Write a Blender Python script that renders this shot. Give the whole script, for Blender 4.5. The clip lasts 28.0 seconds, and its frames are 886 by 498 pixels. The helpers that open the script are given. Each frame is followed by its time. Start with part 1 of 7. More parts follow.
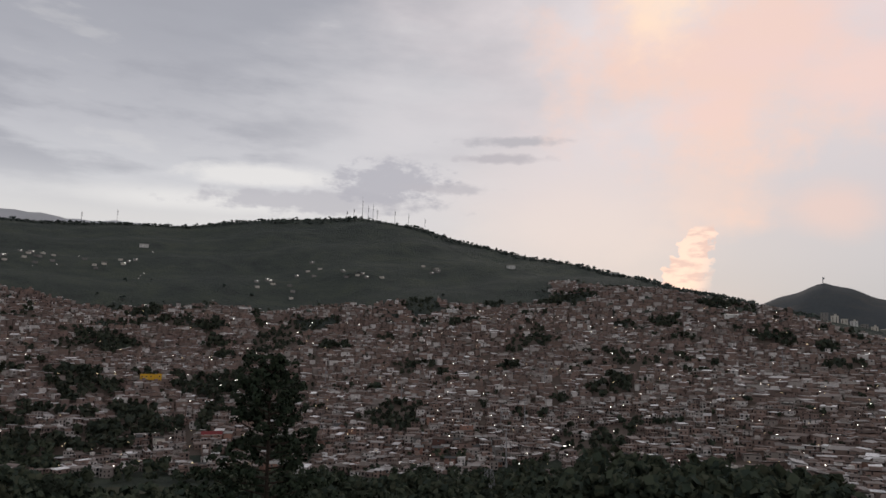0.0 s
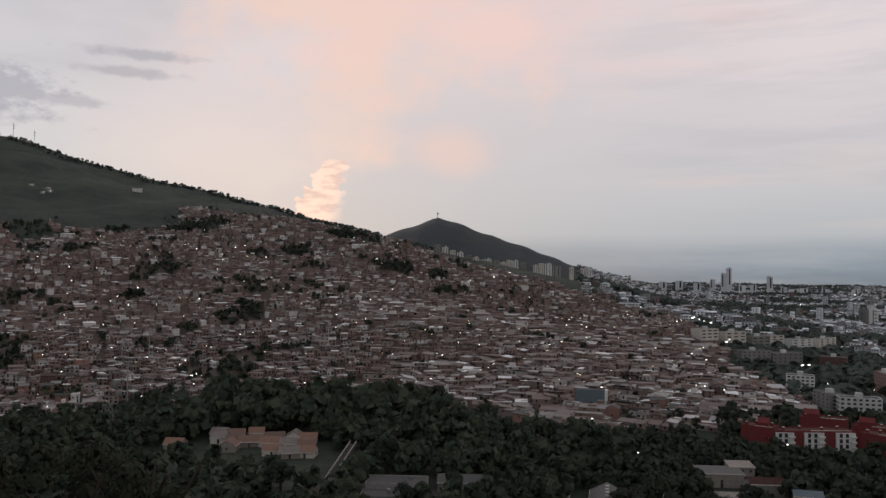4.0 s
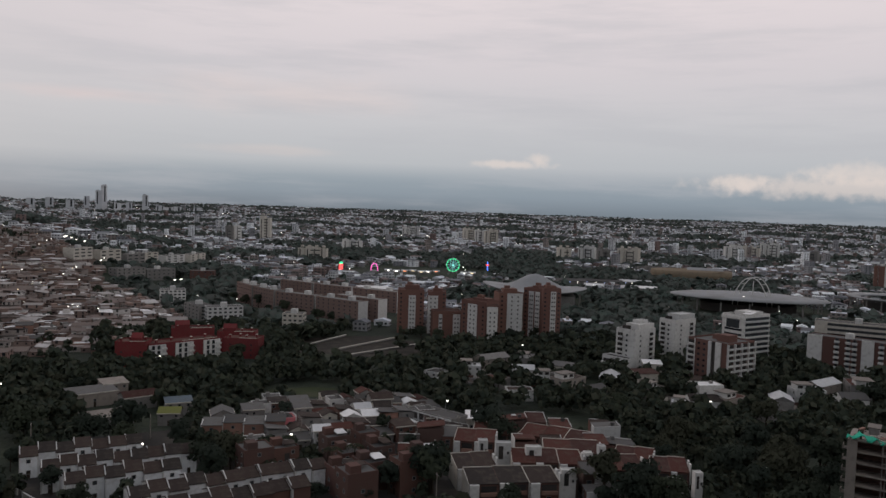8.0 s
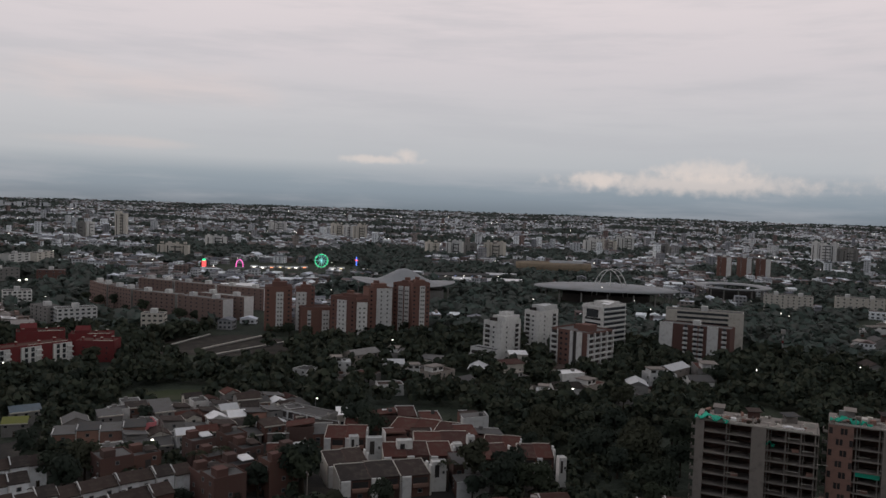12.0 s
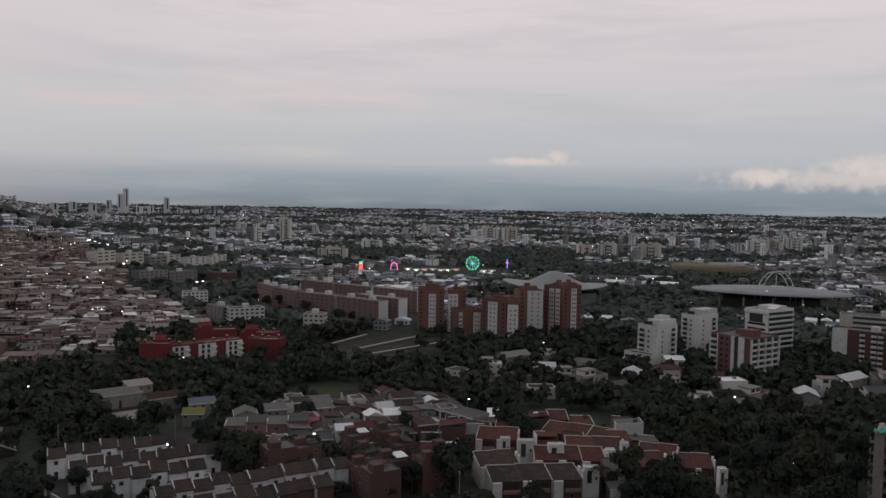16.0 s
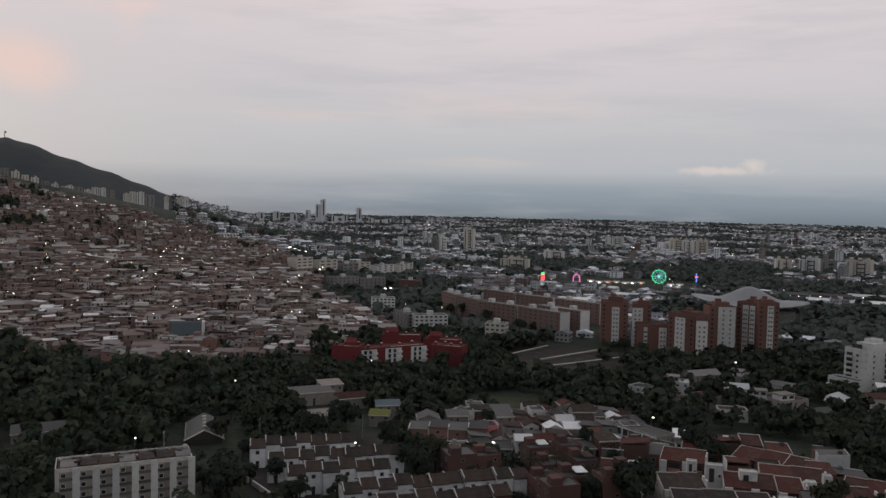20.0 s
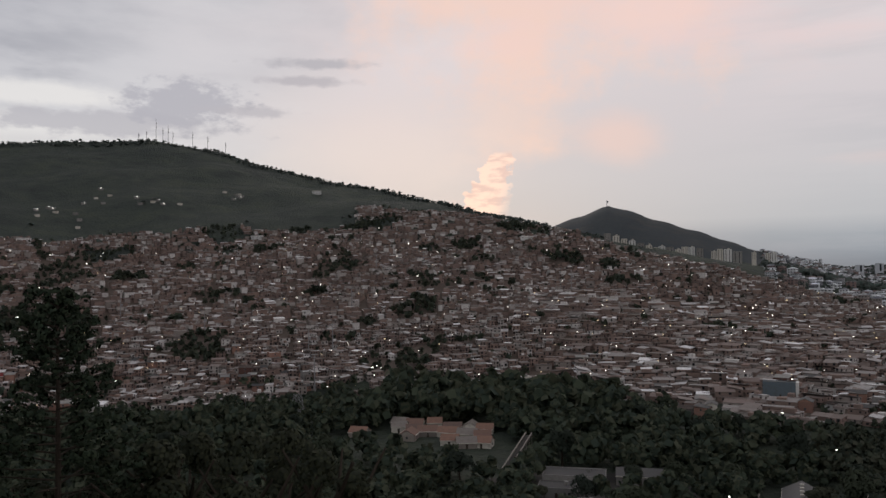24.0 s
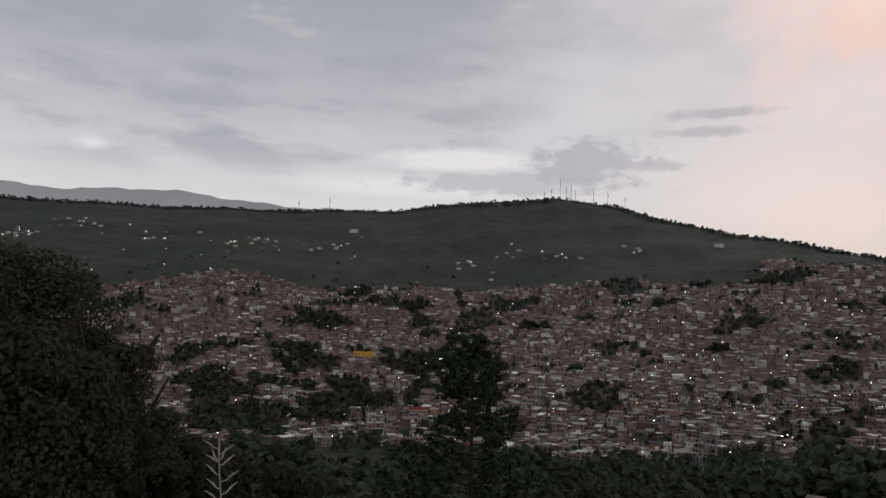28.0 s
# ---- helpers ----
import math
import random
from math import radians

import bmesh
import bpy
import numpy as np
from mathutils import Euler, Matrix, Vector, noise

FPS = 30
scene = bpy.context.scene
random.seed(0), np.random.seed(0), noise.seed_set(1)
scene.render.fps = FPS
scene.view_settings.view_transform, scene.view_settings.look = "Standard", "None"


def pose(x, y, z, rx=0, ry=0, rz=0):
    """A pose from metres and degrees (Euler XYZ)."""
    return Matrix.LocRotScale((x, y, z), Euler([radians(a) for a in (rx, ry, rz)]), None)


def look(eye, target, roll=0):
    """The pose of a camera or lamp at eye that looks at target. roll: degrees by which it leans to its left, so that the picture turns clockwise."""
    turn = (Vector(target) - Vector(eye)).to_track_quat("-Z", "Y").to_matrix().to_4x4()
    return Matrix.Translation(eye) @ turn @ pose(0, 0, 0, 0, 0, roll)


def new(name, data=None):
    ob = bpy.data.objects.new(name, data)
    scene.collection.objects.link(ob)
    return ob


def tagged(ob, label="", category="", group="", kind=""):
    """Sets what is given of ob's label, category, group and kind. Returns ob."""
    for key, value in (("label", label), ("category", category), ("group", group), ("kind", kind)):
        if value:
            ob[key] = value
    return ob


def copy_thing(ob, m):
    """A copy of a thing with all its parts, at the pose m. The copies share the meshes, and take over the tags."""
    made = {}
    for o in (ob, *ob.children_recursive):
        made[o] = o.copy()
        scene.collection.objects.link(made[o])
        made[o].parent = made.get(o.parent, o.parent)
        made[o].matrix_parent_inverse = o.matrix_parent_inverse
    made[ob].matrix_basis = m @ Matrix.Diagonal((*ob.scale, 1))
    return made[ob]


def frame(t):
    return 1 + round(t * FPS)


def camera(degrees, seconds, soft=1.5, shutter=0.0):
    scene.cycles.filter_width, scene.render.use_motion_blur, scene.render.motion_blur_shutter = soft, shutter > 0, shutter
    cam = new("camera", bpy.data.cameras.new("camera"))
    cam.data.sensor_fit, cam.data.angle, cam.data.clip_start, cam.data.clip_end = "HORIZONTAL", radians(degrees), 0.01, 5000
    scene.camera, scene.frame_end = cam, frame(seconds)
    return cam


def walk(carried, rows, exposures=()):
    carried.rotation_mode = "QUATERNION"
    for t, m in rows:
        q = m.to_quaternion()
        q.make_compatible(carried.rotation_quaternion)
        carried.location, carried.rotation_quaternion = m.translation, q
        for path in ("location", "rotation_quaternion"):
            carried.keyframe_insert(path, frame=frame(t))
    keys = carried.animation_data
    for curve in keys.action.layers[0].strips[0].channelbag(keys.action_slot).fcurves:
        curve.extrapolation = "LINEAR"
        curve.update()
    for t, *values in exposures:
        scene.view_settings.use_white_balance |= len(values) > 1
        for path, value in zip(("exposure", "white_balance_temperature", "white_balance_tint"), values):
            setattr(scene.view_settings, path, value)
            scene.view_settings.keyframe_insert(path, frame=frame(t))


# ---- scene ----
cam = camera(58.55, 28.0, soft=1.5)
PATH = [
    (0, pose(0, 0, 85, 96.69, -0.71, -0.33)),
    (0.5, pose(0, 0, 85, 95.78, -0.21, -5.32)),
    (1, pose(0, 0, 85, 95.26, -0.40, -7.69)),
    (1.5, pose(0, 0, 85, 94.65, -0.34, -10.46)),
    (2, pose(0, 0, 85, 94.27, -0.58, -15.45)),
    (2.5, pose(0, 0, 85, 94.04, -0.62, -19.52)),
    (4.5, pose(0, 0, 85, 90.89, -0.99, -30.79)),
    (5, pose(0, 0, 85, 90.59, -1.13, -37.13)),
    (5.5, pose(0, 0, 85, 90.16, -1.21, -42.40)),
    (6, pose(0, 0, 85, 89.52, -1.54, -47.74)),
    (6.5, pose(0, 0, 85, 88.93, -1.72, -53.30)),
    (7, pose(0, 0, 85, 88.09, -1.84, -59.06)),
    (7.5, pose(0, 0, 85, 87.48, -2.04, -63.84)),
    (8, pose(0, 0, 85, 86.96, -1.94, -69.53)),
    (8.5, pose(0, 0, 85, 86.66, -2.37, -78.00)),
    (9, pose(0, 0, 85, 86.83, -2.64, -83.26)),
    (9.5, pose(0, 0, 85, 86.98, -2.91, -87.52)),
    (10, pose(0, 0, 85, 86.83, -2.74, -90.84)),
    (10.5, pose(0, 0, 85, 86.70, -2.62, -90.57)),
    (11, pose(0, 0, 85, 86.36, -2.32, -85.73)),
    (11.5, pose(0, 0, 85, 86.42, -2.12, -81.61)),
    (12, pose(0, 0, 85, 86.92, -1.95, -79.04)),
    (12.5, pose(0, 0, 85, 87.19, -1.69, -75.36)),
    (13, pose(0, 0, 85, 87.09, -1.54, -73.11)),
    (13.5, pose(0, 0, 85, 87.01, -1.55, -71.76)),
    (15.5, pose(0, 0, 85, 86.87, -1.09, -69.28)),
    (16, pose(0, 0, 85, 86.81, -1.02, -68.17)),
    (16.5, pose(0, 0, 85, 86.83, -1.36, -69.14)),
    (17, pose(0, 0, 85, 86.92, -2.40, -71.98)),
    (17.5, pose(0, 0, 85, 86.72, -2.40, -72.47)),
    (18, pose(0, 0, 85, 86.69, -2.22, -69.42)),
    (18.5, pose(0, 0, 85, 86.97, -2.10, -65.12)),
    (19, pose(0, 0, 85, 87.13, -1.88, -61.86)),
    (19.5, pose(0, 0, 85, 87.03, -1.68, -59.15)),
    (20, pose(0, 0, 85, 87.32, -1.27, -54.98)),
    (20.5, pose(0, 0, 85, 87.77, -0.89, -50.16)),
    (22.5, pose(0, 0, 85, 89.39, 1.03, -34.05)),
    (23, pose(0, 0, 85, 90.35, 0.94, -26.31)),
    (23.5, pose(0, 0, 85, 90.74, 0.96, -19.78)),
    (24, pose(0, 0, 85, 91.27, 0.87, -14.21)),
    (24.5, pose(0, 0, 85, 91.88, 0.61, -9.23)),
    (25, pose(0, 0, 85, 92.73, 0.42, -4.75)),
    (25.5, pose(0, 0, 85, 93.57, 0.12, 0.91)),
    (26, pose(0, 0, 85, 94.76, -0.24, 9.21)),
    (26.5, pose(0, 0, 85, 95.82, -0.14, 13.77)),
    (27, pose(0, 0, 85, 96.51, -0.68, 15.26)),
    (27.5, pose(0, 0, 85, 96.28, -1.36, 14.87)),
    (28, pose(0, 0, 85, 95.09, -1.16, 14.01)),
]
# the viewer sways a hand's breadth while turning
SWAY = {8.0: 0.05, 8.5: 0.10, 9.0: 0.13, 9.5: 0.07, 10.0: 0.0, 10.5: 0.24, 11.0: 0.35, 11.5: 0.35, 12.0: 0.30, 12.5: 0.25, 13.0: 0.20, 13.5: 0.15, 15.5: 0.05}
PATH = [(t, Matrix.Translation((0.42 * SWAY.get(t, 0.0), 0.91 * SWAY.get(t, 0.0), 0.0)) @ m) for t, m in PATH]
walk(cam, PATH, ((0.0, 0.08), (2.5, 0.05), (5.0, 0.02), (6.0, 0.03), (7.0, 0.16), (8.0, 0.06), (9.5, 0.02), (20.0, 0.0), (24.0, 0.05), (28.0, 0.05)))

# ---- sky ----


class Nodes:
    """Small helper that wires shader nodes."""

    def __init__(self, tree):
        self.tree = tree
        tree.nodes.clear()

    def node(self, kind):
        return self.tree.nodes.new(kind)

    def put(self, sock, v):
        if isinstance(v, bpy.types.NodeSocket):
            self.tree.links.new(v, sock)
        elif v is not None:
            if isinstance(v, (tuple, list)) and len(v) == 3 and len(sock.default_value) == 4:
                v = (*v, 1.0)
            sock.default_value = v

    def math(self, op, a, b=0.0, c=0.0, clamp=False):
        n = self.node("ShaderNodeMath")
        n.operation, n.use_clamp = op, clamp
        for s, v in zip(n.inputs, (a, b, c)):
            self.put(s, v)
        return n.outputs[0]

    def mix(self, f, a, b, mode="MIX"):
        n = self.node("ShaderNodeMix")
        n.data_type, n.blend_type = "RGBA", mode
        self.put(n.inputs[0], f), self.put(n.inputs[6], a), self.put(n.inputs[7], b)
        return n.outputs[2]

    def ramp(self, f, stops, hard=False):
        n = self.node("ShaderNodeValToRGB")
        cr = n.color_ramp
        cr.interpolation = "CONSTANT" if hard else "LINEAR"
        while len(cr.elements) < len(stops):
            cr.elements.new(1.0)
        for e, (p, c) in zip(cr.elements, stops):
            e.position, e.color = p, (*c, 1.0)
        self.put(n.inputs[0], f)
        return n.outputs[0]

    def noise(self, vec, scale, detail=3.0, rough=0.55):
        n = self.node("ShaderNodeTexNoise")
        self.put(n.inputs["Vector"], vec)
        n.inputs["Scale"].default_value, n.inputs["Detail"].default_value = scale, detail
        n.inputs["Roughness"].default_value = rough
        return n.outputs["Fac"]

    def smooth(self, v, lo, hi):
        n = self.node("ShaderNodeMapRange")
        n.interpolation_type = "SMOOTHSTEP"
        for s, x in zip(n.inputs, (v, lo, hi, 0.0, 1.0)):
            self.put(s, x)
        return n.outputs[0]

    def xyz(self, x, y, z=0.0):
        n = self.node("ShaderNodeCombineXYZ")
        for s, v in zip(n.inputs, (x, y, z)):
            self.put(s, v)
        return n.outputs[0]


def build_world():
    world = bpy.data.worlds.new("dusk_sky")
    scene.world = world
    world.use_nodes = True
    g = Nodes(world.node_tree)
    tc = g.node("ShaderNodeTexCoord").outputs["Generated"]
    sep = g.node("ShaderNodeSeparateXYZ")
    g.put(sep.inputs[0], tc)
    x, y, z = sep.outputs
    deg = 180 / math.pi
    az = g.math("MULTIPLY", g.math("ARCTAN2", x, y), deg)
    el = g.math("MULTIPLY", g.math("ARCSINE", z), deg)
    wide = g.xyz(g.math("MULTIPLY", az, 0.1), g.math("MULTIPLY", el, 0.2), 3.1)
    fine = g.xyz(g.math("MULTIPLY_ADD", el, 0.05, g.math("MULTIPLY", az, 0.075)), g.math("MULTIPLY", el, 0.27), 7.7)
    puff = g.xyz(g.math("MULTIPLY", az, 0.5), g.math("MULTIPLY", el, 0.5), 1.3)
    n_wide, n_fine, n_puff = g.noise(wide, 1.0, 5), g.noise(fine, 1.6, 5), g.noise(puff, 2.2, 5)
    e01 = g.math("DIVIDE", g.math("ADD", el, 2.0), 92.0, clamp=True)

    def stops(rows):
        return [((e + 2) / 92, c) for e, c in rows]

    right = g.ramp(e01, stops(((-1, (.135, .165, .19)), (-0.1, (.19, .23, .27)), (0.8, (.25, .30, .35)), (1.8, (.29, .34, .39)), (3.0, (.47, .49, .52)),
                               (6, (.56, .555, .58)), (10, (.65, .605, .63)), (15, (.75, .675, .69)), (26, (.77, .70, .71)), (60, (.42, .42, .46)))))
    left = g.ramp(e01, stops(((3, (.62, .60, .60)), (8, (.67, .655, .655)), (11, (.60, .60, .63)), (14, (.505, .505, .545)),
                              (20, (.385, .39, .435)), (30, (.325, .335, .38)), (60, (.36, .38, .43)))))
    warp = g.math("MULTIPLY_ADD", n_wide, 24.0, -12.0)
    col = g.mix(g.smooth(g.math("ADD", az, warp), -13.0, 18.0), left, right)
    # grey overcast streaks
    streak = g.math("MULTIPLY", g.smooth(n_fine, 0.42, 0.66), g.smooth(el, 8.0, 13.0))
    streak = g.math("MULTIPLY", streak, g.math("SUBTRACT", 1.0, g.smooth(az, -22.0, 6.0)))
    col = g.mix(g.math("MULTIPLY", streak, 0.8), col, (.355, .36, .405))
    gap = g.math("MULTIPLY", g.smooth(n_fine, 0.40, 0.28), g.math("SUBTRACT", 1.0, g.smooth(az, -10.0, 12.0)))
    col = g.mix(g.math("MULTIPLY", gap, 0.2), col, (.74, .72, .71))

    n_peach = g.noise(g.xyz(g.math("MULTIPLY", az, 0.16), g.math("MULTIPLY", el, 0.2), 9.3), 1.0, 6, 0.6)

    def blob(ca, ce, ra, re, lo, hi, rough):
        da = g.math("DIVIDE", g.math("SUBTRACT", az, ca), ra)
        de = g.math("DIVIDE", g.math("SUBTRACT", el, ce), re)
        d = g.math("SQRT", g.math("ADD", g.math("MULTIPLY", da, da), g.math("MULTIPLY", de, de)))
        d = g.math("ADD", d, g.math("MULTIPLY_ADD", rough[0], rough[1], -0.5 * rough[1]))
        return g.math("SUBTRACT", 1.0, g.smooth(d, lo, hi))

    col = g.mix(g.math("MULTIPLY", blob(-4, 15, 11, 8, 0.1, 1.3, (n_fine, 1.6)), 0.5), col, (.68, .665, .69))
    col = g.mix(g.math("MULTIPLY", blob(30, 12, 22, 15, 0.2, 1.2, (n_wide, 0.8)), 0.4), col, (.58, .55, .57))
    # sunset-lit high cloud
    col = g.mix(g.math("MULTIPLY", blob(20, 19, 11, 9, 0.2, 1.2, (n_peach, 2.6)), 0.75), col, (.90, .62, .52))
    col = g.mix(g.math("MULTIPLY", blob(16.8, 24, 4.6, 5.5, 0.1, 1.0, (n_peach, 2.4)), 0.9), col, (1.0, .77, .60))
    col = g.mix(g.math("MULTIPLY", blob(19, 10.5, 5, 3.5, 0.1, 1.2, (n_wide, 2.0)), 0.45), col, (.88, .63, .53))
    col = g.mix(g.math("MULTIPLY", blob(27, 9, 4, 2.2, 0.1, 1.1, (n_wide, 1.6)), 0.6), col, (.84, .60, .53))
    col = g.mix(g.math("MULTIPLY", blob(33, 19, 18, 5, 0.1, 1.3, (n_fine, 2.6)), 0.5), col, (.84, .62, .60))
    col = g.mix(g.math("MULTIPLY", blob(30, 17.5, 4, 2, 0.1, 1.2, (n_wide, 2.4)), 0.5), col, (.90, .64, .57))
    # soft bands over the plain
    col = g.mix(g.math("MULTIPLY", blob(58, 7.6, 9, 1.6, 0.1, 1.2, (n_fine, 2.0)), 0.45), col, (.74, .62, .60))
    col = g.mix(g.math("MULTIPLY", blob(57, 3.6, 6, 0.4, 0.1, 1.2, (n_fine, 1.6)), 0.5), col, (.62, .56, .55))
    col = g.mix(g.math("MULTIPLY", blob(45, 6.6, 5, 0.7, 0.1, 1.2, (n_fine, 1.6)), 0.4), col, (.80, .60, .57))
    band = g.noise(g.xyz(g.math("MULTIPLY", az, 0.035), g.math("MULTIPLY", el, 0.30), 5.0), 1.6, 5, 0.6)
    col = g.mix(g.math("MULTIPLY", g.smooth(band, 0.42, 0.68), g.math("MULTIPLY", g.smooth(az, 26.0, 50.0), 0.38)), col, (.47, .475, .51))
    col = g.mix(g.math("MULTIPLY", blob(122, 14, 14, 16, 0.2, 1.3, (n_wide, 1.4)), 0.35), col, (.80, .68, .64))
    col = g.mix(g.math("MULTIPLY", blob(10, 8.5, 10, 5, 0.1, 1.3, (n_wide, 1.2)), 0.42), col, (.86, .71, .655))
    # grey clouds above the ridge
    n_curd = g.noise(g.xyz(g.math("MULTIPLY", az, 0.42), g.math("MULTIPLY", el, 0.85), 6.1), 1.5, 5, 0.6)
    col = g.mix(g.math("MULTIPLY", blob(-17, 9.5, 13, 1.0, 0.2, 1.1, (n_wide, 1.0)), 0.7), col, (.80, .78, .77))
    col = g.mix(g.math("MULTIPLY", blob(-13.0, 11.5, 6.5, 1.0, 0.45, 1.1, (n_curd, 0.8)), 0.8), col, (.79, .77, .76))
    col = g.mix(g.math("MULTIPLY", blob(-9.0, 9.9, 10.5, 1.1, 0.45, 1.05, (n_curd, 1.7)), 0.85), col, (.48, .47, .51))
    col = g.mix(g.math("MULTIPLY", blob(-3.8, 11.3, 4.8, 1.9, 0.5, 1.0, (n_curd, 2.3)), 0.9), col, (.44, .435, .485))
    col = g.mix(g.math("MULTIPLY", blob(5.2, 14.4, 4.4, 0.45, 0.35, 1.1, (n_curd, 1.6)), 0.85), col, (.44, .43, .47))
    col = g.mix(g.math("MULTIPLY", blob(0.6, 11.0, 4.0, 0.5, 0.35, 1.1, (n_curd, 1.8)), 0.8), col, (.47, .455, .495))
    col = g.mix(g.math("MULTIPLY", blob(4.4, 13.2, 4.0, 0.42, 0.35, 1.1, (n_curd, 1.6)), 0.8), col, (.45, .43, .47))
    col = g.mix(g.math("MULTIPLY", blob(-38.6, 11.2, 1.2, 0.5, 0.1, 1.3, (n_curd, 1.2)), 0.6), col, (.82, .82, .82))
    # the tall lit cumulus
    lean = g.math("MULTIPLY_ADD", el, 0.36, 15.75)
    half = g.math("MULTIPLY_ADD", el, -0.28, 3.15)
    u = g.math("ABSOLUTE", g.math("DIVIDE", g.math("SUBTRACT", az, lean), half))
    n_curl = g.noise(g.xyz(g.math("MULTIPLY", az, 1.0), g.math("MULTIPLY", el, 1.0), 4.4), 1.1, 4)
    u = g.math("ADD", u, g.math("MULTIPLY_ADD", n_curl, 2.4, -1.2))
    tower = g.math("MULTIPLY", g.math("SUBTRACT", 1.0, g.smooth(u, 0.75, 1.0)), g.math("SUBTRACT", 1.0, g.smooth(el, 7.9, 8.3)))
    lit = g.mix(g.smooth(g.noise(g.xyz(g.math("MULTIPLY", az, 0.5), g.math("MULTIPLY", el, 1.6), 1.0), 1.0, 4), 0.40, 0.58), (.76, .55, .50), (1.0, .74, .62))
    col = g.mix(g.math("MULTIPLY", tower, g.math("SUBTRACT", 0.95, g.smooth(g.math("SUBTRACT", az, lean), 0.4, 2.4))), col, lit)
    # low cumulus over the plain
    for ca, ce, ra, re in ((74.2, 3.2, 3.2, 0.35), (76.3, 3.55, 0.9, 0.55), (96.5, 2.1, 9.5, 0.85), (97.5, 3.0, 3.6, 0.8), (90, 2.3, 2.4, 0.7), (112.5, 2.3, 4.5, 0.9), (124, 2.6, 6, 1.0)):
        col = g.mix(g.math("MULTIPLY", blob(ca, ce, ra, re, 0.25, 1.2, (n_puff, 1.5)), 0.6), col, (.76, .665, .615))
    # the bright open sky at the viewer's back
    back = g.smooth(g.math("ABSOLUTE", g.math("SUBTRACT", az, 35.0)), 105.0, 150.0)
    back = g.math("MAXIMUM", back, g.smooth(az, -75.0, -110.0))
    col = g.mix(g.math("MULTIPLY", back, 0.9), col, g.ramp(e01, stops(((-1, (.45, .45, .46)), (8, (.66, .64, .63)), (35, (.62, .61, .62)), (70, (.38, .38, .42))))))
    sky = g.node("ShaderNodeTexSky")
    sky.sky_type, sky.sun_disc = "NISHITA", False
    sky.sun_elevation, sky.sun_rotation = radians(4.0), radians(15.0)
    thin = g.mix(1.0, sky.outputs[0], (.12, .12, .12), "MULTIPLY")
    col = g.mix(0.97, thin, col)
    bg = g.node("ShaderNodeBackground")
    g.put(bg.inputs[0], col)
    bg.inputs[1].default_value = 1.0
    out = g.node("ShaderNodeOutputWorld")
    g.put(out.inputs[0], bg.outputs[0])


build_world()
sun = new("sun", bpy.data.lights.new("sun", "SUN"))
sun.data.energy, sun.data.angle, sun.data.color = 0.5, radians(25), (1.0, 0.90, 0.84)
sun.matrix_basis = look((200, 700, 260), (0, 0, 0))

# ---- materials ----
MATS = {}


def surface(name, stops, rough=0.85, by="object", grain=(0.6, 0.35), bump=0.0, metal=0.0, stain=0.25, hard=True, spec=0.1, trans=0.0):
    """Procedural surface: colour picked per piece, stained at two scales."""
    mat = bpy.data.materials.new(name)
    mat.use_nodes = True
    g = Nodes(mat.node_tree)
    tc = g.node("ShaderNodeTexCoord").outputs["Object"]
    if by == "island":
        pick = g.node("ShaderNodeNewGeometry").outputs["Random Per Island"]
    else:
        pick = g.node("ShaderNodeObjectInfo").outputs["Random"]
    n = len(stops)
    col = g.ramp(pick, [(i / n, c) for i, c in enumerate(stops)], hard) if n > 1 else None
    if col is None:
        rgb = g.node("ShaderNodeRGB")
        rgb.outputs[0].default_value = (*stops[0], 1)
        col = rgb.outputs[0]
    big, small = g.noise(tc, grain[0], 4), g.noise(tc, grain[0] * 9, 3)
    col = g.mix(g.math("MULTIPLY", g.smooth(big, 0.45, 0.75), stain), col, (.10, .085, .07))
    col = g.mix(g.math("MULTIPLY", small, grain[1]), col, g.mix(1.0, col, (.55, .55, .55), "MULTIPLY"))
    bsdf = g.node("ShaderNodeBsdfPrincipled")
    g.put(bsdf.inputs["Base Color"], col)
    g.put(bsdf.inputs["Roughness"], g.math("MULTIPLY_ADD", small, 0.2, rough - 0.1))
    bsdf.inputs["Metallic"].default_value = metal
    bsdf.inputs["Specular IOR Level"].default_value = spec
    if bump:
        b = g.node("ShaderNodeBump")
        b.inputs["Strength"].default_value, b.inputs["Distance"].default_value = bump, 0.05
        g.put(b.inputs["Height"], small)
        g.put(bsdf.inputs["Normal"], b.outputs[0])
    out = g.node("ShaderNodeOutputMaterial")
    if trans:
        tr, mx = g.node("ShaderNodeBsdfTranslucent"), g.node("ShaderNodeMixShader")
        g.put(tr.inputs[0], col)
        mx.inputs[0].default_value = trans
        g.put(mx.inputs[1], bsdf.outputs[0]), g.put(mx.inputs[2], tr.outputs[0])
        g.put(out.inputs[0], mx.outputs[0])
    else:
        g.put(out.inputs[0], bsdf.outputs[0])
    MATS[name] = mat
    return mat


def glow(name, colour, strength):
    mat = bpy.data.materials.new(name)
    mat.use_nodes = True
    g = Nodes(mat.node_tree)
    e = g.node("ShaderNodeEmission")
    e.inputs[0].default_value, e.inputs[1].default_value = (*colour, 1), strength
    out = g.node("ShaderNodeOutputMaterial")
    g.put(out.inputs[0], e.outputs[0])
    mat.cycles.emission_sampling = "NONE"
    MATS[name] = mat
    return mat


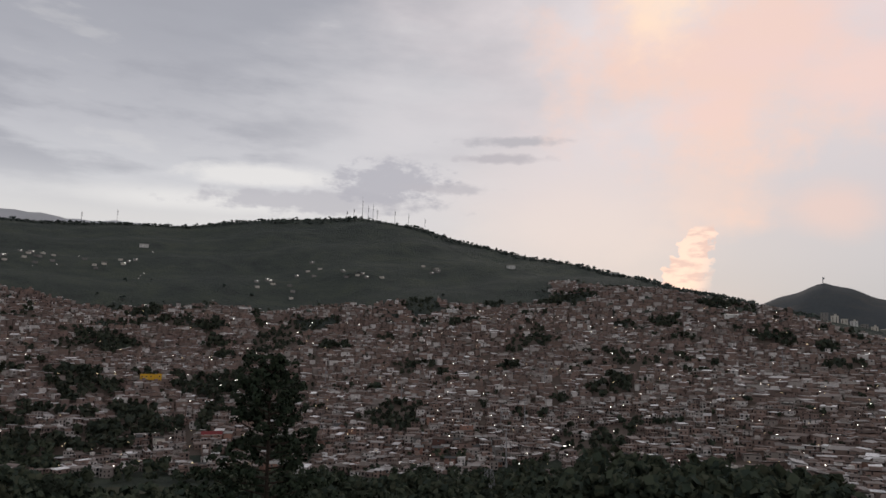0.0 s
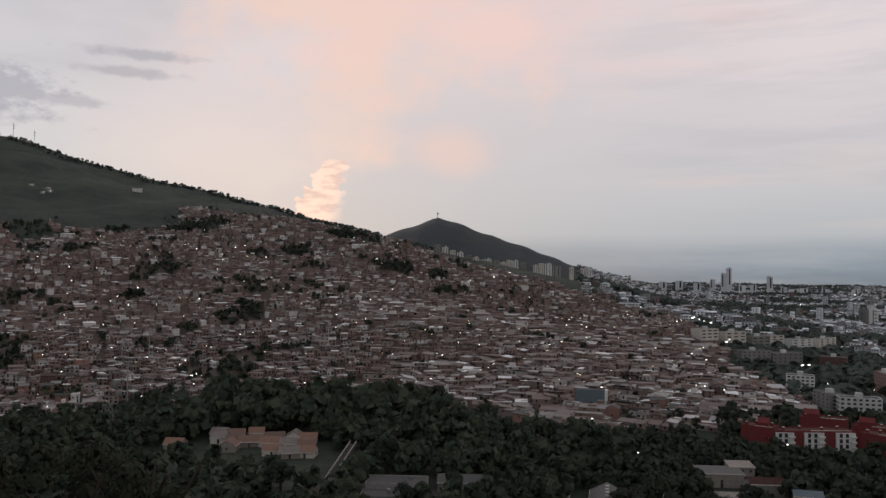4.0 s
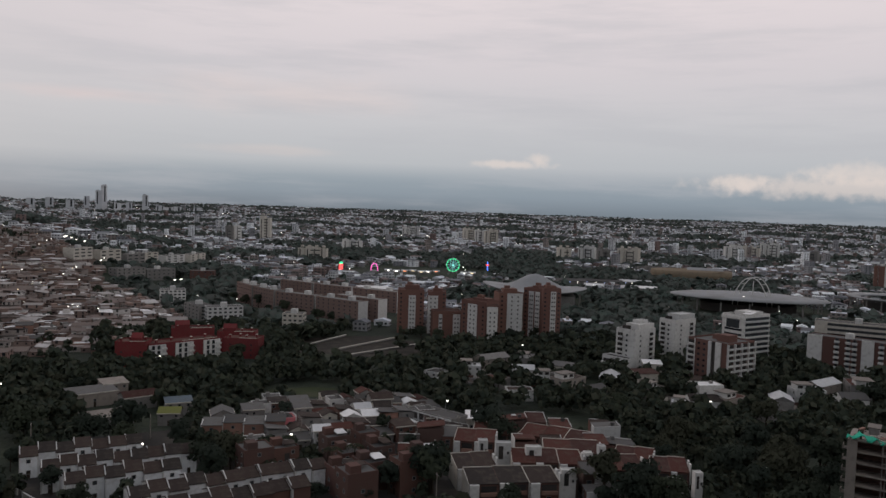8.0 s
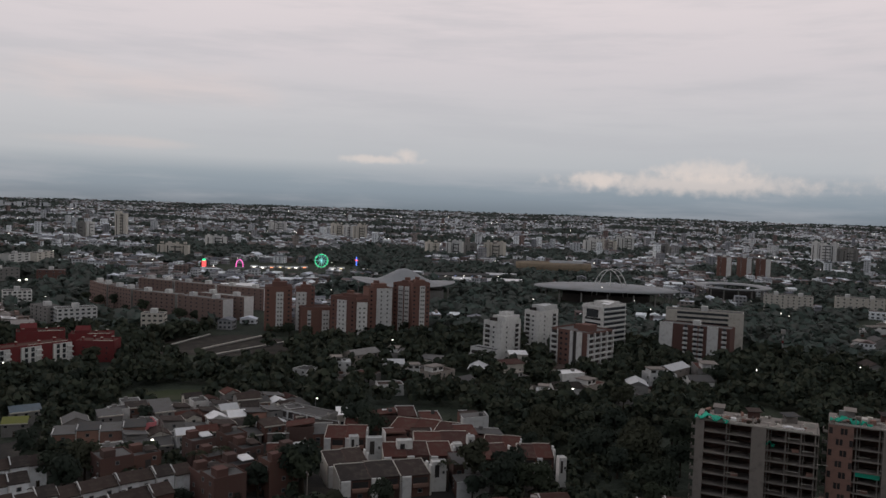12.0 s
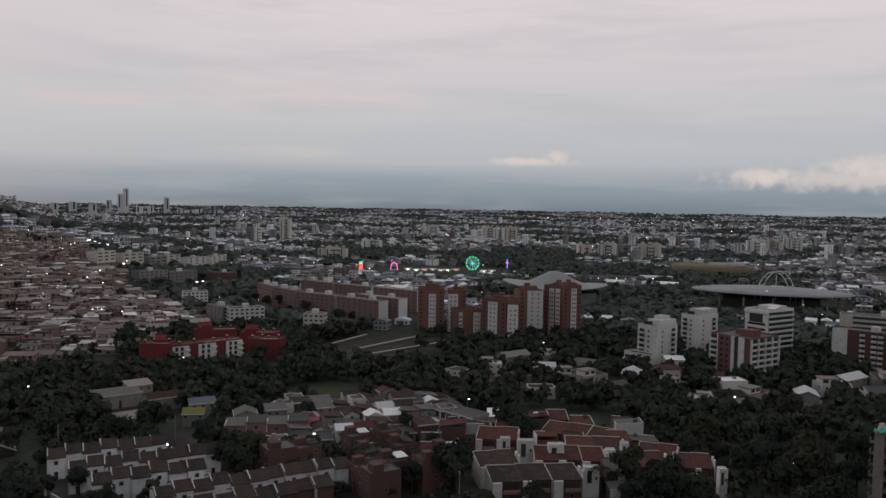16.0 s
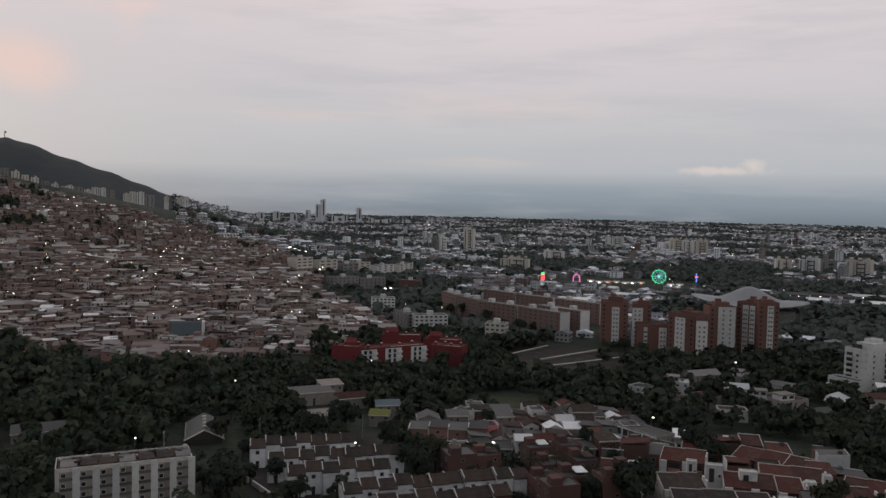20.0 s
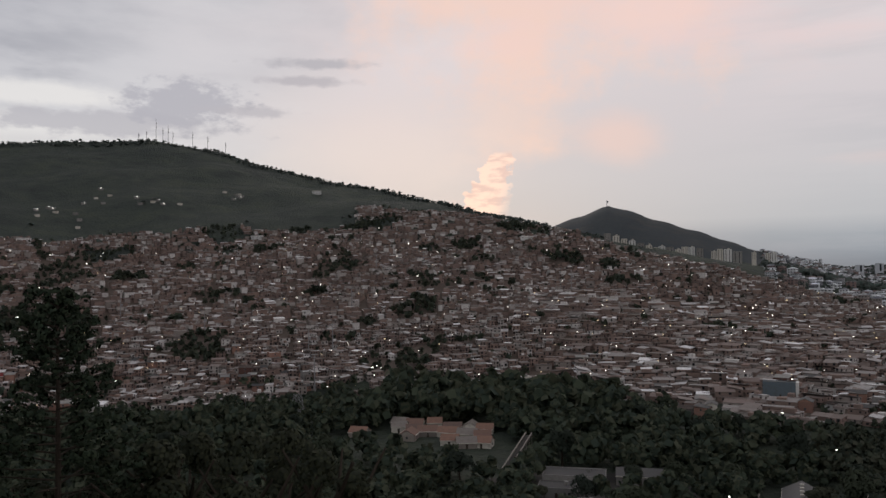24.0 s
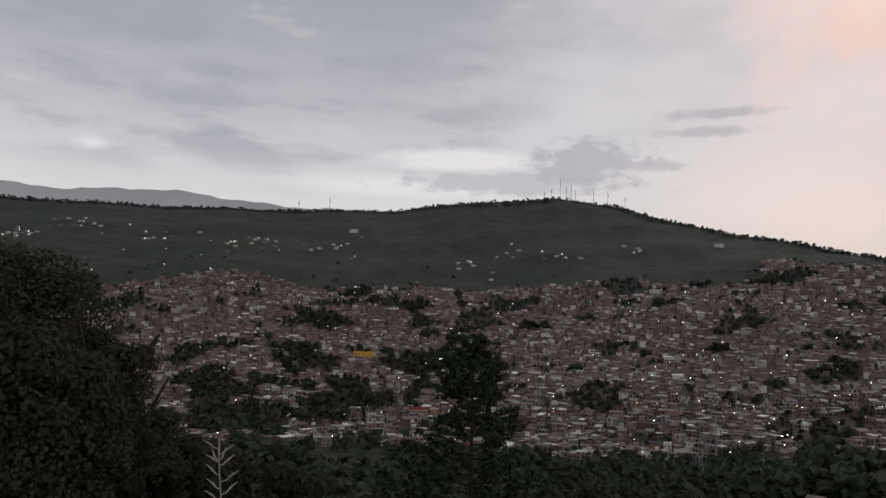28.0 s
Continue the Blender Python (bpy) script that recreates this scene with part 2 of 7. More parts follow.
BRICKS = ((.25, .14, .112), (.22, .13, .108), (.29, .17, .135), (.235, .145, .118))
M_BRICK = surface("brick", BRICKS, bump=0.3)
M_BRICK_D = surface("dark_brick", ((.105, .062, .054), (.13, .072, .060), (.092, .060, .054), (.118, .066, .058)), bump=0.3)
M_BRICK_T = surface("tower_brick", ((.165, .090, .076), (.15, .084, .072), (.18, .10, .082)), bump=0.3)
M_BRICK_E = surface("estate_brick", ((.225, .155, .138), (.205, .145, .13), (.24, .165, .148)), bump=0.3, stain=0.35)
M_OCHRE = surface("ochre_render", ((.20, .16, .115),), stain=0.4, grain=(0.2, 0.4))
# skyline towers: haze mixed into a pale blue-grey base colour
M_HAZY = surface("hazy_tower", ((.495, .517, .555), (.600, .615, .645)), rough=0.5, grain=(0.05, 0.3))
M_WHITE = surface("white_plaster", ((.56, .56, .55), (.62, .615, .60), (.50, .505, .505)), stain=0.3)
# brighter, bluer copy of the white plaster, holding the light on the terraces
M_BRIGHT = surface("lit_white_render", ((.74, .76, .78), (.68, .70, .72)), stain=0.25)
M_CREAM = surface("cream_plaster", ((.50, .47, .42), (.55, .52, .47)), stain=0.3)
M_GREY = surface("grey_concrete", ((.22, .212, .205), (.18, .176, .172), (.26, .252, .242)), bump=0.3, stain=0.4)
M_REDP = surface("red_paint", ((.165, .034, .036), (.15, .034, .036)), stain=0.3)
M_PINK = surface("pink_paint", ((.60, .20, .22),), stain=0.2)
M_TILE = surface("brown_roof_tile", ((.046, .035, .032), (.038, .032, .030), (.056, .041, .036)), bump=0.5, stain=0.5)
M_RTILE = surface("red_roof_tile", ((.081, .032, .026), (.063, .030, .026), (.092, .037, .030)), bump=0.5, stain=0.45)
M_OTILE = surface("orange_roof_tile", ((.24, .145, .112), (.19, .12, .098), (.15, .105, .09)), bump=0.5, stain=0.4)
M_FIBRE = surface("fibre_cement", ((.095, .093, .093), (.07, .07, .071), (.13, .128, .127)), stain=0.45)
M_ZINC = surface("zinc_sheet", ((.66, .67, .68), (.80, .80, .80), (.50, .51, .52)), rough=0.5, stain=0.15)
M_YELLOW = surface("yellow_green_sheet", ((.17, .18, .055),), rough=0.6)
M_BLUEW = surface("blue_grey_sheet", ((.12, .15, .175),), stain=0.3)
M_YPAINT = surface("yellow_paint", ((.62, .36, .04),), stain=0.2)
M_GLASS = surface("dark_glass", ((.03, .035, .04), (.045, .05, .055), (.02, .022, .025)), rough=0.22, stain=0.0, grain=(1.0, 0.1))
M_METAL = surface("painted_steel", ((.28, .28, .29),), rough=0.5, metal=0.4)
M_ROOFW = surface("stadium_membrane", ((.27, .28, .29),), rough=0.6, grain=(0.05, 0.4), stain=0.35)
M_NET = surface("green_safety_net", ((.02, .33, .22), (.03, .40, .27)), rough=0.8)
M_BLUE = surface("blue_tarp", ((.03, .10, .22),), rough=0.7)
M_BARK = surface("bark", ((.045, .036, .028),), bump=0.6)
# Valley leaves hold the haze's lift in their colour; the second set omits it
M_LEAF = surface("leaves", ((.058, .075, .054), (.076, .092, .062), (.048, .064, .050), (.084, .094, .064)), by="island", rough=0.9, trans=0.35, stain=0.0, spec=0.05)
M_LEAF_DIM = surface("leaves_dimmed", ((.050, .062, .047), (.061, .072, .050), (.044, .056, .044), (.065, .070, .050)), by="island", rough=0.9, trans=0.3, stain=0.0, spec=0.05)
M_LEAF_O = surface("tree_leaves", ((.046, .057, .042), (.057, .069, .047), (.040, .051, .040), (.061, .066, .046), (.043, .055, .044)), rough=0.9, trans=0.35, stain=0.0, grain=(0.5, 0.6), spec=0.05)
M_PINE = surface("pine_needles", ((.026, .038, .025), (.034, .046, .028)), by="island", rough=0.9, stain=0.0, spec=0.05)
M_CONC = surface("raw_concrete", ((.25, .222, .20), (.21, .188, .172), (.28, .25, .225)), bump=0.3, stain=0.35)
M_BRICKN = surface("new_brick", ((.31, .185, .15), (.28, .17, .14)), bump=0.3, stain=0.3)
# leaf colour lightened and blued to stand for haze over distant trees
M_LEAF_F = surface("hazed_leaves", ((.097, .122, .109), (.109, .122, .112), (.090, .120, .106), (.112, .122, .112)), by="island", rough=0.9, trans=0.35, stain=0.0, spec=0.05)
M_LEAF_D = surface("bush_leaves", ((.046, .052, .035), (.055, .060, .037), (.040, .047, .034)), by="island", rough=0.9, trans=0.3, stain=0.0, spec=0.05)
M_EARTH = surface("settlement_earth", ((.105, .082, .068),), stain=0.5, grain=(0.05, 0.6))
M_MEADOW = surface("dull_meadow", ((.036, .039, .021),), stain=0.45, grain=(0.08, 0.6))
M_STALK = surface("dry_stalk", ((.36, .33, .27),), stain=0.3, grain=(30, 0.4))
M_STREET = surface("worn_street", ((.042, .040, .038),), stain=0.5, grain=(0.12, 0.6))
# near-black fill: painted shade of recesses, and plainly dark parts like tyres
M_DARK = surface("shade_and_dark_parts", ((.055, .05, .048), (.04, .038, .038)), stain=0.2)
M_YARD = surface("earth_yard", ((.032, .029, .025),), stain=0.5, grain=(0.15, 0.6))
M_GRASS = surface("grass_field", ((.044, .056, .027),), stain=0.35, grain=(0.08, 0.5))
M_HILLWALL = surface("hillside_walls", ((.240, .171, .151), (.198, .146, .130), (.262, .187, .161), (.209, .154, .136), (.384, .353, .336), (.245, .179, .155),
                                        (.198, .151, .136), (.577, .551, .538), (.267, .234, .217), (.186, .140, .127), (.218, .161, .143)), by="island", stain=0.35)
M_HILLROOF = surface("hillside_roofs", ((.184, .159, .149), (.239, .210, .197), (.136, .113, .105), (.476, .462, .460), (.195, .152, .139), (.271, .249, .240),
                                        (.147, .118, .108), (.758, .753, .757), (.228, .195, .182), (.347, .329, .320), (.163, .131, .119), (.205, .172, .159)), by="island", stain=0.4)
# wall and roof palettes are raised and blued for haze and sky tint
M_CITYWALL = surface("city_walls", ((.468, .488, .512), (.644, .671, .705), (.254, .224, .211), (.787, .820, .850), (.285, .287, .301), (.204, .149, .140), (.557, .572, .593), (.225, .234, .257)),
                     by="island", stain=0.3, grain=(0.1, 0.35))
M_CITYROOF = surface("city_roofs", ((.137, .144, .159), (.231, .243, .269), (.158, .122, .118), (.723, .761, .841), (.116, .122, .141), (.179, .144, .141), (.779, .820, .850), (.179, .188, .211)),
                     by="island", stain=0.4, grain=(0.1, 0.35))
M_LAMP = glow("lamp_light", (1.0, .95, .86), 3.2)
M_LAMPW = glow("window_light", (1.0, .80, .48), 1.6)
M_LAMPB = glow("blue_lamp", (.45, .55, 1.0), 1.6)
M_LAMPO = glow("orange_light", (1.0, .34, .14), 2.2)


def ground_material(name, stops, scale=1.0, relief=2.0):
    """Vegetated ground: colour and relief at three scales."""
    mat = bpy.data.materials.new(name)
    mat.use_nodes = True
    g = Nodes(mat.node_tree)
    pos = g.node("ShaderNodeTexCoord").outputs["Object"]
    big, mid, small = g.noise(pos, 0.004 * scale, 5), g.noise(pos, 0.03 * scale, 5, 0.65), g.noise(pos, 0.3 * scale, 4)
    col = g.ramp(g.math("MULTIPLY_ADD", mid, 0.7, g.math("MULTIPLY", big, 0.3)), stops)
    col = g.mix(g.math("MULTIPLY", small, 0.5), col, g.mix(1.0, col, (.45, .5, .45), "MULTIPLY"))
    bsdf = g.node("ShaderNodeBsdfPrincipled")
    g.put(bsdf.inputs["Base Color"], col)
    bsdf.inputs["Roughness"].default_value, bsdf.inputs["Specular IOR Level"].default_value = 0.95, 0.1
    b = g.node("ShaderNodeBump")
    b.inputs["Strength"].default_value, b.inputs["Distance"].default_value = 0.8, relief
    g.put(b.inputs["Height"], g.math("ADD", mid, small))
    g.put(bsdf.inputs["Normal"], b.outputs[0])
    out = g.node("ShaderNodeOutputMaterial")
    g.put(out.inputs[0], bsdf.outputs[0])
    return mat


M_GROUND = ground_material("ground_cover", ((0.30, (.030, .037, .031)), (0.45, (.038, .046, .037)), (0.55, (.046, .055, .041)), (0.66, (.056, .064, .045)), (0.78, (.038, .047, .037))))
# scrub of the upper hill, its colours lifted to include distance haze
M_UPHILL = ground_material("hazed_hill_scrub", ((0.32, (.042, .050, .047)), (0.44, (.053, .063, .057)), (0.52, (.063, .074, .064)), (0.60, (.075, .087, .068)), (0.70, (.053, .063, .057))), 0.8, 9.0)
M_PEAK = surface("peak_forest", ((.040, .050, .056),), stain=0.3, grain=(0.01, 0.6), spec=0.05)
# pale base colour carries the haze in front of the mountains
M_FAR = surface("hazed_mountain", ((.64, .65, .67),), stain=0.2, grain=(0.002, 0.3))

# ---- terrain ----
EYE = 85.0
AZ = (-180, -120, -60, -45, -30, -18, -11.5, -6, -1.5, 1, 5.5, 10, 20, 24, 28, 34, 39, 46, 52, 180)
FOOT = (600, 600, 600, 600, 580, 565, 555, 550, 542, 540, 530, 520, 480, 465, 455, 450, 445, 445, 450, 600)
EL_TOP = (0, 0, 1.2, 1.6, 3.2, 2.6, 2.5, 2.7, 2.9, 3.0, 3.3, 3.6, 2.9, 2.0, 1.1, -0.2, -1.6, -3.4, -4.2, 0)
R_TOP = (1150, 1150, 1150, 1150, 1150, 1150, 1150, 1150, 1150, 1150, 1150, 1150, 1120, 1080, 1040, 1000, 980, 980, 1000, 1150)
EL_RIDGE = (6, 6, 7.1, 7.25, 7.45, 7.75, 8.5, 8.85, 8.2, 7.45, 6.3, 5.5, 3.1, 2.2, 1.25, 0.05, -1.0, -2.7, -3.4, 0)
R_RIDGE = (1900, 1900, 1900, 1900, 1900, 1900, 1900, 1900, 1860, 1820, 1720, 1600, 1350, 1280, 1240, 1200, 1180, 1200, 1300, 1900)
PEAK_AZ = (14, 19, 22.6, 24.6, 26.1, 27.2, 29.6, 32, 35.3, 39, 42)
PEAK_EL = (0.2, 1.9, 3.0, 3.62, 4.1, 3.85, 2.98, 2.1, 0.95, -0.1, -0.8)


def smoothstep(a, b, v):
    t = np.clip((v - a) / (b - a), 0, 1)
    return t * t * (3 - 2 * t)


def height(x, y):
    """Height of the ground; works on numbers and on arrays."""
    x, y = np.asarray(x, float), np.asarray(y, float)
    r, a = np.hypot(x, y), np.degrees(np.arctan2(x, y))
    foot, r1, r2 = np.interp(a, AZ, FOOT), np.interp(a, AZ, R_TOP), np.interp(a, AZ, R_RIDGE)
    z1 = np.maximum(EYE + r1 * np.tan(np.radians(np.interp(a, AZ, EL_TOP))), 0)
    z2 = np.maximum(EYE + r2 * np.tan(np.radians(np.interp(a, AZ, EL_RIDGE))), 0)
    on = smoothstep(70, 52, np.abs(a + 8))
    u = np.clip((r - foot) / (r1 - foot), 0, 1)
    hill = z1 * (0.35 * u * u + 0.65 * u)
    v = np.clip((r - r1) / (r2 - r1), 0, 1)
    hill = hill + (z2 - z1) * v
    hill = hill * (1 - smoothstep(0, 900, r - r2))
    wob = 3.5 * (np.sin(x * 0.021 + y * 0.013) + np.sin(y * 0.027 - x * 0.017 + 1.3)) * np.clip(u * 1.6, 0, 1) * np.clip((r2 + 60 - r) / 200, 0.25, 1)
    z = (hill + wob) * on
    peak = np.interp(a, PEAK_AZ, PEAK_EL, left=-1.5, right=-1.5)
    zp = np.maximum(EYE + 3200 * np.tan(np.radians(peak)), 0) * np.clip(1 - np.abs(r - 3200) / 950, 0, 1) ** 0.8
    zp = zp + np.where(zp > 30, 5.0 * np.sin(x * 0.013 + 1.0) * np.sin(y * 0.011) + 3.0 * np.sin(x * 0.041 - y * 0.03), 0.0)
    z = np.maximum(z, zp)
    plain = 50.0 * np.clip((r - 1900) / 3000, 0, 1.2) * smoothstep(30, 44, a)
    z = np.maximum(z, plain)
    # the slope the camera stands on, with higher ground behind it
    fall = np.interp(a, (-180, -90, -60, -40, -15, 125, 160, 180), (-0.25, -0.05, 0.12, 0.22, 0.44, 0.46, -0.1, -0.25))
    near = 83.4 - fall * np.maximum(r - 1.5, 0)
    near = np.where(fall > 0.3, np.maximum(near, 0), near - np.maximum(r - 90, 0) * np.clip(fall + 0.2, 0, 0.4))
    near = np.where(r > 260, near * np.clip((900 - r) / 640, 0, 1), near)
    return np.maximum(z, np.clip(near, 0, 160))


def at(a, r):
    """The point at azimuth a (degrees clockwise from +y) and distance r."""
    return r * math.sin(radians(a)), r * math.cos(radians(a))


def mesh_from(name, verts, faces, mats, index=None, smooth=False):
    me = bpy.data.meshes.new(name)
    me.from_pydata(verts, [], faces)
    for m in mats:
        me.materials.append(m)
    if index is not None:
        me.polygons.foreach_set("material_index", np.asarray(index, np.int32))
    if smooth:
        me.polygons.foreach_set("use_smooth", np.ones(len(me.polygons), bool))
    me.update()
    return me


def settled(x, y, r):
    """True on the built-up part of the hillside."""
    a = math.degrees(math.atan2(x, y))
    wave = 45 * math.sin(a * 0.9) + 25 * math.sin(a * 2.3 + 1)
    return -40 < a < 46 and np.interp(a, AZ, FOOT) + 22 < r < np.interp(a, AZ, R_TOP) - 120 + wave


def build_ground():
    rings = [0.0] + [2.0 * 1.07 ** i for i in range(1, 77)] + list(range(350, 2100, 15)) + list(range(2100, 4960, 110)) + [4960.0]
    ang = np.concatenate([np.linspace(-50, 125, 401)[:-1], np.linspace(125, 310, 81)[:-1]])
    A, Rr = np.meshgrid(np.radians(ang), rings[1:])
    X, Y = Rr * np.sin(A), Rr * np.cos(A)
    Z = height(X, Y)
    verts = [(0, 0, 83.4)] + list(zip(X.ravel().tolist(), Y.ravel().tolist(), Z.ravel().tolist()))
    n, k = len(ang), len(rings) - 1
    faces = [(0, 1 + (j + 1) % n, 1 + j) for j in range(n)]
    for i in range(k - 1):
        b = 1 + i * n
        faces += [(b + j, b + (j + 1) % n, b + n + (j + 1) % n, b + n + j) for j in range(n)]
    rc_ = [math.hypot(*verts[f[0]][:2]) for f in faces]
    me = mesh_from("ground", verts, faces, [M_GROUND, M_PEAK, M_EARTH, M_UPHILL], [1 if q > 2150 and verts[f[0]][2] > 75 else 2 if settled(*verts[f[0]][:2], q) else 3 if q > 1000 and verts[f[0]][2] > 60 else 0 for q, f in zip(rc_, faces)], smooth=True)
    tagged(new("ground", me), "dark green valley floor and hills at dusk", "ground", kind="structure")


build_ground()


def far_range():
    """Mountains behind the ridge, paled by haze put into their colour."""
    verts, faces = [], []
    for i in range(60):
        a = -60 + i * 0.75
        el = 7.7 + 0.75 * math.exp(-((a + 34) / 6) ** 2) + 0.5 * math.exp(-((a + 46) / 5) ** 2) + 0.07 * math.sin(i * 0.9) + 0.05 * math.sin(i * 2.3)
        for r, z in ((4300, 0), (4650, EYE + 4650 * math.tan(radians(el))), (4900, 0)):
            verts.append((*at(a, r), z))
    for i in range(59):
        for j in range(2):
            faces.append((3 * i + j, 3 * i + 3 + j, 3 * i + 4 + j, 3 * i + 1 + j))
    tagged(new("mountain_range", mesh_from("mountain_range", verts, faces, [M_FAR], smooth=True)), "distant mountain range behind the ridge, haze in its pale colour", "mountains", kind="structure")


far_range()


# ---- building blocks ----
class MB:
    """Collects boxes and prisms into one mesh."""

    def __init__(self):
        self.v, self.f, self.m = [], [], []

    def add(self, pts, faces, mat=0):
        b = len(self.v)
        self.v += pts
        self.f += [tuple(b + i for i in q) for q in faces]
        self.m += [mat] * len(faces)

    def box(self, cx, cy, z0, sx, sy, sz, rot=0.0, mat=0, tilt=0.0, bottom=True):
        c, s = math.cos(rot), math.sin(rot)
        pts = []
        for k in (0, 1):
            for u, w in ((-1, -1), (1, -1), (1, 1), (-1, 1)):
                px, py = u * sx / 2, w * sy / 2
                pts.append((cx + px * c - py * s, cy + px * s + py * c, z0 + k * sz + tilt * w * sy / 2))
        f = [(4, 5, 6, 7), (0, 1, 5, 4), (1, 2, 6, 5), (2, 3, 7, 6), (3, 0, 4, 7)]
        self.add(pts, f + ([(3, 2, 1, 0)] if bottom else []), mat)

    def gable(self, cx, cy, z0, sx, sy, h, rot=0.0, mat=0, thick=0.0):
        """A roof whose ridge runs along x."""
        c, s = math.cos(rot), math.sin(rot)
        loc = []
        for dz in (0.0, thick):
            loc += [(-sx / 2, -sy / 2, dz), (sx / 2, -sy / 2, dz), (sx / 2, sy / 2, dz), (-sx / 2, sy / 2, dz), (-sx / 2, 0, h + dz), (sx / 2, 0, h + dz)]
        pts = [(cx + x * c - y * s, cy + x * s + y * c, z0 + z) for x, y, z in loc]
        if thick:
            f = [(6, 7, 11, 10), (8, 9, 10, 11), (0, 4, 5, 1), (2, 5, 4, 3), (0, 1, 7, 6), (2, 3, 9, 8), (1, 5, 11, 7), (5, 2, 8, 11), (3, 4, 10, 9), (4, 0, 6, 10)]
        else:
            f = [(0, 1, 5, 4), (2, 3, 4, 5), (0, 4, 3), (1, 2, 5), (3, 2, 1, 0)]
        self.add(pts, f, mat)

    def tube(self, p, q, r0, r1, n=6, mat=0):
        p, q = Vector(p), Vector(q)
        d = (q - p).normalized()
        e = d.orthogonal().normalized()
        g = d.cross(e)
        pts = []
        for o, r in ((p, r0), (q, r1)):
            pts += [tuple(o + r * (math.cos(t) * e + math.sin(t) * g)) for t in (2 * math.pi * i / n for i in range(n))]
        f = [(i, (i + 1) % n, n + (i + 1) % n, n + i) for i in range(n)] + [tuple(range(n - 1, -1, -1)), tuple(range(n, 2 * n))]
        self.add(pts, f, mat)

    def mesh(self, name, *mats, smooth=False):
        return mesh_from(name, self.v, self.f, mats, self.m if len(mats) > 1 else None, smooth)


def empty(name, x, y, z, rot=0.0, label="", category="", group=""):
    e = new(name)
    e.matrix_basis = pose(x, y, z, 0, 0, math.degrees(rot))
    return tagged(e, label, category, group)


def part(name, mesh, parent, loc=(0, 0, 0), rot=0.0, label=""):
    """One mesh object under a thing or under a part."""
    ob = new(name, mesh)
    ob.parent = parent
    ob.location, ob.rotation_euler = loc, (0, 0, rot)
    return tagged(ob, label) if label else ob


CACHE = {}


def window_mesh(w, h, frame_mat=None, kind="window"):
    """A window: dark pane set in a frame with a sill, facing -y."""
    frame_mat = frame_mat or M_WHITE
    key = (kind, round(w, 1), round(h, 1), frame_mat.name)
    if key not in CACHE:
        mb = MB()
        t, v = 0.12, []
        for y, m in ((0.02, 0.0), (-0.1, 0.0), (-0.1, t), (-0.03, t)):
            v += [(-w / 2 + m, y, m), (w / 2 - m, y, m), (w / 2 - m, y, h - m), (-w / 2 + m, y, h - m)]
        ring = [(4 * j + i, 4 * j + (i + 1) % 4, 4 * j + 4 + (i + 1) % 4, 4 * j + 4 + i) for j in range(3) for i in range(4)]
        mb.add(v, ring, 0)
        mb.f.append((12, 13, 14, 15)), mb.m.append(1)
        CACHE[key] = mb.mesh("window", frame_mat, M_GLASS)
    return CACHE[key]


def faces_seen(x, y, rot):
    """The local sides (angle, which) of a block that face the viewpoint."""
    out = []
    for k in range(4):
        t = rot + k * math.pi / 2
        n = (math.sin(t), -math.cos(t))
        if -(n[0] * x + n[1] * y) > 0.12 * math.hypot(x, y):
            out.append(k)
    return out


def add_windows(e, x, y, rot, w, d, storeys, sh, z0=1.0, cols=(4, 3), size=(1.5, 1.3), frame_mat=None, skip=None, seen_only=True):
    """Each window is a part of its own on the sides of block e."""
    for k in (faces_seen(x, y, rot) if seen_only else range(4)):
        span, off = (w, d / 2) if k % 2 == 0 else (d, w / 2)
        n = cols[k % 2]
        for i in range(n):
            for s in range(storeys):
                if skip and skip(k, i, s):
                    continue
                u = (i + 0.5) / n * span - span / 2
                a = k * math.pi / 2
                px, py = u * math.cos(a) + off * math.sin(a), u * math.sin(a) - off * math.cos(a)
                part("window", window_mesh(*size, frame_mat), e, (px, py, z0 + s * sh), a)


def shell_mesh(w, d, h, mat, parapet=0.5):
    """Walls with a parapet round a sunk flat roof."""
    key = ("shell", round(w, 1), round(d, 1), round(h, 1), mat.name, parapet)
    if key not in CACHE:
        mb, v = MB(), []
        for z, m in ((-1.5, 0.0), (h + parapet, 0.0), (h + parapet, 0.22), (h, 0.22)):
            v += [(-w / 2 + m, -d / 2 + m, z), (w / 2 - m, -d / 2 + m, z), (w / 2 - m, d / 2 - m, z), (-w / 2 + m, d / 2 - m, z)]
        mb.add(v, [(4 * j + i, 4 * j + (i + 1) % 4, 4 * j + 4 + (i + 1) % 4, 4 * j + 4 + i) for j in range(3) for i in range(4)] + [(12, 13, 14, 15)])
        CACHE[key] = mb.mesh("wall", mat)
    return CACHE[key]


def simple_mesh(kind, dims, mat):
    key = (kind, tuple(round(v, 2) for v in dims), mat.name)
    if key not in CACHE:
        mb = MB()
        if kind == "box":
            mb.box(0, 0, 0, *dims)
        elif kind == "gable":
            mb.gable(0, 0, 0, *dims, thick=0.22)
        elif kind == "shed":
            w, d, rise = dims
            mb.box(0, 0, rise / 2, w, d, 0.2, tilt=rise / d)
        elif kind == "prism":
            mb.gable(0, 0, 0, *dims)
        CACHE[key] = mb.mesh(kind, mat)
    return CACHE[key]


TAKEN = []  # circles kept free of scattered houses and trees


def take(x, y, r):
    TAKEN.append((x, y, r))


def free(x, y, m=0.0):
    return all((x - a) ** 2 + (y - b) ** 2 > (r + m) ** 2 for a, b, r in TAKEN)


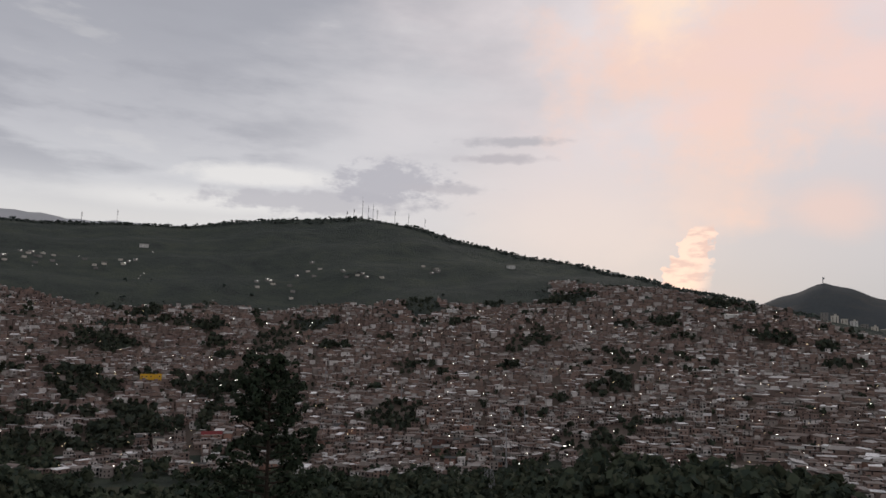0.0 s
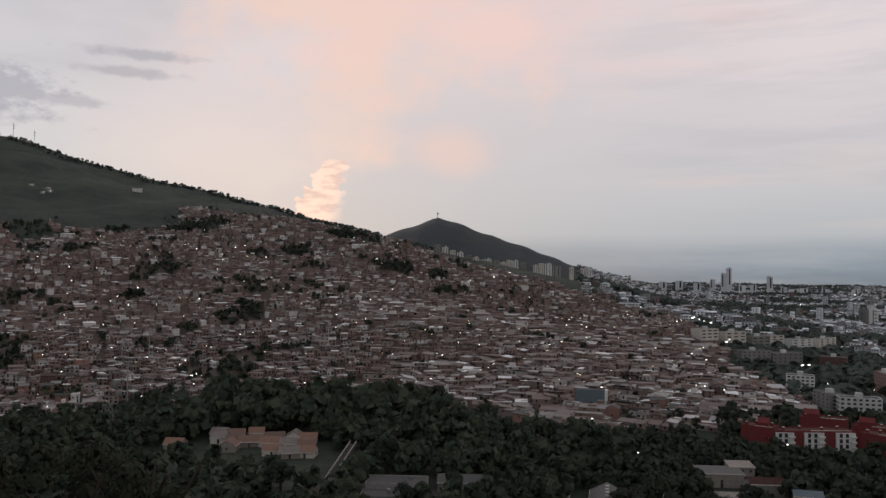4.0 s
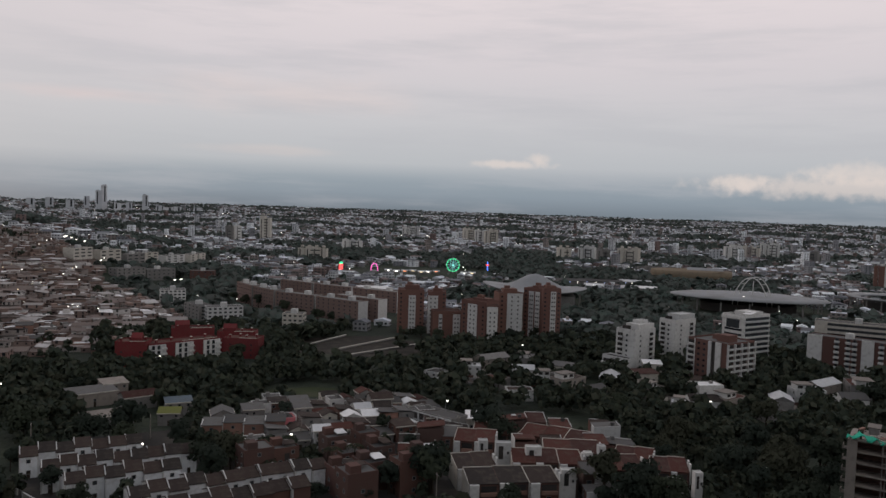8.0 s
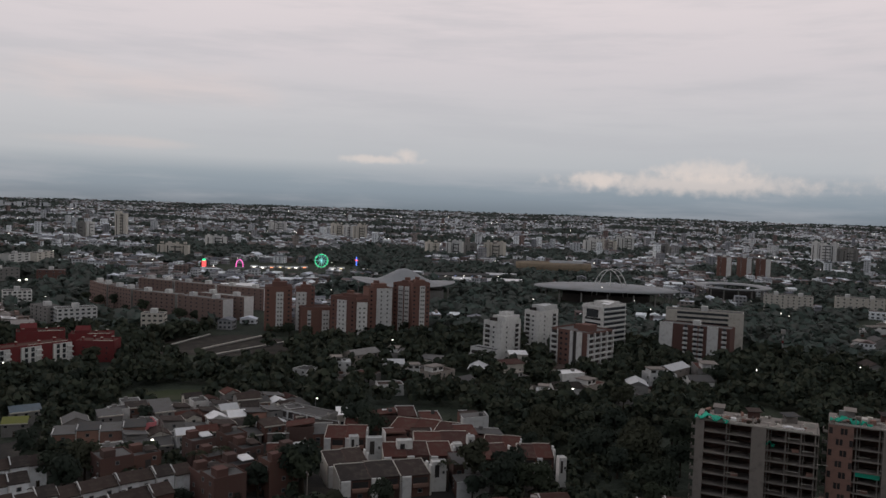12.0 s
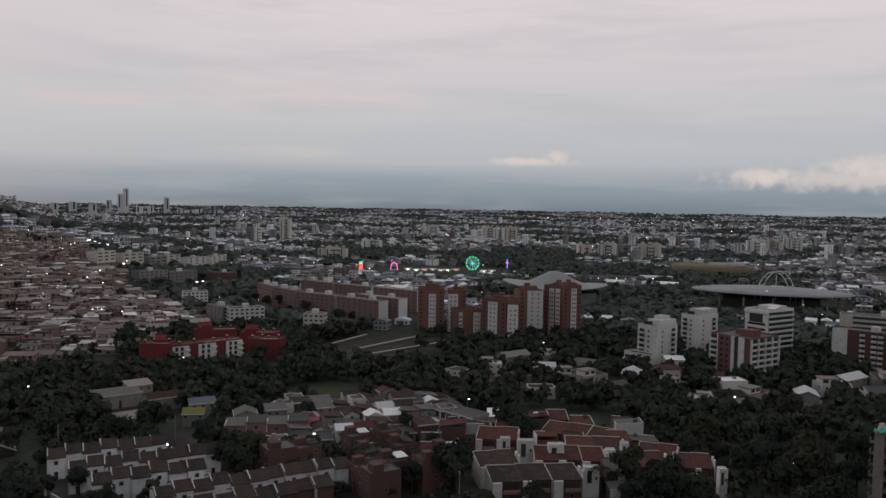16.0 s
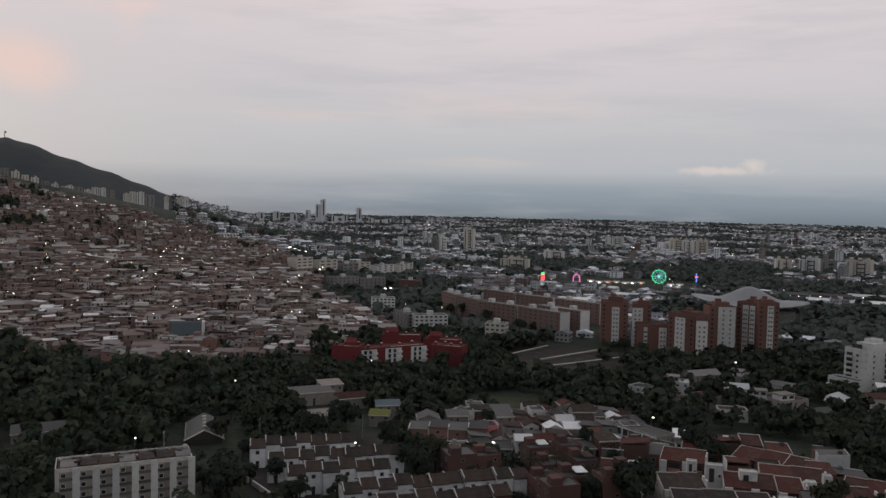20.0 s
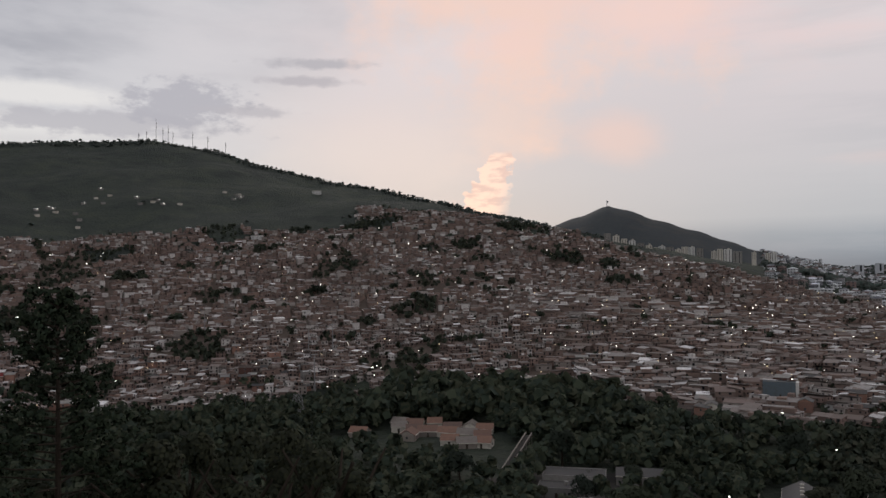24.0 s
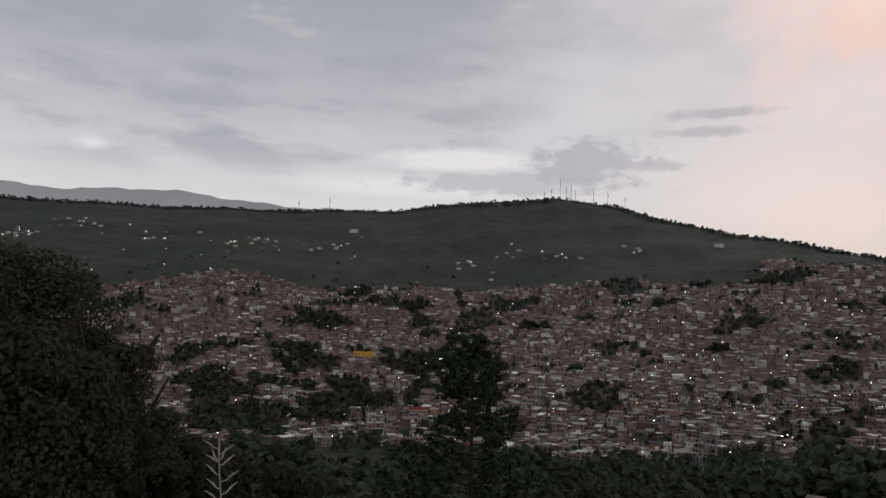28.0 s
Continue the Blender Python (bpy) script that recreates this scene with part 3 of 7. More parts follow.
def house(x, y, w, d, h, rot, wall, roof, kind="gable", label="", storeys=2, group="", name="house", frame_mat=None, z=None, party=False, clear=0.0, cols=(3, 2), rise=None, door=True):
    """A house with walls, roof, windows and a door as parts."""
    z = float(height(x, y)) if z is None else z
    e = empty(name, x, y, z, rot, label, "house", group)
    take(x, y, max(w, d) * 0.62)
    if clear:
        take(x * (1 - clear / math.hypot(x, y)), y * (1 - clear / math.hypot(x, y)), clear * 0.9)
    if kind == "flat":
        part("wall", shell_mesh(w, d, h, wall), e)
        part("roof", simple_mesh("box", (w - 0.5, d - 0.5, 0.12), roof), e, (0, 0, h + 0.004))
        if w > 5:
            part("water_tank", simple_mesh("box", (1.4, 1.4, 1.2), M_GREY), e, (w * 0.22, d * 0.18, h + 0.13))
    elif kind == "shed":
        part("wall", simple_mesh("box", (w, d, h + 1.2), wall), e, (0, 0, -1.2))
        part("roof", simple_mesh("shed", (w + 0.7, d + 0.7, rise or 0.9), roof), e, (0, 0, h + 0.02))
        if name == "house":
            part("eaves_board", simple_mesh("box", (w + 0.72, 0.14, 0.42), M_CREAM), e, (0, -d / 2 - 0.4, h - 0.12))
    else:
        rise = rise or d * 0.22
        part("wall", simple_mesh("box", (w, d, h + 1.2), wall), e, (0, 0, -1.2))
        part("gable_wall", simple_mesh("prism", (w, d, rise), wall), e, (0, 0, h + 0.003))
        part("roof", simple_mesh("gable", (w + 0.5, d + 0.8, rise * (d + 0.8) / d), roof), e, (0, 0, h - 0.08))
        if name == "house":
            for sy in (-1, 1):
                part("eaves_board", simple_mesh("box", (w + 0.52, 0.14, 0.36), M_CREAM), e, (0, sy * (d / 2 + 0.45), h - 0.16))
    if party:
        part("party_wall", simple_mesh("prism", (0.3, d + 0.9, (rise or 0.9) + 0.55), M_WHITE), e, (-w / 2 + 0.1, 0, h + 0.01))
        part("party_wall", simple_mesh("box", (0.32, d + 0.5, h), M_WHITE), e, (-w / 2 + 0.06, 0, 0))
    sh = h / storeys
    add_windows(e, x, y, rot, w, d, storeys, sh, z0=sh * 0.38, cols=cols, size=(1.2, min(1.2, sh * 0.45)), frame_mat=frame_mat or M_GREY, skip=lambda k, i, s: (int(x * 7) + int(y * 5) + 3 * k + 5 * i + 7 * s) % 4 == 0)
    seen = faces_seen(x, y, rot)
    if seen and door:
        a = seen[0] * math.pi / 2
        off = d / 2 if seen[0] % 2 == 0 else w / 2
        part("door", simple_mesh("box", (1.0, 0.1, 2.05), M_BARK), e, (off * math.sin(a), -off * math.cos(a), 0), a)
    return e


# ---- landmarks on the plain ----
def along(p, q, depth):
    """Centre, length and turn of a block whose front runs from p to q, left to right as seen from the viewpoint."""
    dx, dy = q[0] - p[0], q[1] - p[1]
    w, rot = math.hypot(dx, dy), math.atan2(dy, dx)
    return (p[0] + q[0]) / 2 - math.sin(rot) * depth / 2, (p[1] + q[1]) / 2 + math.cos(rot) * depth / 2, w, rot


def slab_block(p, q, depth, h, storeys, wall, label, cols, name="apartment_block", end_wall=None, tanks=3, frame_mat=None, size=(1.6, 1.3), group="", roof=None):
    x, y, w, rot = along(p, q, depth)
    e = empty(name, x, y, float(height(x, y)), rot, label, "apartment building", group)
    take(x, y, max(w, depth) * 0.55)
    part("wall", shell_mesh(w, depth, h, wall), e)
    part("roof", simple_mesh("box", (w - 0.5, depth - 0.5, 0.12), roof or M_FIBRE), e, (0, 0, h + 0.004))
    for i in range(tanks):
        part("roof_tank", simple_mesh("box", (4.0, 4.0, 2.8), M_WHITE), e, ((i + 0.5) / tanks * w - w / 2, 0, h + 0.13))
    if end_wall:
        for s in (-1, 1):
            part("end_wall", simple_mesh("box", (0.25, depth + 0.1, h + 0.4), end_wall), e, (s * (w / 2 + 0.13), 0, 0))
    sh = h / storeys
    skip = (lambda k, i, s: k % 2 == 1) if end_wall else None
    add_windows(e, x, y, rot, w, depth, storeys, sh, z0=sh * 0.4, cols=cols, size=size, frame_mat=frame_mat, skip=skip)
    return e


def brick_wing(p, q, dep, h, strips, strip_h, label, lift=0.0, cols=2):
    """Brick tower wing; pale stair strips (start, end) along the front carry one small window a storey."""
    x, y, w, rot = along(p, q, dep)
    e = empty("brick_tower", x, y, 0.0, rot, label, "apartment tower", "brick towers")
    take(x, y, max(w, dep) * 0.7)
    part("wall", shell_mesh(w, dep, h, M_BRICK_T), e)
    part("roof", simple_mesh("box", (w - 0.5, dep - 0.5, 0.12), M_RTILE), e, (0, 0, h + 0.004))
    if lift:
        part("lift_house", simple_mesh("box", (w * 0.55, dep * 0.5, lift), M_BRICK_T), e, (w * 0.05, dep * 0.12, h + 0.13))
        part("tank_room", simple_mesh("box", (w * 0.2, dep * 0.2, 1.8), M_BRICK_T), e, (-w * 0.05, dep * 0.12, h + 0.13 + lift))
    n = int(h // 2.75)
    for u0, u1 in strips:
        st = part("pale_strip", simple_mesh("box", ((u1 - u0) * w, 0.5, strip_h), M_WHITE), e, (((u0 + u1) / 2 - 0.5) * w, -dep / 2 - 0.2, 0), label="pale rendered stair strip")
        for k in range(int(strip_h // 2.75)):
            for v in (-0.2, 0.2):
                part("window", window_mesh(0.9, 1.1, M_GREY), st, (v * w * (u1 - u0), -0.26, 0.9 + k * 2.75))
    for u in (np.linspace(0.12, 0.88, cols) if cols else ()):
        if any(a - 0.1 < u < b + 0.1 for a, b in strips):
            continue
        for k in range(n):
            part("window", window_mesh(1.3, 1.2, M_BRICK_D), e, ((u - 0.5) * w, -dep / 2, 1.0 + k * 2.75))
    return e


# brick estate: two stepped rows of long blocks with white roof tanks, and a group of towers
for p, q, label in (((552, 386), (532, 358), "far brick apartment block of the estate"), ((531, 356), (516.5, 328), "brick apartment block with white roof tanks"),
                    ((516, 326), (509, 289), "long brick apartment block with white roof tanks"), ((508.6, 287), (496, 246), "long brick apartment block with a white end wall"),
                    ((529, 283), (516, 240), "brick apartment block with a white end wall beside another"), ((600, 374), (589, 337), "brick apartment block of the rear row"),
                    ((588, 334), (580.4, 295), "brick apartment block with roof tanks in the rear row"), ((580, 293), (570, 249), "brick apartment block behind the towers")):
    slab_block(p, q, 9.5, 16.2, 6, M_BRICK_E, label, (8, 0), end_wall=M_GREY if p[0] in (552, 531, 516, 600) else M_WHITE, group="brick estate blocks", frame_mat=M_BRICK_E, tanks=2, roof=M_GREY, size=(1.5, 1.2))
T_LABEL = "dark brick apartment tower with pale stair strip"
brick_wing((482.4, 210), (489.6, 194), 16, 28.5, ((0.41, 0.68),), 25.4, T_LABEL, 3.0)
brick_wing((492, 192.5), (496.5, 181), 14, 27.5, ((0.02, 0.57),), 25.4, T_LABEL, 2.0)
brick_wing((476.4, 182.2), (485.3, 165.7), 12, 17.0, ((0.2, 0.32), (0.7, 0.95)), 15.5, "low brick apartment wing between towers", 0.0)
brick_wing((473.1, 161.8), (466.6, 143.4), 14, 26.6, ((0.28, 0.65),), 24.8, T_LABEL, 1.6)
brick_wing((464.7, 142.2), (467.6, 135.2), 13, 25.0, ((0.02, 0.88),), 24.4, T_LABEL, 0.0, 0)
brick_wing((484.1, 140.3), (492.6, 126.7), 13, 31.0, ((0.33, 0.97),), 31.2, T_LABEL, 2.6)
brick_wing((504.5, 129.5), (500.8, 116.2), 13, 33.6, ((0.30, 0.56), (0.64, 0.88)), 32.0, T_LABEL, 1.6)
brick_wing((496.6, 114.6), (502.3, 104.3), 13, 34.6, ((0.42, 0.72),), 33.0, T_LABEL, 1.6)


def red_building():
    """Dark red apartment wings; the front one carries white bays with balconies."""
    for p, q, dep, h, bays, head in (((309, 287), (316.3, 273.6), 12, 12.2, (), 0.62), ((317.4, 273.4), (353.6, 257), 11, 10.8, ((0.0, 0.225), (0.357, 0.60), (0.752, 0.99)), 0.0),
                                     ((352, 288), (366, 270), 11, 13.0, (), 0.25), ((354.8, 256), (360.6, 238), 12, 10.4, (), 0.0), ((367, 269), (376, 250), 11, 11.0, (), 0.3)):
        x, y, w, rot = along(p, q, dep)
        e = empty("red_building", x, y, 0.0, rot, "dark red apartment wing with white window bays" if bays else "dark red painted apartment wing with stepped roof", "apartment building", "red buildings")
        take(x, y, max(w, dep) * 0.62)
        part("wall", shell_mesh(w, dep, h, M_REDP, 0.6), e)
        part("roof", simple_mesh("box", (w - 0.5, dep - 0.5, 0.12), M_RTILE), e, (0, 0, h + 0.004))
        part("parapet_cap", simple_mesh("box", (w * 0.5, 0.35, 0.22), M_CREAM), e, (w * 0.2, -dep / 2 + 0.15, h + 0.61))
        if head:
            part("gable_head", simple_mesh("box", (w * 0.34, dep * 0.5, 1.9), M_REDP), e, ((head - 0.5) * w, 0, h + 0.13))
            part("gable_top", simple_mesh("prism", (w * 0.34, dep * 0.5, 2.2), M_REDP), e, ((head - 0.5) * w, 0, h + 2.04))
        for i in range(4):
            ch = part("chimney", simple_mesh("box", (0.9, 0.9, 1.5), M_REDP), e, ((i - 1.5) * w * 0.24, dep * (0.1 if i % 2 else -0.2), h + 0.14))
            part("chimney_cap", simple_mesh("box", (1.1, 1.1, 0.3), M_CREAM), ch, (0, 0, 1.51))
        for k in range(3):
            for u in (-0.3, 0.3):
                if not bays:
                    part("window", window_mesh(1.1, 1.1, M_REDP), e, (u * w, -dep / 2, 1.4 + 2.75 * k))
        for u0, u1 in bays:
            bw = (u1 - u0) * w
            bay = part("white_bay", simple_mesh("box", (bw, 0.9, h * 0.98), M_WHITE), e, (((u0 + u1) / 2 - 0.5) * w, -dep / 2 - 0.4, 0), label="white rendered window bay")
            for k in range(4):
                for v in (-0.26, 0.06):
                    part("window", window_mesh(1.5, 2.0, M_DARK), bay, (v * bw, -0.46, 0.5 + k * 2.6))
                part("balcony", simple_mesh("box", (bw * 0.3, 1.0, 0.9), M_WHITE), bay, (bw * 0.37, -0.96, 0.3 + k * 2.6))


red_building()

for (p, q), dep, h, st, wall, label, cols in ((((489, 411), (501.5, 397)), 13, 12.2, 5, M_WHITE, "white five-storey apartment block among trees", (6, 3)), (((442, 332), (460, 316)), 11, 10.3, 4, M_WHITE, "white apartment block beside the settlement", (7, 3)),
                                              (((458, 364), (446, 342)), 11, 9.5, 4, M_GREY, "grey apartment block beside a white one", (4, 2)), (((444, 275), (448, 262)), 10, 11.9, 4, M_CREAM, "small cream apartment block in the park", (4, 3)),
                                              (((568, 526), (596, 518)), 14, 9.0, 3, M_GREY, "long grey school block with ribbon windows", (6, 2)), (((597, 517), (627, 509)), 14, 9.6, 3, M_GREY, "grey school block with ribbon windows", (6, 2)),
                                              (((637, 500), (648, 480)), 13, 9.6, 3, M_BRICK_D, "low dark red block among trees", (4, 2)),
                                              (((566, 575), (592, 578)), 12, 9.5, 3, M_CREAM, "cream row of flats above the settlement", (3, 0)), (((604, 580), (634, 582)), 12, 10.0, 3, M_CREAM, "cream row of flats in a line", (3, 0)), (((646, 585), (673, 586)), 12, 10.4, 3, M_GREY, "pale grey row of flats", (3, 0)),
                                              (((696, 613), (728, 615)), 12, 12.0, 4, M_CREAM, "cream row of flats before trees", (3, 0)), (((742, 616), (780, 620)), 12, 11.6, 4, M_WHITE, "white row of flats before trees", (3, 0)), (((796, 624), (838, 634)), 12, 11.0, 4, M_CREAM, "long cream row of flats", (3, 0))):
    slab_block(p, q, dep, h, st, wall, label, cols, tanks=1, size=(1.9, 1.3) if cols[0] != 3 else (5.5, 1.3), frame_mat=M_GREY)


def corner_block(a, r, wl, wr, turn=35.0):
    """Front line and depth of a block whose nearest edge stands at azimuth a; wl and wr are how wide its two faces look."""
    c, v, g = Vector(at(a, r)), Vector(at(a, 1.0)), Vector((math.cos(radians(a)), -math.sin(radians(a))))
    th = radians(turn)
    p = c + (-g * math.cos(th) + v * math.sin(th)) * (wl / math.cos(th))
    return tuple(p), tuple(c), wr / math.sin(th)


def tower_base(a, r, wl, wr, h, wall, label, turn=35.0, parapet=0.9):
    p, q, dep = corner_block(a, r, wl, wr, turn)
    x, y, w, rot = along(p, q, dep)
    e = empty("apartment_tower", x, y, 0.0, rot, label, "apartment tower", "white towers")
    take(x, y, max(w, dep) * 0.62)
    part("wall", shell_mesh(w, dep, h, wall, parapet), e)
    part("roof", simple_mesh("box", (w - 0.5, dep - 0.5, 0.12), M_FIBRE), e, (0, 0, h + 0.004))
    return e, w, dep


def white_tower(a, r, wl, wr, h, steps, label):
    """White tower whose top steps up away from the near corner, with balconies on both faces."""
    e, w, dep = tower_base(a, r, wl, wr, h, M_WHITE, label)
    for i, (f, up) in enumerate(steps):
        part("upper_storey", shell_mesh(w * f, dep * f, up, M_WHITE, 0.5), e, (-w * (0.5 - f / 2) * (1 if i else -1) * 0.4, dep * (0.5 - f / 2), h + 0.2 + (steps[0][1] if i else 0.0)))
    part("roof_terrace", simple_mesh("box", (w * 0.3, dep * 0.2, 2.0), M_DARK), e, (-w * 0.2, -dep * 0.25, h + 0.13))
    for k in range(int(h // 2.8)):
        z = 0.6 + 2.8 * k
        # dark boxes on the wall face imitate shade inside the loggias
        part("loggia", simple_mesh("box", (w * 0.26, 0.3, 1.7), M_DARK), e, (-w * 0.27, -dep / 2 - 0.02, z + 0.7))
        part("window", window_mesh(1.5, 1.4, M_WHITE), e, (w * 0.08, -dep / 2, z + 0.7))
        part("balcony", simple_mesh("box", (w * 0.34, 1.3, 0.75), M_WHITE), e, (-w * 0.27, -dep / 2 - 0.65, z))
        part("loggia", simple_mesh("box", (0.3, dep * 0.16, 1.7), M_DARK), e, (w / 2 + 0.02, dep * 0.3, z + 0.7))
        part("window", window_mesh(1.4, 1.3, M_WHITE), e, (w / 2, -dep * 0.22, z + 0.7), math.pi / 2)
        part("balcony", simple_mesh("box", (1.2, dep * 0.22, 0.75), M_WHITE), e, (w / 2 + 0.6, dep * 0.3, z))
    return e


white_tower(83.56, 436, 10.0, 11.0, 21.4, ((0.72, 2.6), (0.4, 1.4)), "white stepped apartment tower with stacked balconies")
pod, w_, d_ = tower_base(83.2, 428, 14.0, 4.0, 7.0, M_WHITE, "low white balcony wing at a tower's foot")
for k in range(2):
    # gallery shade put on as a dark sheet behind the balcony
    part("dark_gallery", simple_mesh("box", (w_ * 0.9, 0.3, 1.7), M_DARK), pod, (0, -d_ / 2 - 0.02, 1.2 + 3.1 * k))
    part("balcony", simple_mesh("box", (w_, 1.2, 0.7), M_WHITE), pod, (0, -d_ / 2 - 0.6, 0.4 + 3.1 * k))
white_tower(86.29, 489, 9.4, 11.6, 21.6, ((0.75, 3.0),), "narrow white apartment tower with stepped roof terrace")


def brick_balcony_tower():
    """Brick tower with white piers on one face and a white balcony grid on the other."""
    e, w, dep = tower_base(89.73, 418, 19.6, 13.6, 20.6, M_BRICK_T, "brick apartment tower with white piers and balcony grid")
    part("lift_house", simple_mesh("box", (w * 0.3, dep * 0.3, 3.6), M_BRICK_T), e, (w * 0.18, -dep * 0.05, 20.73))
    part("stair_head", simple_mesh("box", (w * 0.25, dep * 0.2, 2.4), M_BRICK_T), e, (-w * 0.1, dep * 0.1, 20.73))
    # the one dark entry is a painted strip for a recess's shade, no pier
    for u0, u1, m, t in ((0.55, 0.63, M_WHITE, 0.6), (0.635, 0.725, M_DARK, 0.15), (0.73, 0.87, M_WHITE, 0.6), (0.0, 0.03, M_WHITE, 0.5), (0.19, 0.21, M_WHITE, 0.4)):
        part("pier", simple_mesh("box", ((u1 - u0) * w, t, 21.3), m), e, (((u0 + u1) / 2 - 0.5) * w, -dep / 2 - t * 0.4, 0))
    for k in range(7):
        z = 0.7 + 2.85 * k
        part("balcony", simple_mesh("box", (w * 0.155, 1.2, 1.0), M_WHITE), e, (-0.39 * w, -dep / 2 - 0.6, z))
        # loggia depth is only a dark box painted for its shade
        part("loggia", simple_mesh("box", (w * 0.15, 0.2, 1.6), M_DARK), e, (-0.39 * w, -dep / 2 - 0.02, z + 1.05))
        for u in (-0.2, -0.06):
            part("window", window_mesh(1.6, 1.3, M_BRICK_D), e, (u * w, -dep / 2, z + 0.9))
        part("slab_edge", simple_mesh("box", (0.9, dep * 0.96, 0.9), M_WHITE), e, (w / 2 + 0.4, 0, z))
        for v in (-0.36, -0.12, 0.12, 0.36):
            part("loggia", simple_mesh("box", (0.2, dep * 0.15, 1.7), M_DARK), e, (w / 2 + 0.05, v * dep, z + 0.95))
    for v in (-0.48, -0.24, 0.0, 0.24, 0.48):
        part("white_fin", simple_mesh("box", (1.0, 0.7, 20.9), M_WHITE), e, (w / 2 + 0.45, v * dep, 0))


def glass_tower():
    """Pale tower with a framed glass front and banded side."""
    e, w, dep = tower_base(90.79, 482, 12.4, 13.6, 27.6, M_WHITE, "pale apartment tower with framed glass front and banded side", parapet=1.2)
    part("roof_hall", shell_mesh(w * 0.7, dep * 0.5, 1.8, M_WHITE, 0.4), e, (0, dep * 0.1, 27.8))
    part("roof_panel", simple_mesh("shed", (w * 0.35, dep * 0.22, 1.0), M_ZINC), e, (w * 0.3, -dep * 0.15, 28.9))
    part("great_window", window_mesh(w * 0.6, 5.4, M_WHITE), e, (-0.02 * w, -dep / 2, 20.6))
    part("frame_beam", simple_mesh("box", (w * 1.02, 0.8, 1.6), M_WHITE), e, (0, -dep / 2 - 0.3, 26.4))
    for k in range(9):
        z = 0.8 + 3.0 * k
        if k < 7:
            part("ribbon_window", window_mesh(w * 0.78, 1.6, M_WHITE), e, (0, -dep / 2, z + 0.6))
        part("ribbon_window", window_mesh(dep * 0.94, 1.7, M_BLUEW), e, (w / 2, 0, z + 0.7), math.pi / 2)
        part("balcony_band", simple_mesh("box", (0.9, dep * 0.98, 0.75), M_WHITE), e, (w / 2 + 0.45, 0, z - 0.2))


brick_balcony_tower()
glass_tower()
slab = slab_block((487, -40), (472, -78), 12, 20, 7, M_BRICK_D, "brick apartment slab with blind white panels and balconies", (0, 0), tanks=1)
for u, pw in ((-0.40, 0.19), (0.26, 0.15)):
    part("blind_panel", simple_mesh("box", (41 * pw, 0.6, 20.8), M_WHITE), slab, (u * 41, -6.2, 0))
for u in (-0.12, 0.02, 0.10, 0.42):
    for s in range(7):
        part("balcony", simple_mesh("box", (2.6, 1.1, 1.15), M_WHITE), slab, (u * 41, -6.5, 0.6 + s * 2.85))
        part("window", window_mesh(2.0, 1.5, M_GREY), slab, (u * 41, -6.0, 1.8 + s * 2.85))
slab = slab_block((506, -45), (500, -90), 12, 26, 9, M_CREAM, "long cream apartment slab behind a brick one", (0, 0), tanks=1)
for s in range(9):
    part("ribbon_window", window_mesh(30, 1.5, M_GREY), slab, (-1, -6.0, 1.0 + s * 2.88))
slab_block((770, -155), (762, -196), 14, 14, 5, M_CREAM, "cream flats beside the round stadium", (9, 3), tanks=2)
slab_block((790, -222), (780, -262), 14, 13, 4, M_CREAM, "cream flats among trees", (8, 3), tanks=2)
slab_block((640, -255), (628, -287), 14, 16, 5, M_WHITE, "white stepped flats among trees", (7, 3), tanks=2)
slab_block((660, -290), (650, -320), 14, 21, 7, M_BRICK, "orange brick block behind white flats", (6, 3), tanks=1)
for x, y, h in ((1100, -170, 30), (1098, -195, 30), (1094, -218, 30)):
    e = slab_block((x, y + 9), (x - 2, y - 9), 14, h, 10, M_BRICK_T, "brick tower slab with a white stair strip", (2, 0), tanks=1, name="brick_slab_tower", group="three brick towers")
    part("white_strip", simple_mesh("box", (6.0, 0.5, h + 0.6), M_WHITE), e, (5.5, -7.2, 0))
HIGH = ((1344, 277, 24, 22), (1341, 237, 29, 25), (1393, 218, 24, 20), (1329, 166, 36, 26), (1656, 6, 34, 28), (1735, -29, 34, 24), (1821, -67, 39, 30), (1598, -131, 23, 25), (1866, 625, 32, 31), (1806, 577, 22, 33), (1776, 540, 32, 35), (1658, -442, 47, 38), (1649, -480, 39, 29), (1030, 588, 43, 18), (1311, 666, 37, 18), (1438, 936, 22, 52), (1336, 935, 14, 34), (1318, 941, 14, 29), (1748, -754, 27, 27), (990, -420, 26, 30), (1413, -639, 44, 15), (1965, 823, 46, 24), (1172, 106, 55, 9))
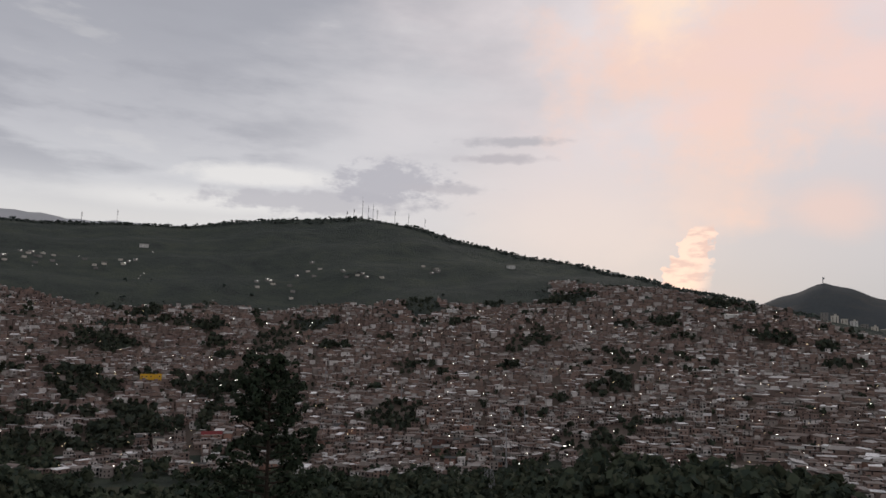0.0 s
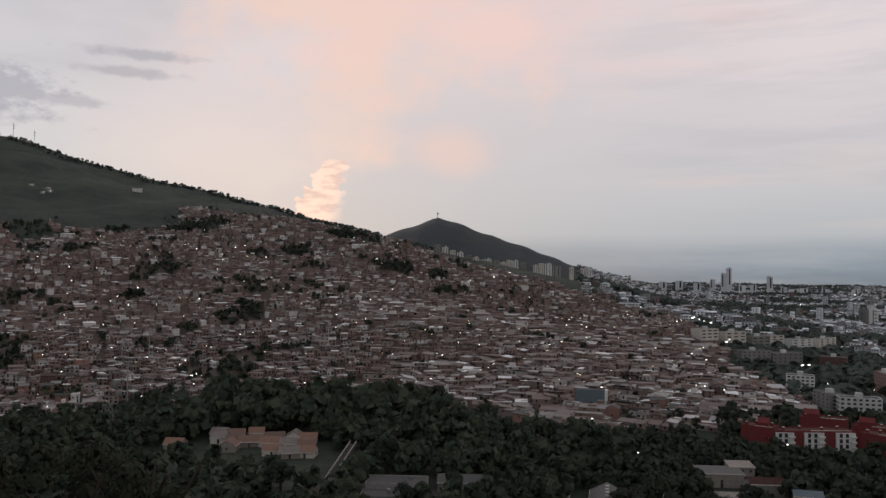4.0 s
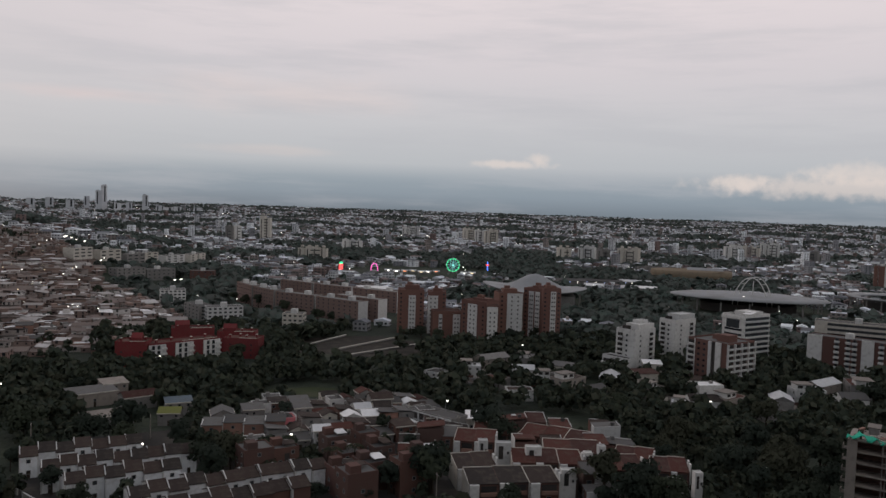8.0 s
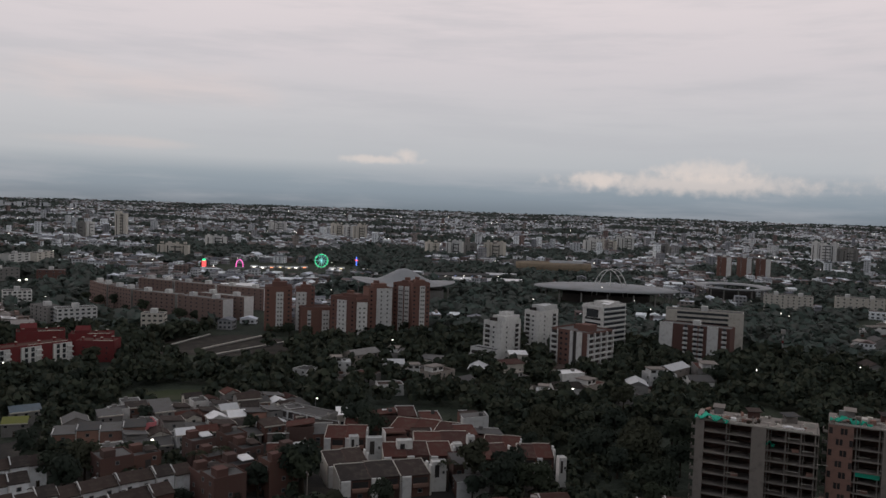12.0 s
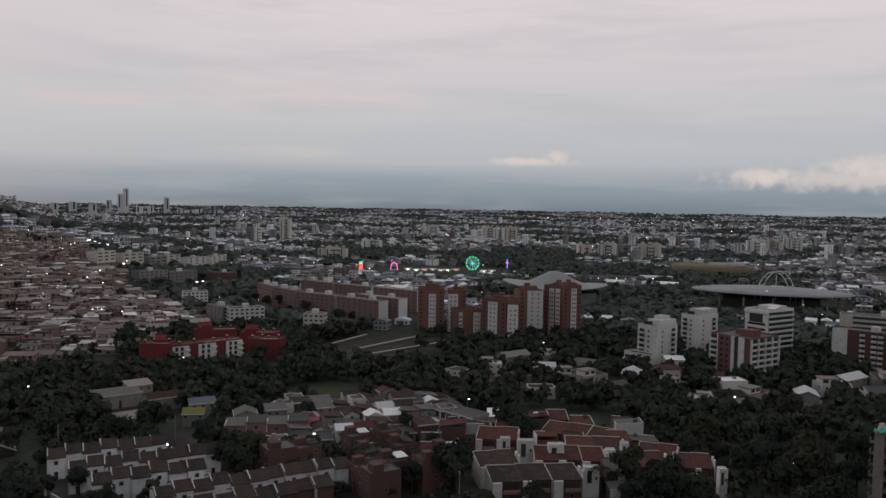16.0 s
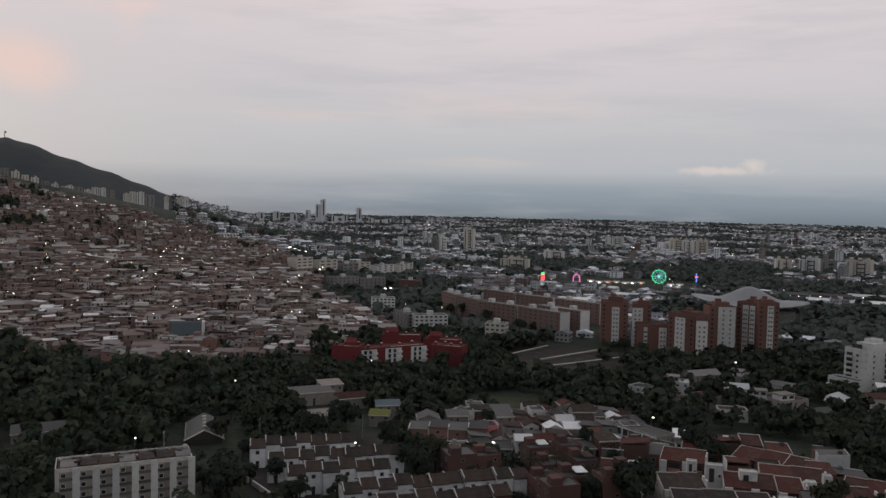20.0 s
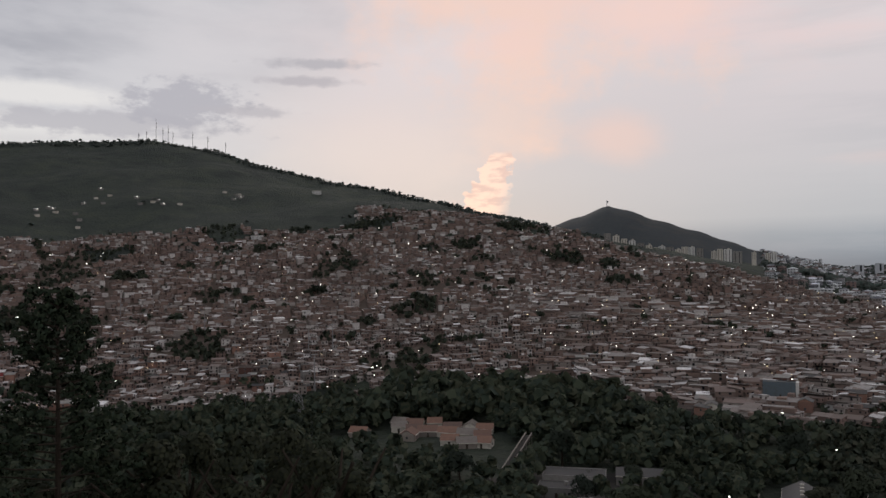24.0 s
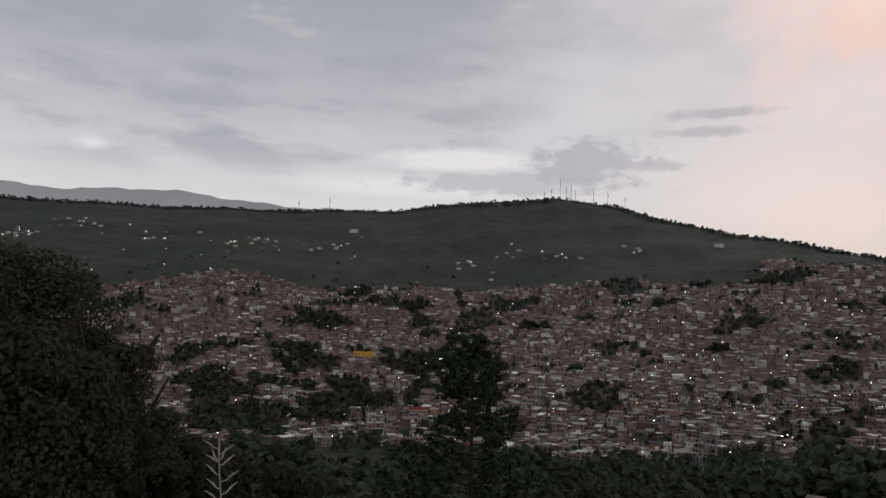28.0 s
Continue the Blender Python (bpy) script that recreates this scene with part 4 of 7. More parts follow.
for i, (x, y, w, h) in enumerate(HIGH):
    r0 = math.hypot(x, y)
    e = empty("high_rise", x, y, float(height(x, y)), radians(-math.degrees(math.atan2(x, y)) + (16, -14, 8, -20)[i % 4]), "pale apartment block standing over the low city", "apartment building", "city blocks")
    take(x, y, w * 0.55)
    wall = (M_CREAM, M_WHITE, M_GREY, M_CREAM, M_WHITE)[i % 5]
    bays = max(1, round(w / 11))
    for b in range(bays):
        part("wing", shell_mesh(w / bays - 0.8, 13, h * (1.0, 0.92, 1.05)[(b + i) % 3], wall, 0.8), e, ((b + 0.5) / bays * w - w / 2, (b % 2) * 2.0, 0))
        # dark strip on the flat front imitates a shaded recess
        part("dark_recess", simple_mesh("box", (1.6, 0.3, h * 0.86), M_FIBRE), e, ((b + 0.35) / bays * w - w / 2, -6.55 + (b % 2) * 2.0, 1.0))
        if h > 16:
            part("roof_room", simple_mesh("box", (4.0, 4.5, 2.8), wall), e, ((b + 0.5) / bays * w - w / 2, 0.5, h * 1.05 + 0.1))
    for k in range(int(h // 6)):
        part("ribbon_window", window_mesh(w * 0.34, 1.5, M_GREY), e, (w * 0.12, -6.5, 2.0 + 6.0 * k))


def lathe_roof(name, label, x, y, z, ra, rb, prof, rot, mat, cat):
    """Oval roof from a profile of (radius share, height), on columns."""
    e = empty(name, x, y, 0.0, rot, label, cat)
    n, v, f = 48, [], []
    for rr, hh in prof:
        v += [(ra * rr * math.cos(2 * math.pi * i / n), rb * rr * math.sin(2 * math.pi * i / n), z + hh) for i in range(n)]
    k = len(prof)
    for j in range(k - 1):
        f += [(j * n + i, j * n + (i + 1) % n, (j + 1) * n + (i + 1) % n, (j + 1) * n + i) for i in range(n)]
    part("roof", mesh_from("roof", v, f, [mat], smooth=True), e)
    mb = MB()
    for i in range(n):
        t0, t1 = 2 * math.pi * i / n, 2 * math.pi * (i + 1) / n
        p0, p1 = (ra * .6 * math.cos(t0), rb * .6 * math.sin(t0)), (ra * .6 * math.cos(t1), rb * .6 * math.sin(t1))
        mb.add([(*p0, -1), (*p1, -1), (*p1, z * .75), (*p0, z * .75)], [(0, 1, 2, 3)])
    part("stand", mb.mesh("stand", M_DARK), e)
    col = simple_mesh("box", (1.2, 1.2, z), M_GREY)
    for i in range(0, n, 3):
        t = 2 * math.pi * i / n
        part("column", col, e, (ra * .9 * math.cos(t), rb * .9 * math.sin(t), 0))
    take(x, y, max(ra, rb) * 0.95)
    return e


saucer = lathe_roof("velodrome", "grey saucer-roofed stadium with a lit steel arch", 765, -12, 10.5, 68, 40, ((0.02, 6.4), (0.3, 6.2), (0.6, 5.4), (0.85, 4.2), (1.0, 2.8), (1.0, 2.0), (0.75, 1.2), (0.5, 0.2)), radians(-88), M_ROOFW, "stadium")
mb = MB()
for w0 in (-9.5, 9.5):
    pts = [(w0 * 0.25 + 14.5 * math.cos(t), w0 * 0.5, 29 * math.sin(t)) for t in np.linspace(0, math.pi, 19)]
    for a, b in zip(pts, pts[1:]):
        mb.tube(a, b, 0.45, 0.45, 5)
for t in np.linspace(0.3, math.pi - 0.3, 9):
    mb.tube((14.5 * math.cos(t) - 2.4, -4.75, 29 * math.sin(t)), (14.5 * math.cos(t) + 2.4, 4.75, 29 * math.sin(t)), 0.25, 0.25, 4)
part("arch", mb.mesh("arch", M_WHITE), saucer, (3, -16, 3))
part("mast", simple_mesh("box", (0.8, 0.8, 26), M_WHITE), saucer, (3, -17, 3))
part("floodlight", simple_mesh("box", (1.6, 0.8, 1.2), M_LAMP), saucer, (-5, -26, 14.5))
lathe_roof("round_stadium", "round grey stadium with a flat ring roof", 850, -140, 12, 42, 38, ((0.7, 0.5), (0.75, 1.4), (1.0, 2.0), (1.0, 1.0), (0.75, -0.4), (0.7, 0.0)), 0, M_ROOFW, "stadium")


def tent_stadium(x, y):
    """Sports hall under a swooping tent roof."""
    e = empty("sports_hall", x, y, 0.0, radians(-76), "sports hall under a swooping grey tent roof", "stadium")
    n, v, f = 28, [], []
    for i in range(n + 1):
        for j in range(n + 1):
            s, t = 2 * i / n - 1, 2 * j / n - 1
            px, py = s * math.sqrt(1 - t * t / 2), t * math.sqrt(1 - s * s / 2)
            rho = math.hypot(px, py)
            v.append((47 * px, 36 * py, 14 + 4.5 * px * px * (1 if px < 0 else 0.55) - 0.5 * py * py + 13.5 * math.exp(-(rho / 0.40) ** 2)))
    for i in range(n):
        for j in range(n):
            a = i * (n + 1) + j
            f.append((a, a + n + 1, a + n + 2, a + 1))
    me = mesh_from("roof", v, f, [M_ROOFW], smooth=True)
    ob = part("roof", me, e)
    ob.modifiers.new("thick", "SOLIDIFY").thickness = 0.8
    part("hall_wall", simple_mesh("box", (70, 46, 10), M_GREY), e)
    for i in range(12):
        t = 2 * math.pi * i / 12
        part("column", simple_mesh("box", (1.4, 1.4, 11), M_GREY), e, (41 * math.cos(t), 30 * math.sin(t), 0))
    take(x, y, 50)


tent_stadium(700, 170)


arena = lathe_roof("bull_ring", "cream oval arena with open seating and lit rim", 1100, 55, 9, 52, 38, ((0.62, -4), (0.66, -2), (1.0, 3.0), (1.0, -2.0), (0.98, -9)), radians(-85), M_OCHRE, "stadium")
# dark boxes on the ring wall paint the shade inside its arches
for i in range(22):
    t_ = math.pi * (1.05 + 0.9 * i / 21) if i % 2 else math.pi * (1.0 + i / 21)
    part("arch_opening", simple_mesh("box", (3.2, 0.5, 3.0), M_DARK), arena, (52.2 * math.cos(t_), 38.2 * math.sin(t_), 1.5), t_ + math.pi / 2)
part("half_roof", simple_mesh("gable", (46, 16, 3), M_ROOFW), arena, (18, 12, 12.2))
for a, d, w in ((78.6, 935, 44), (81.0, 945, 50), (83.4, 960, 36), (82.2, 880, 30), (83.8, 885, 34), (80.6, 885, 22), (60.5, 760, 34), (64.6, 765, 30)):
    x, y = at(a, d)
    e = empty("sports_shed", x, y, 0.0, radians(-a), "long low sports shed with pale roof", "hall", "sports sheds")
    part("wall", simple_mesh("box", (w, 16, 5.5), M_GREY), e, (0, 0, -1))
    part("roof", simple_mesh("gable", (w + 1, 18, 2.0), M_ZINC if w < 40 else M_FIBRE), e, (0, 0, 4.5))
    for i in range(4):
        part("wall_lamp", simple_mesh("box", (1.0, 0.4, 0.7), M_LAMP if i % 2 else M_LAMPB), e, ((i - 1.5) * w * 0.2, -8.3, 3.0))
    take(x, y, w * 0.5)


def funfair():
    x, y = at(70.4, 1000)
    e = empty("ferris_wheel", x, y, 0.0, radians(-70), "ferris wheel outlined with green lights", "ferris wheel")
    green = glow("green_light", (.05, .9, .35), 1.6)
    teal = glow("teal_light", (.25, .75, .70), 1.3)
    mb = MB()
    pts = [(8.0 * math.cos(t), 0, 12.0 + 8.0 * math.sin(t)) for t in np.linspace(0, 2 * math.pi, 25)]
    for a, b in zip(pts, pts[1:]):
        mb.tube(a, b, 0.38, 0.38, 5)
    part("rim", mb.mesh("rim", green), e)
    spoke = MB()
    spoke.tube((0, 0, 0), (7.9, 0, 0), 0.26, 0.26, 4)
    sm, gm = spoke.mesh("spoke", teal), simple_mesh("box", (1.3, 1.3, 1.6), M_WHITE)
    for i in range(12):
        t = math.pi * i / 6
        o = part("spoke", sm, e, (0, 0, 12.0))
        o.rotation_euler = (0, -t, 0)
        part("gondola", gm, e, (8.8 * math.cos(t), 0, 11.2 + 8.8 * math.sin(t)))
    leg = MB()
    leg.tube((-6, 1, 0), (0, 1, 12), 0.4, 0.3, 5), leg.tube((6, 1, 0), (0, 1, 12), 0.4, 0.3, 5)
    part("support", leg.mesh("support", M_METAL), e)
    x, y = at(64.7, 1010)
    e = empty("arch_ride", x, y, 0.0, radians(-64), "arched fairground ride with magenta lights", "fairground ride")
    mb = MB()
    pts = [(4.2 * math.cos(t), 0, 3 + 7.5 * math.sin(t)) for t in np.linspace(-0.3, math.pi + 0.3, 17)]
    for a, b in zip(pts, pts[1:]):
        mb.tube(a, b, 0.5, 0.5, 5)
    part("lit_arch", mb.mesh("lit_arch", glow("magenta_light", (.95, .15, .55), 1.6)), e)
    part("platform", simple_mesh("box", (12, 7, 1.2), M_METAL), e)
    x, y = at(72.9, 1010)
    e = empty("drop_tower", x, y, 0.0, 0.0, "tall drop tower ride with blue lights", "fairground ride")
    part("mast", simple_mesh("box", (1.2, 1.2, 17), glow("blue_light", (.10, .22, 1.0), 1.6)), e)
    part("car", simple_mesh("box", (3.2, 3.2, 1.6), glow("red_light", (1.0, .10, .10), 1.6)), e, (0, 0, 12))
    part("base", simple_mesh("box", (6, 6, 1.5), M_METAL), e)
    x, y = at(62.3, 1020)
    e = empty("fair_stage", x, y, 0.0, radians(-60), "small fairground ride with red and green lights", "fairground ride")
    part("tower", simple_mesh("box", (5, 3, 8), MATS["red_light"]), e)
    part("sign", simple_mesh("box", (4, 3, 2.4), green), e, (0, 0, 8.02))
    for i, (a, c) in enumerate(((66.3, M_LAMP), (66.9, M_LAMPO), (67.5, M_LAMPW), (68.1, M_LAMPW), (68.6, M_LAMP), (69.2, M_LAMPO), (71.2, M_LAMP), (71.8, M_LAMPW), (65.7, M_LAMP), (73.6, M_LAMPW))):
        x, y = at(a, 990 + 6 * (i % 3))
        e = empty("fair_stall", x, y, 0.0, radians(-a), "fairground stall with a glowing awning", "stall", "fairground stalls")
        part("booth", simple_mesh("box", (8, 4, 3), M_GREY), e)
        part("lit_awning", simple_mesh("box", (3.4, 0.5, 0.9), c), e, (0, -2.3, 2.4))
        part("canopy", simple_mesh("gable", (9, 5, 1.4), M_ZINC), e, (0, 0, 3.0))
    take(*at(68, 1005), 95)


funfair()


# ---- the building under construction ----
def construction(p, q, dep, h, storeys, piers, panels, posts, label):
    """Open concrete floors between shear walls (piers) and brick panels with staggered windows; spans run along the front."""
    x, y, w, rot = along(p, q, dep)
    e = empty("unfinished_building", x, y, 0.0, rot, label, "construction site")
    take(x, y, w * 0.75)
    sh, f = h / storeys, -dep / 2
    rng = random.Random(int(w * 10))
    # core wall is toned dark to stand for the shaded floors
    part("core_wall", simple_mesh("box", (w * 0.96, dep * 0.5, h - 0.1), M_BRICK_D), e, (0, dep * 0.14, 0.02))
    for sgn in (-1, 1):
        part("end_wall", simple_mesh("box", (0.4, dep * 0.8, h + 0.2), M_CONC), e, (sgn * (w / 2 - 0.1), dep * 0.09, 0))
    for u0, u1 in piers:
        part("shear_wall", simple_mesh("box", ((u1 - u0) * w, 0.8, h + 0.5), M_CONC), e, (((u0 + u1) / 2 - 0.5) * w, f - 0.25, 0))
    for s in range(storeys + 1):
        z = s * sh
        part("floor_slab", simple_mesh("box", (w, dep, 0.28), M_CONC), e, (0, 0, z))
        if s == storeys:
            break
        for u in posts:
            part("post", simple_mesh("box", (0.32, 0.32, sh - 0.28), M_CONC), e, ((u - 0.5) * w, f + 0.5, z + 0.28))
            part("partition", simple_mesh("box", (0.16, dep * 0.3, sh - 0.3), M_CONC), e, ((u - 0.5) * w + 0.8, f + dep * 0.2, z + 0.28))
        for i, u in enumerate(posts):
            if (s + i) % 3 == 0:
                part("guard_rail", simple_mesh("box", (w * 0.1, 0.08, 0.14), M_CREAM), e, ((u - 0.44) * w, f + 0.2, z + 1.2))
            if (s * 5 + i * 3) % 7 == 1:
                part("stacked_blocks", simple_mesh("box", (1.8, 0.8, 0.9), M_BRICKN), e, ((u - 0.42) * w, f + 1.4, z + 0.282))
        for u0, u1 in panels:
            b = part("infill_wall", simple_mesh("box", ((u1 - u0) * w, 0.3, sh - 0.02), M_BRICKN), e, (((u0 + u1) / 2 - 0.5) * w, f + 0.1, z + 0.01), label="new brick infill wall")
            # wall openings are dark boxes that paint the interior's shade
            part("opening", simple_mesh("box", (1.7, 0.12, 1.7), M_DARK), b, ((u1 - u0) * w * (-0.05 if s % 2 else 0.12), -0.12, 0.7))
            part("mullion", simple_mesh("box", (0.16, 0.1, 1.7), M_BRICKN), b, ((u1 - u0) * w * (-0.05 if s % 2 else 0.12), -0.2, 0.7))
            part("opening", simple_mesh("box", (0.9, 0.12, 1.8), M_DARK), b, ((u1 - u0) * w * (0.42 if s % 2 else -0.4), -0.12, 0.6))
        part("balcony_slab", simple_mesh("box", (1.6, 2.6, 0.22), M_CONC), e, (-w / 2 - 0.6, -dep * 0.25, z + 0.1))
        part("balcony_wall", simple_mesh("box", (0.2, 2.4, 0.9), M_CONC), e, (-w / 2 - 1.3, -dep * 0.25, z + 0.33))
        # same dark fill for shade on the end wall
        part("end_opening", simple_mesh("box", (0.12, 2.2, sh * 0.6), M_DARK), e, (-w / 2 - 0.12, -dep * 0.2, z + 0.5))
    top = h + 0.282
    for i in range(46):
        m = (M_BRICKN, M_CONC, M_CREAM, M_CONC, M_ZINC, M_BARK)[i % 6]
        part("brick_stack", simple_mesh("box", (rng.choice((0.6, 1.4, 2.8)), rng.choice((0.4, 0.8, 1.4)), rng.choice((0.2, 0.4, 0.8, 1.3))), m), e,
             (rng.uniform(-0.46, 0.46) * w, rng.uniform(-0.46, 0.42) * dep, top), rng.uniform(-0.4, 0.4) + rng.choice((0, 1.57)))
    for i in range(16):
        part("starter_column", simple_mesh("box", (0.22, 0.22, 0.7 + 0.4 * (i % 4)), M_GREY), e, ((i / 15 - 0.5) * w * 0.96, f + 0.6 + 3.4 * (i % 3), top))
    for i in range(18):
        part("plank", simple_mesh("box", (rng.choice((2.2, 3.4, 4.6)), 0.3, 0.1), M_CREAM if i % 3 else M_CONC), e, (rng.uniform(-0.42, 0.42) * w, rng.uniform(-0.48, 0.3) * dep, top + 0.1 + 0.5 * rng.random()), rng.uniform(-0.9, 0.9))
    part("edge_board", simple_mesh("box", (w * 0.9, 0.12, 0.5), M_CREAM), e, (0, f + 0.05, top))
    for i in range(3):
        part("roof_room", simple_mesh("box", (2.6 + 0.7 * i, 3.0, 1.9), (M_GREY, M_BRICK_D, M_CONC)[i]), e, ((i - 1) * w * 0.3 - 1, dep * 0.28, top))
        part("room_roof", simple_mesh("shed", (3.4 + 0.7 * i, 3.8, 0.4), (M_CONC, M_TILE, M_FIBRE)[i]), e, ((i - 1) * w * 0.3 - 1, dep * 0.28, top + 1.92), 0.3 * i)
    return e


def net(parent, loc, sx, sy):
    v, f = [], []
    for i in range(9):
        for j in range(4):
            v.append((sx * (i / 8 - 0.5), sy * (j / 3 - 0.5), 0.5 * math.sin(i * 1.7 + j) + (1.0 if 2 < i < 6 else 0.2)))
    for i in range(8):
        for j in range(3):
            a = i * 4 + j
            f.append((a, a + 4, a + 5, a + 1))
    ob = part("safety_net", mesh_from("net", v, f, [M_NET], smooth=True), parent, loc, label="green safety netting")
    ob.modifiers.new("thick", "SOLIDIFY").thickness = 0.12


ca = construction((240.0, -31.2), (232.8, -63.4), 14, 24.9, 8, ((0.0, 0.075), (0.465, 0.585)), (), (0.26, 0.6, 0.74, 0.86, 0.97), "unfinished concrete apartment block with open floors and netting")
cb = construction((235.2, -66.2), (226.6, -96.6), 14, 27.9, 9, ((0.43, 0.535), (0.955, 1.0)), ((0.0, 0.2), (0.74, 0.955)), (0.225, 0.4, 0.56, 0.72), "unfinished concrete block with brick infill and open floors")
net(ca, (-13.2, -6.4, 25.8), 7.0, 4.4)
net(ca, (-9.6, -6.9, 25.3), 4.5, 1.6)
net(ca, (3.6, -6.2, 20.2), 3.0, 1.2)
net(cb, (-11.8, -4.6, 28.8), 7.5, 4.6)
net(cb, (-7.0, -5.4, 28.3), 4.0, 1.4)
part("hoist_box", simple_mesh("box", (1.6, 1.4, 2.0), M_GREY), cb, (-12.6, -3.2, 29.4))
part("tarp", simple_mesh("shed", (6.0, 3.0, 0.5), M_BLUE), cb, (3.0, 6.0, 29.6), 0.2, label="blue tarpaulin")
part("net_panel", simple_mesh("box", (6.0, 0.1, 1.4), M_NET), cb, (-5.6, -6.7, 14.2))


# ---- houses of the near neighbourhood ----
def house_row(p, q, n, dep, h, wall, roof, label, group, kind="gable", storeys=2, rise=None, party=True):
    x0, y0, w, rot = along(p, q, dep)
    for i in range(n):
        u = (i + 0.5) / n - 0.5
        o = (0.0, 1.5, 0.4, 1.9, 0.8)[i % 5]
        house(x0 + u * w * math.cos(rot) - o * math.sin(rot), y0 + u * w * math.sin(rot) + o * math.cos(rot), w / n - 0.15, dep, h + (0.0, 0.5, 0.2, 0.7)[i % 4], rot, wall, roof, kind, label, storeys, group, "row_house", cols=(1, 1), z=0.0, rise=rise, party=party)


W_ROW = "white terraced house with brown tiled roof"
house_row((173, 196), (199, 173), 7, 8.6, 6.6, M_BRIGHT, M_TILE, W_ROW, "white terrace", rise=1.7)
house_row((167, 181), (199, 152), 9, 8.6, 6.6, M_BRIGHT, M_TILE, W_ROW, "white terrace", rise=1.7)
house_row((162, 167), (185, 147), 6, 8.6, 6.6, M_BRIGHT, M_TILE, W_ROW, "white terrace", rise=1.7)
house_row((161, 144), (205, 110), 11, 8.6, 6.6, M_BRIGHT, M_TILE, "terraced house with dark brown tiled roof", "lower terrace", rise=1.6)
house_row((154, 132), (188, 106), 8, 8.6, 6.6, M_BRICK_D, M_TILE, "dark brick terraced house with brown tiled roof", "lower terrace", rise=1.6)
beige = slab_block((111, 201.7), (141, 183.6), 11, 14, 5, M_CREAM, "long beige apartment block with pale vertical wall strips", (0, 0), tanks=0, roof=M_TILE)
for i in range(16):
    part("roof_clutter", simple_mesh("box", (0.9 + 0.5 * (i % 3), 0.7, 0.4 + 0.25 * (i % 4)), (M_CREAM, M_GREY, M_TILE)[i % 3]), beige, (-16.5 + i * 2.2, 3.8 - 6.2 * ((i * 7) % 5) / 5, 14.13), i * 0.4)
for i in range(7):
    px = (i + 0.5) / 7 * 34.6 - 17.3
    re = part("recess", simple_mesh("box", (3.1, 0.25, 13.4), M_CONC), beige, (px, -5.55, 0))
    for s in range(5):
        part("window", window_mesh(1.3, 1.3, M_CREAM), re, (-0.65, -0.13, 0.9 + s * 2.75))
        part("balcony_rail", simple_mesh("box", (3.2, 0.2, 0.8), M_FIBRE), re, (0, -0.25, 0.1 + s * 2.75))
    part("pale_strip", simple_mesh("box", (1.9, 0.5, 14.3), M_WHITE), beige, (px + 2.5, -5.6, 0))
    part("roof_tank", simple_mesh("box", (2.2, 1.6, 1.1), M_GREY), beige, (px, 2.2, 14.13))
    part("roof_sheet", simple_mesh("shed", (4.2, 4.5, 0.5), M_GREY if i % 3 == 0 else M_TILE), beige, (px + 0.6, -1.6, 14.2))
rnd = random.Random(11)


def brick_house(x, y, w, d, h, rot):
    """Brick house with a sunk flat roof, dark strip for a recessed bay's shade, and roof lights."""
    e = house(x, y, w, d, h, rot, M_BRICK_D, M_FIBRE, "flat", "dark brick flat-roofed house of three storeys", 3, "brick houses", "brick_house", M_GREY, cols=(2, 1))
    # bay has no depth: its shade is a dark box on the front
    part("shadow_bay", simple_mesh("box", (w * 0.2, 0.2, h * 0.8), M_DARK), e, (w * 0.02, -d / 2 + 0.02, 0.3))
    part("stair_head", simple_mesh("box", (w * 0.4, d * 0.35, 2.2), M_BRICK_D), e, (-w * 0.2, d * 0.2, h + 0.13))
    if rnd.random() < 0.5:
        part("roof_sheet", simple_mesh("shed", (w * 0.45, d * 0.5, 0.4), M_ZINC if rnd.random() < 0.4 else M_TILE), e, (w * 0.2, -d * 0.1, h + 0.9))
    return e


c0, s0 = math.cos(radians(-38)), math.sin(radians(-38))
for i in range(7):
    for j in range(4):
        x = 176 + i * 9.6 * c0 - j * 11.5 * s0 + rnd.uniform(-1.5, 1.5)
        y = 116 + i * 9.6 * s0 + j * 11.5 * c0 + rnd.uniform(-1.5, 1.5)
        if free(x, y, 3.4) and 55 < math.degrees(math.atan2(x, y)) < 69 and math.hypot(x, y) < 262:
            brick_house(x, y, rnd.uniform(7, 9.0), rnd.uniform(7, 9.5), rnd.uniform(7.5, 10.5), radians(-38 + rnd.choice((0, 0, 90))))
# marked houses of the mixed quarter
KINDS = ((M_WHITE, M_ZINC, "gable", "white house with light metal roof"), (M_GREY, M_FIBRE, "shed", "grey rendered house with fibre cement roof"), (M_BRICK, M_FIBRE, "shed", "brick house with grey sheet roof"),
         (M_CREAM, M_TILE, "gable", "cream house with brown tiled roof"), (M_WHITE, M_FIBRE, "flat", "white two-storey house with flat roof"), (M_GREY, M_RTILE, "gable", "grey house with red tiled roof"),
         (M_GREY, M_TILE, "shed", "grey house with dark weathered roof"), (M_BRICK_D, M_TILE, "shed", "dark brick house with brown roof"))
house(241, 197, 8, 7, 4.6, radians(-60), M_GREY, M_YELLOW, "gable", "house under a faded yellow-green sheet roof", 2, clear=8)
house(253, 203, 10, 7, 5.2, radians(-45), M_GREY, M_BLUEW, "shed", "grey shed with a blue-grey metal roof", 2)
house(246, 151, 7.5, 7, 7.0, radians(-48), M_PINK, M_FIBRE, "flat", "bright pink two-storey house", 2, cols=(2, 2))
house(245.5, 177, 9, 8, 5.6, radians(40), M_GREY, M_FIBRE, "gable", "grey house with pale ribbed roof", 2)
house(255, 170, 8, 7, 6, radians(-48), M_GREY, M_FIBRE, "shed", "grey house with dark sheet roof", 2)
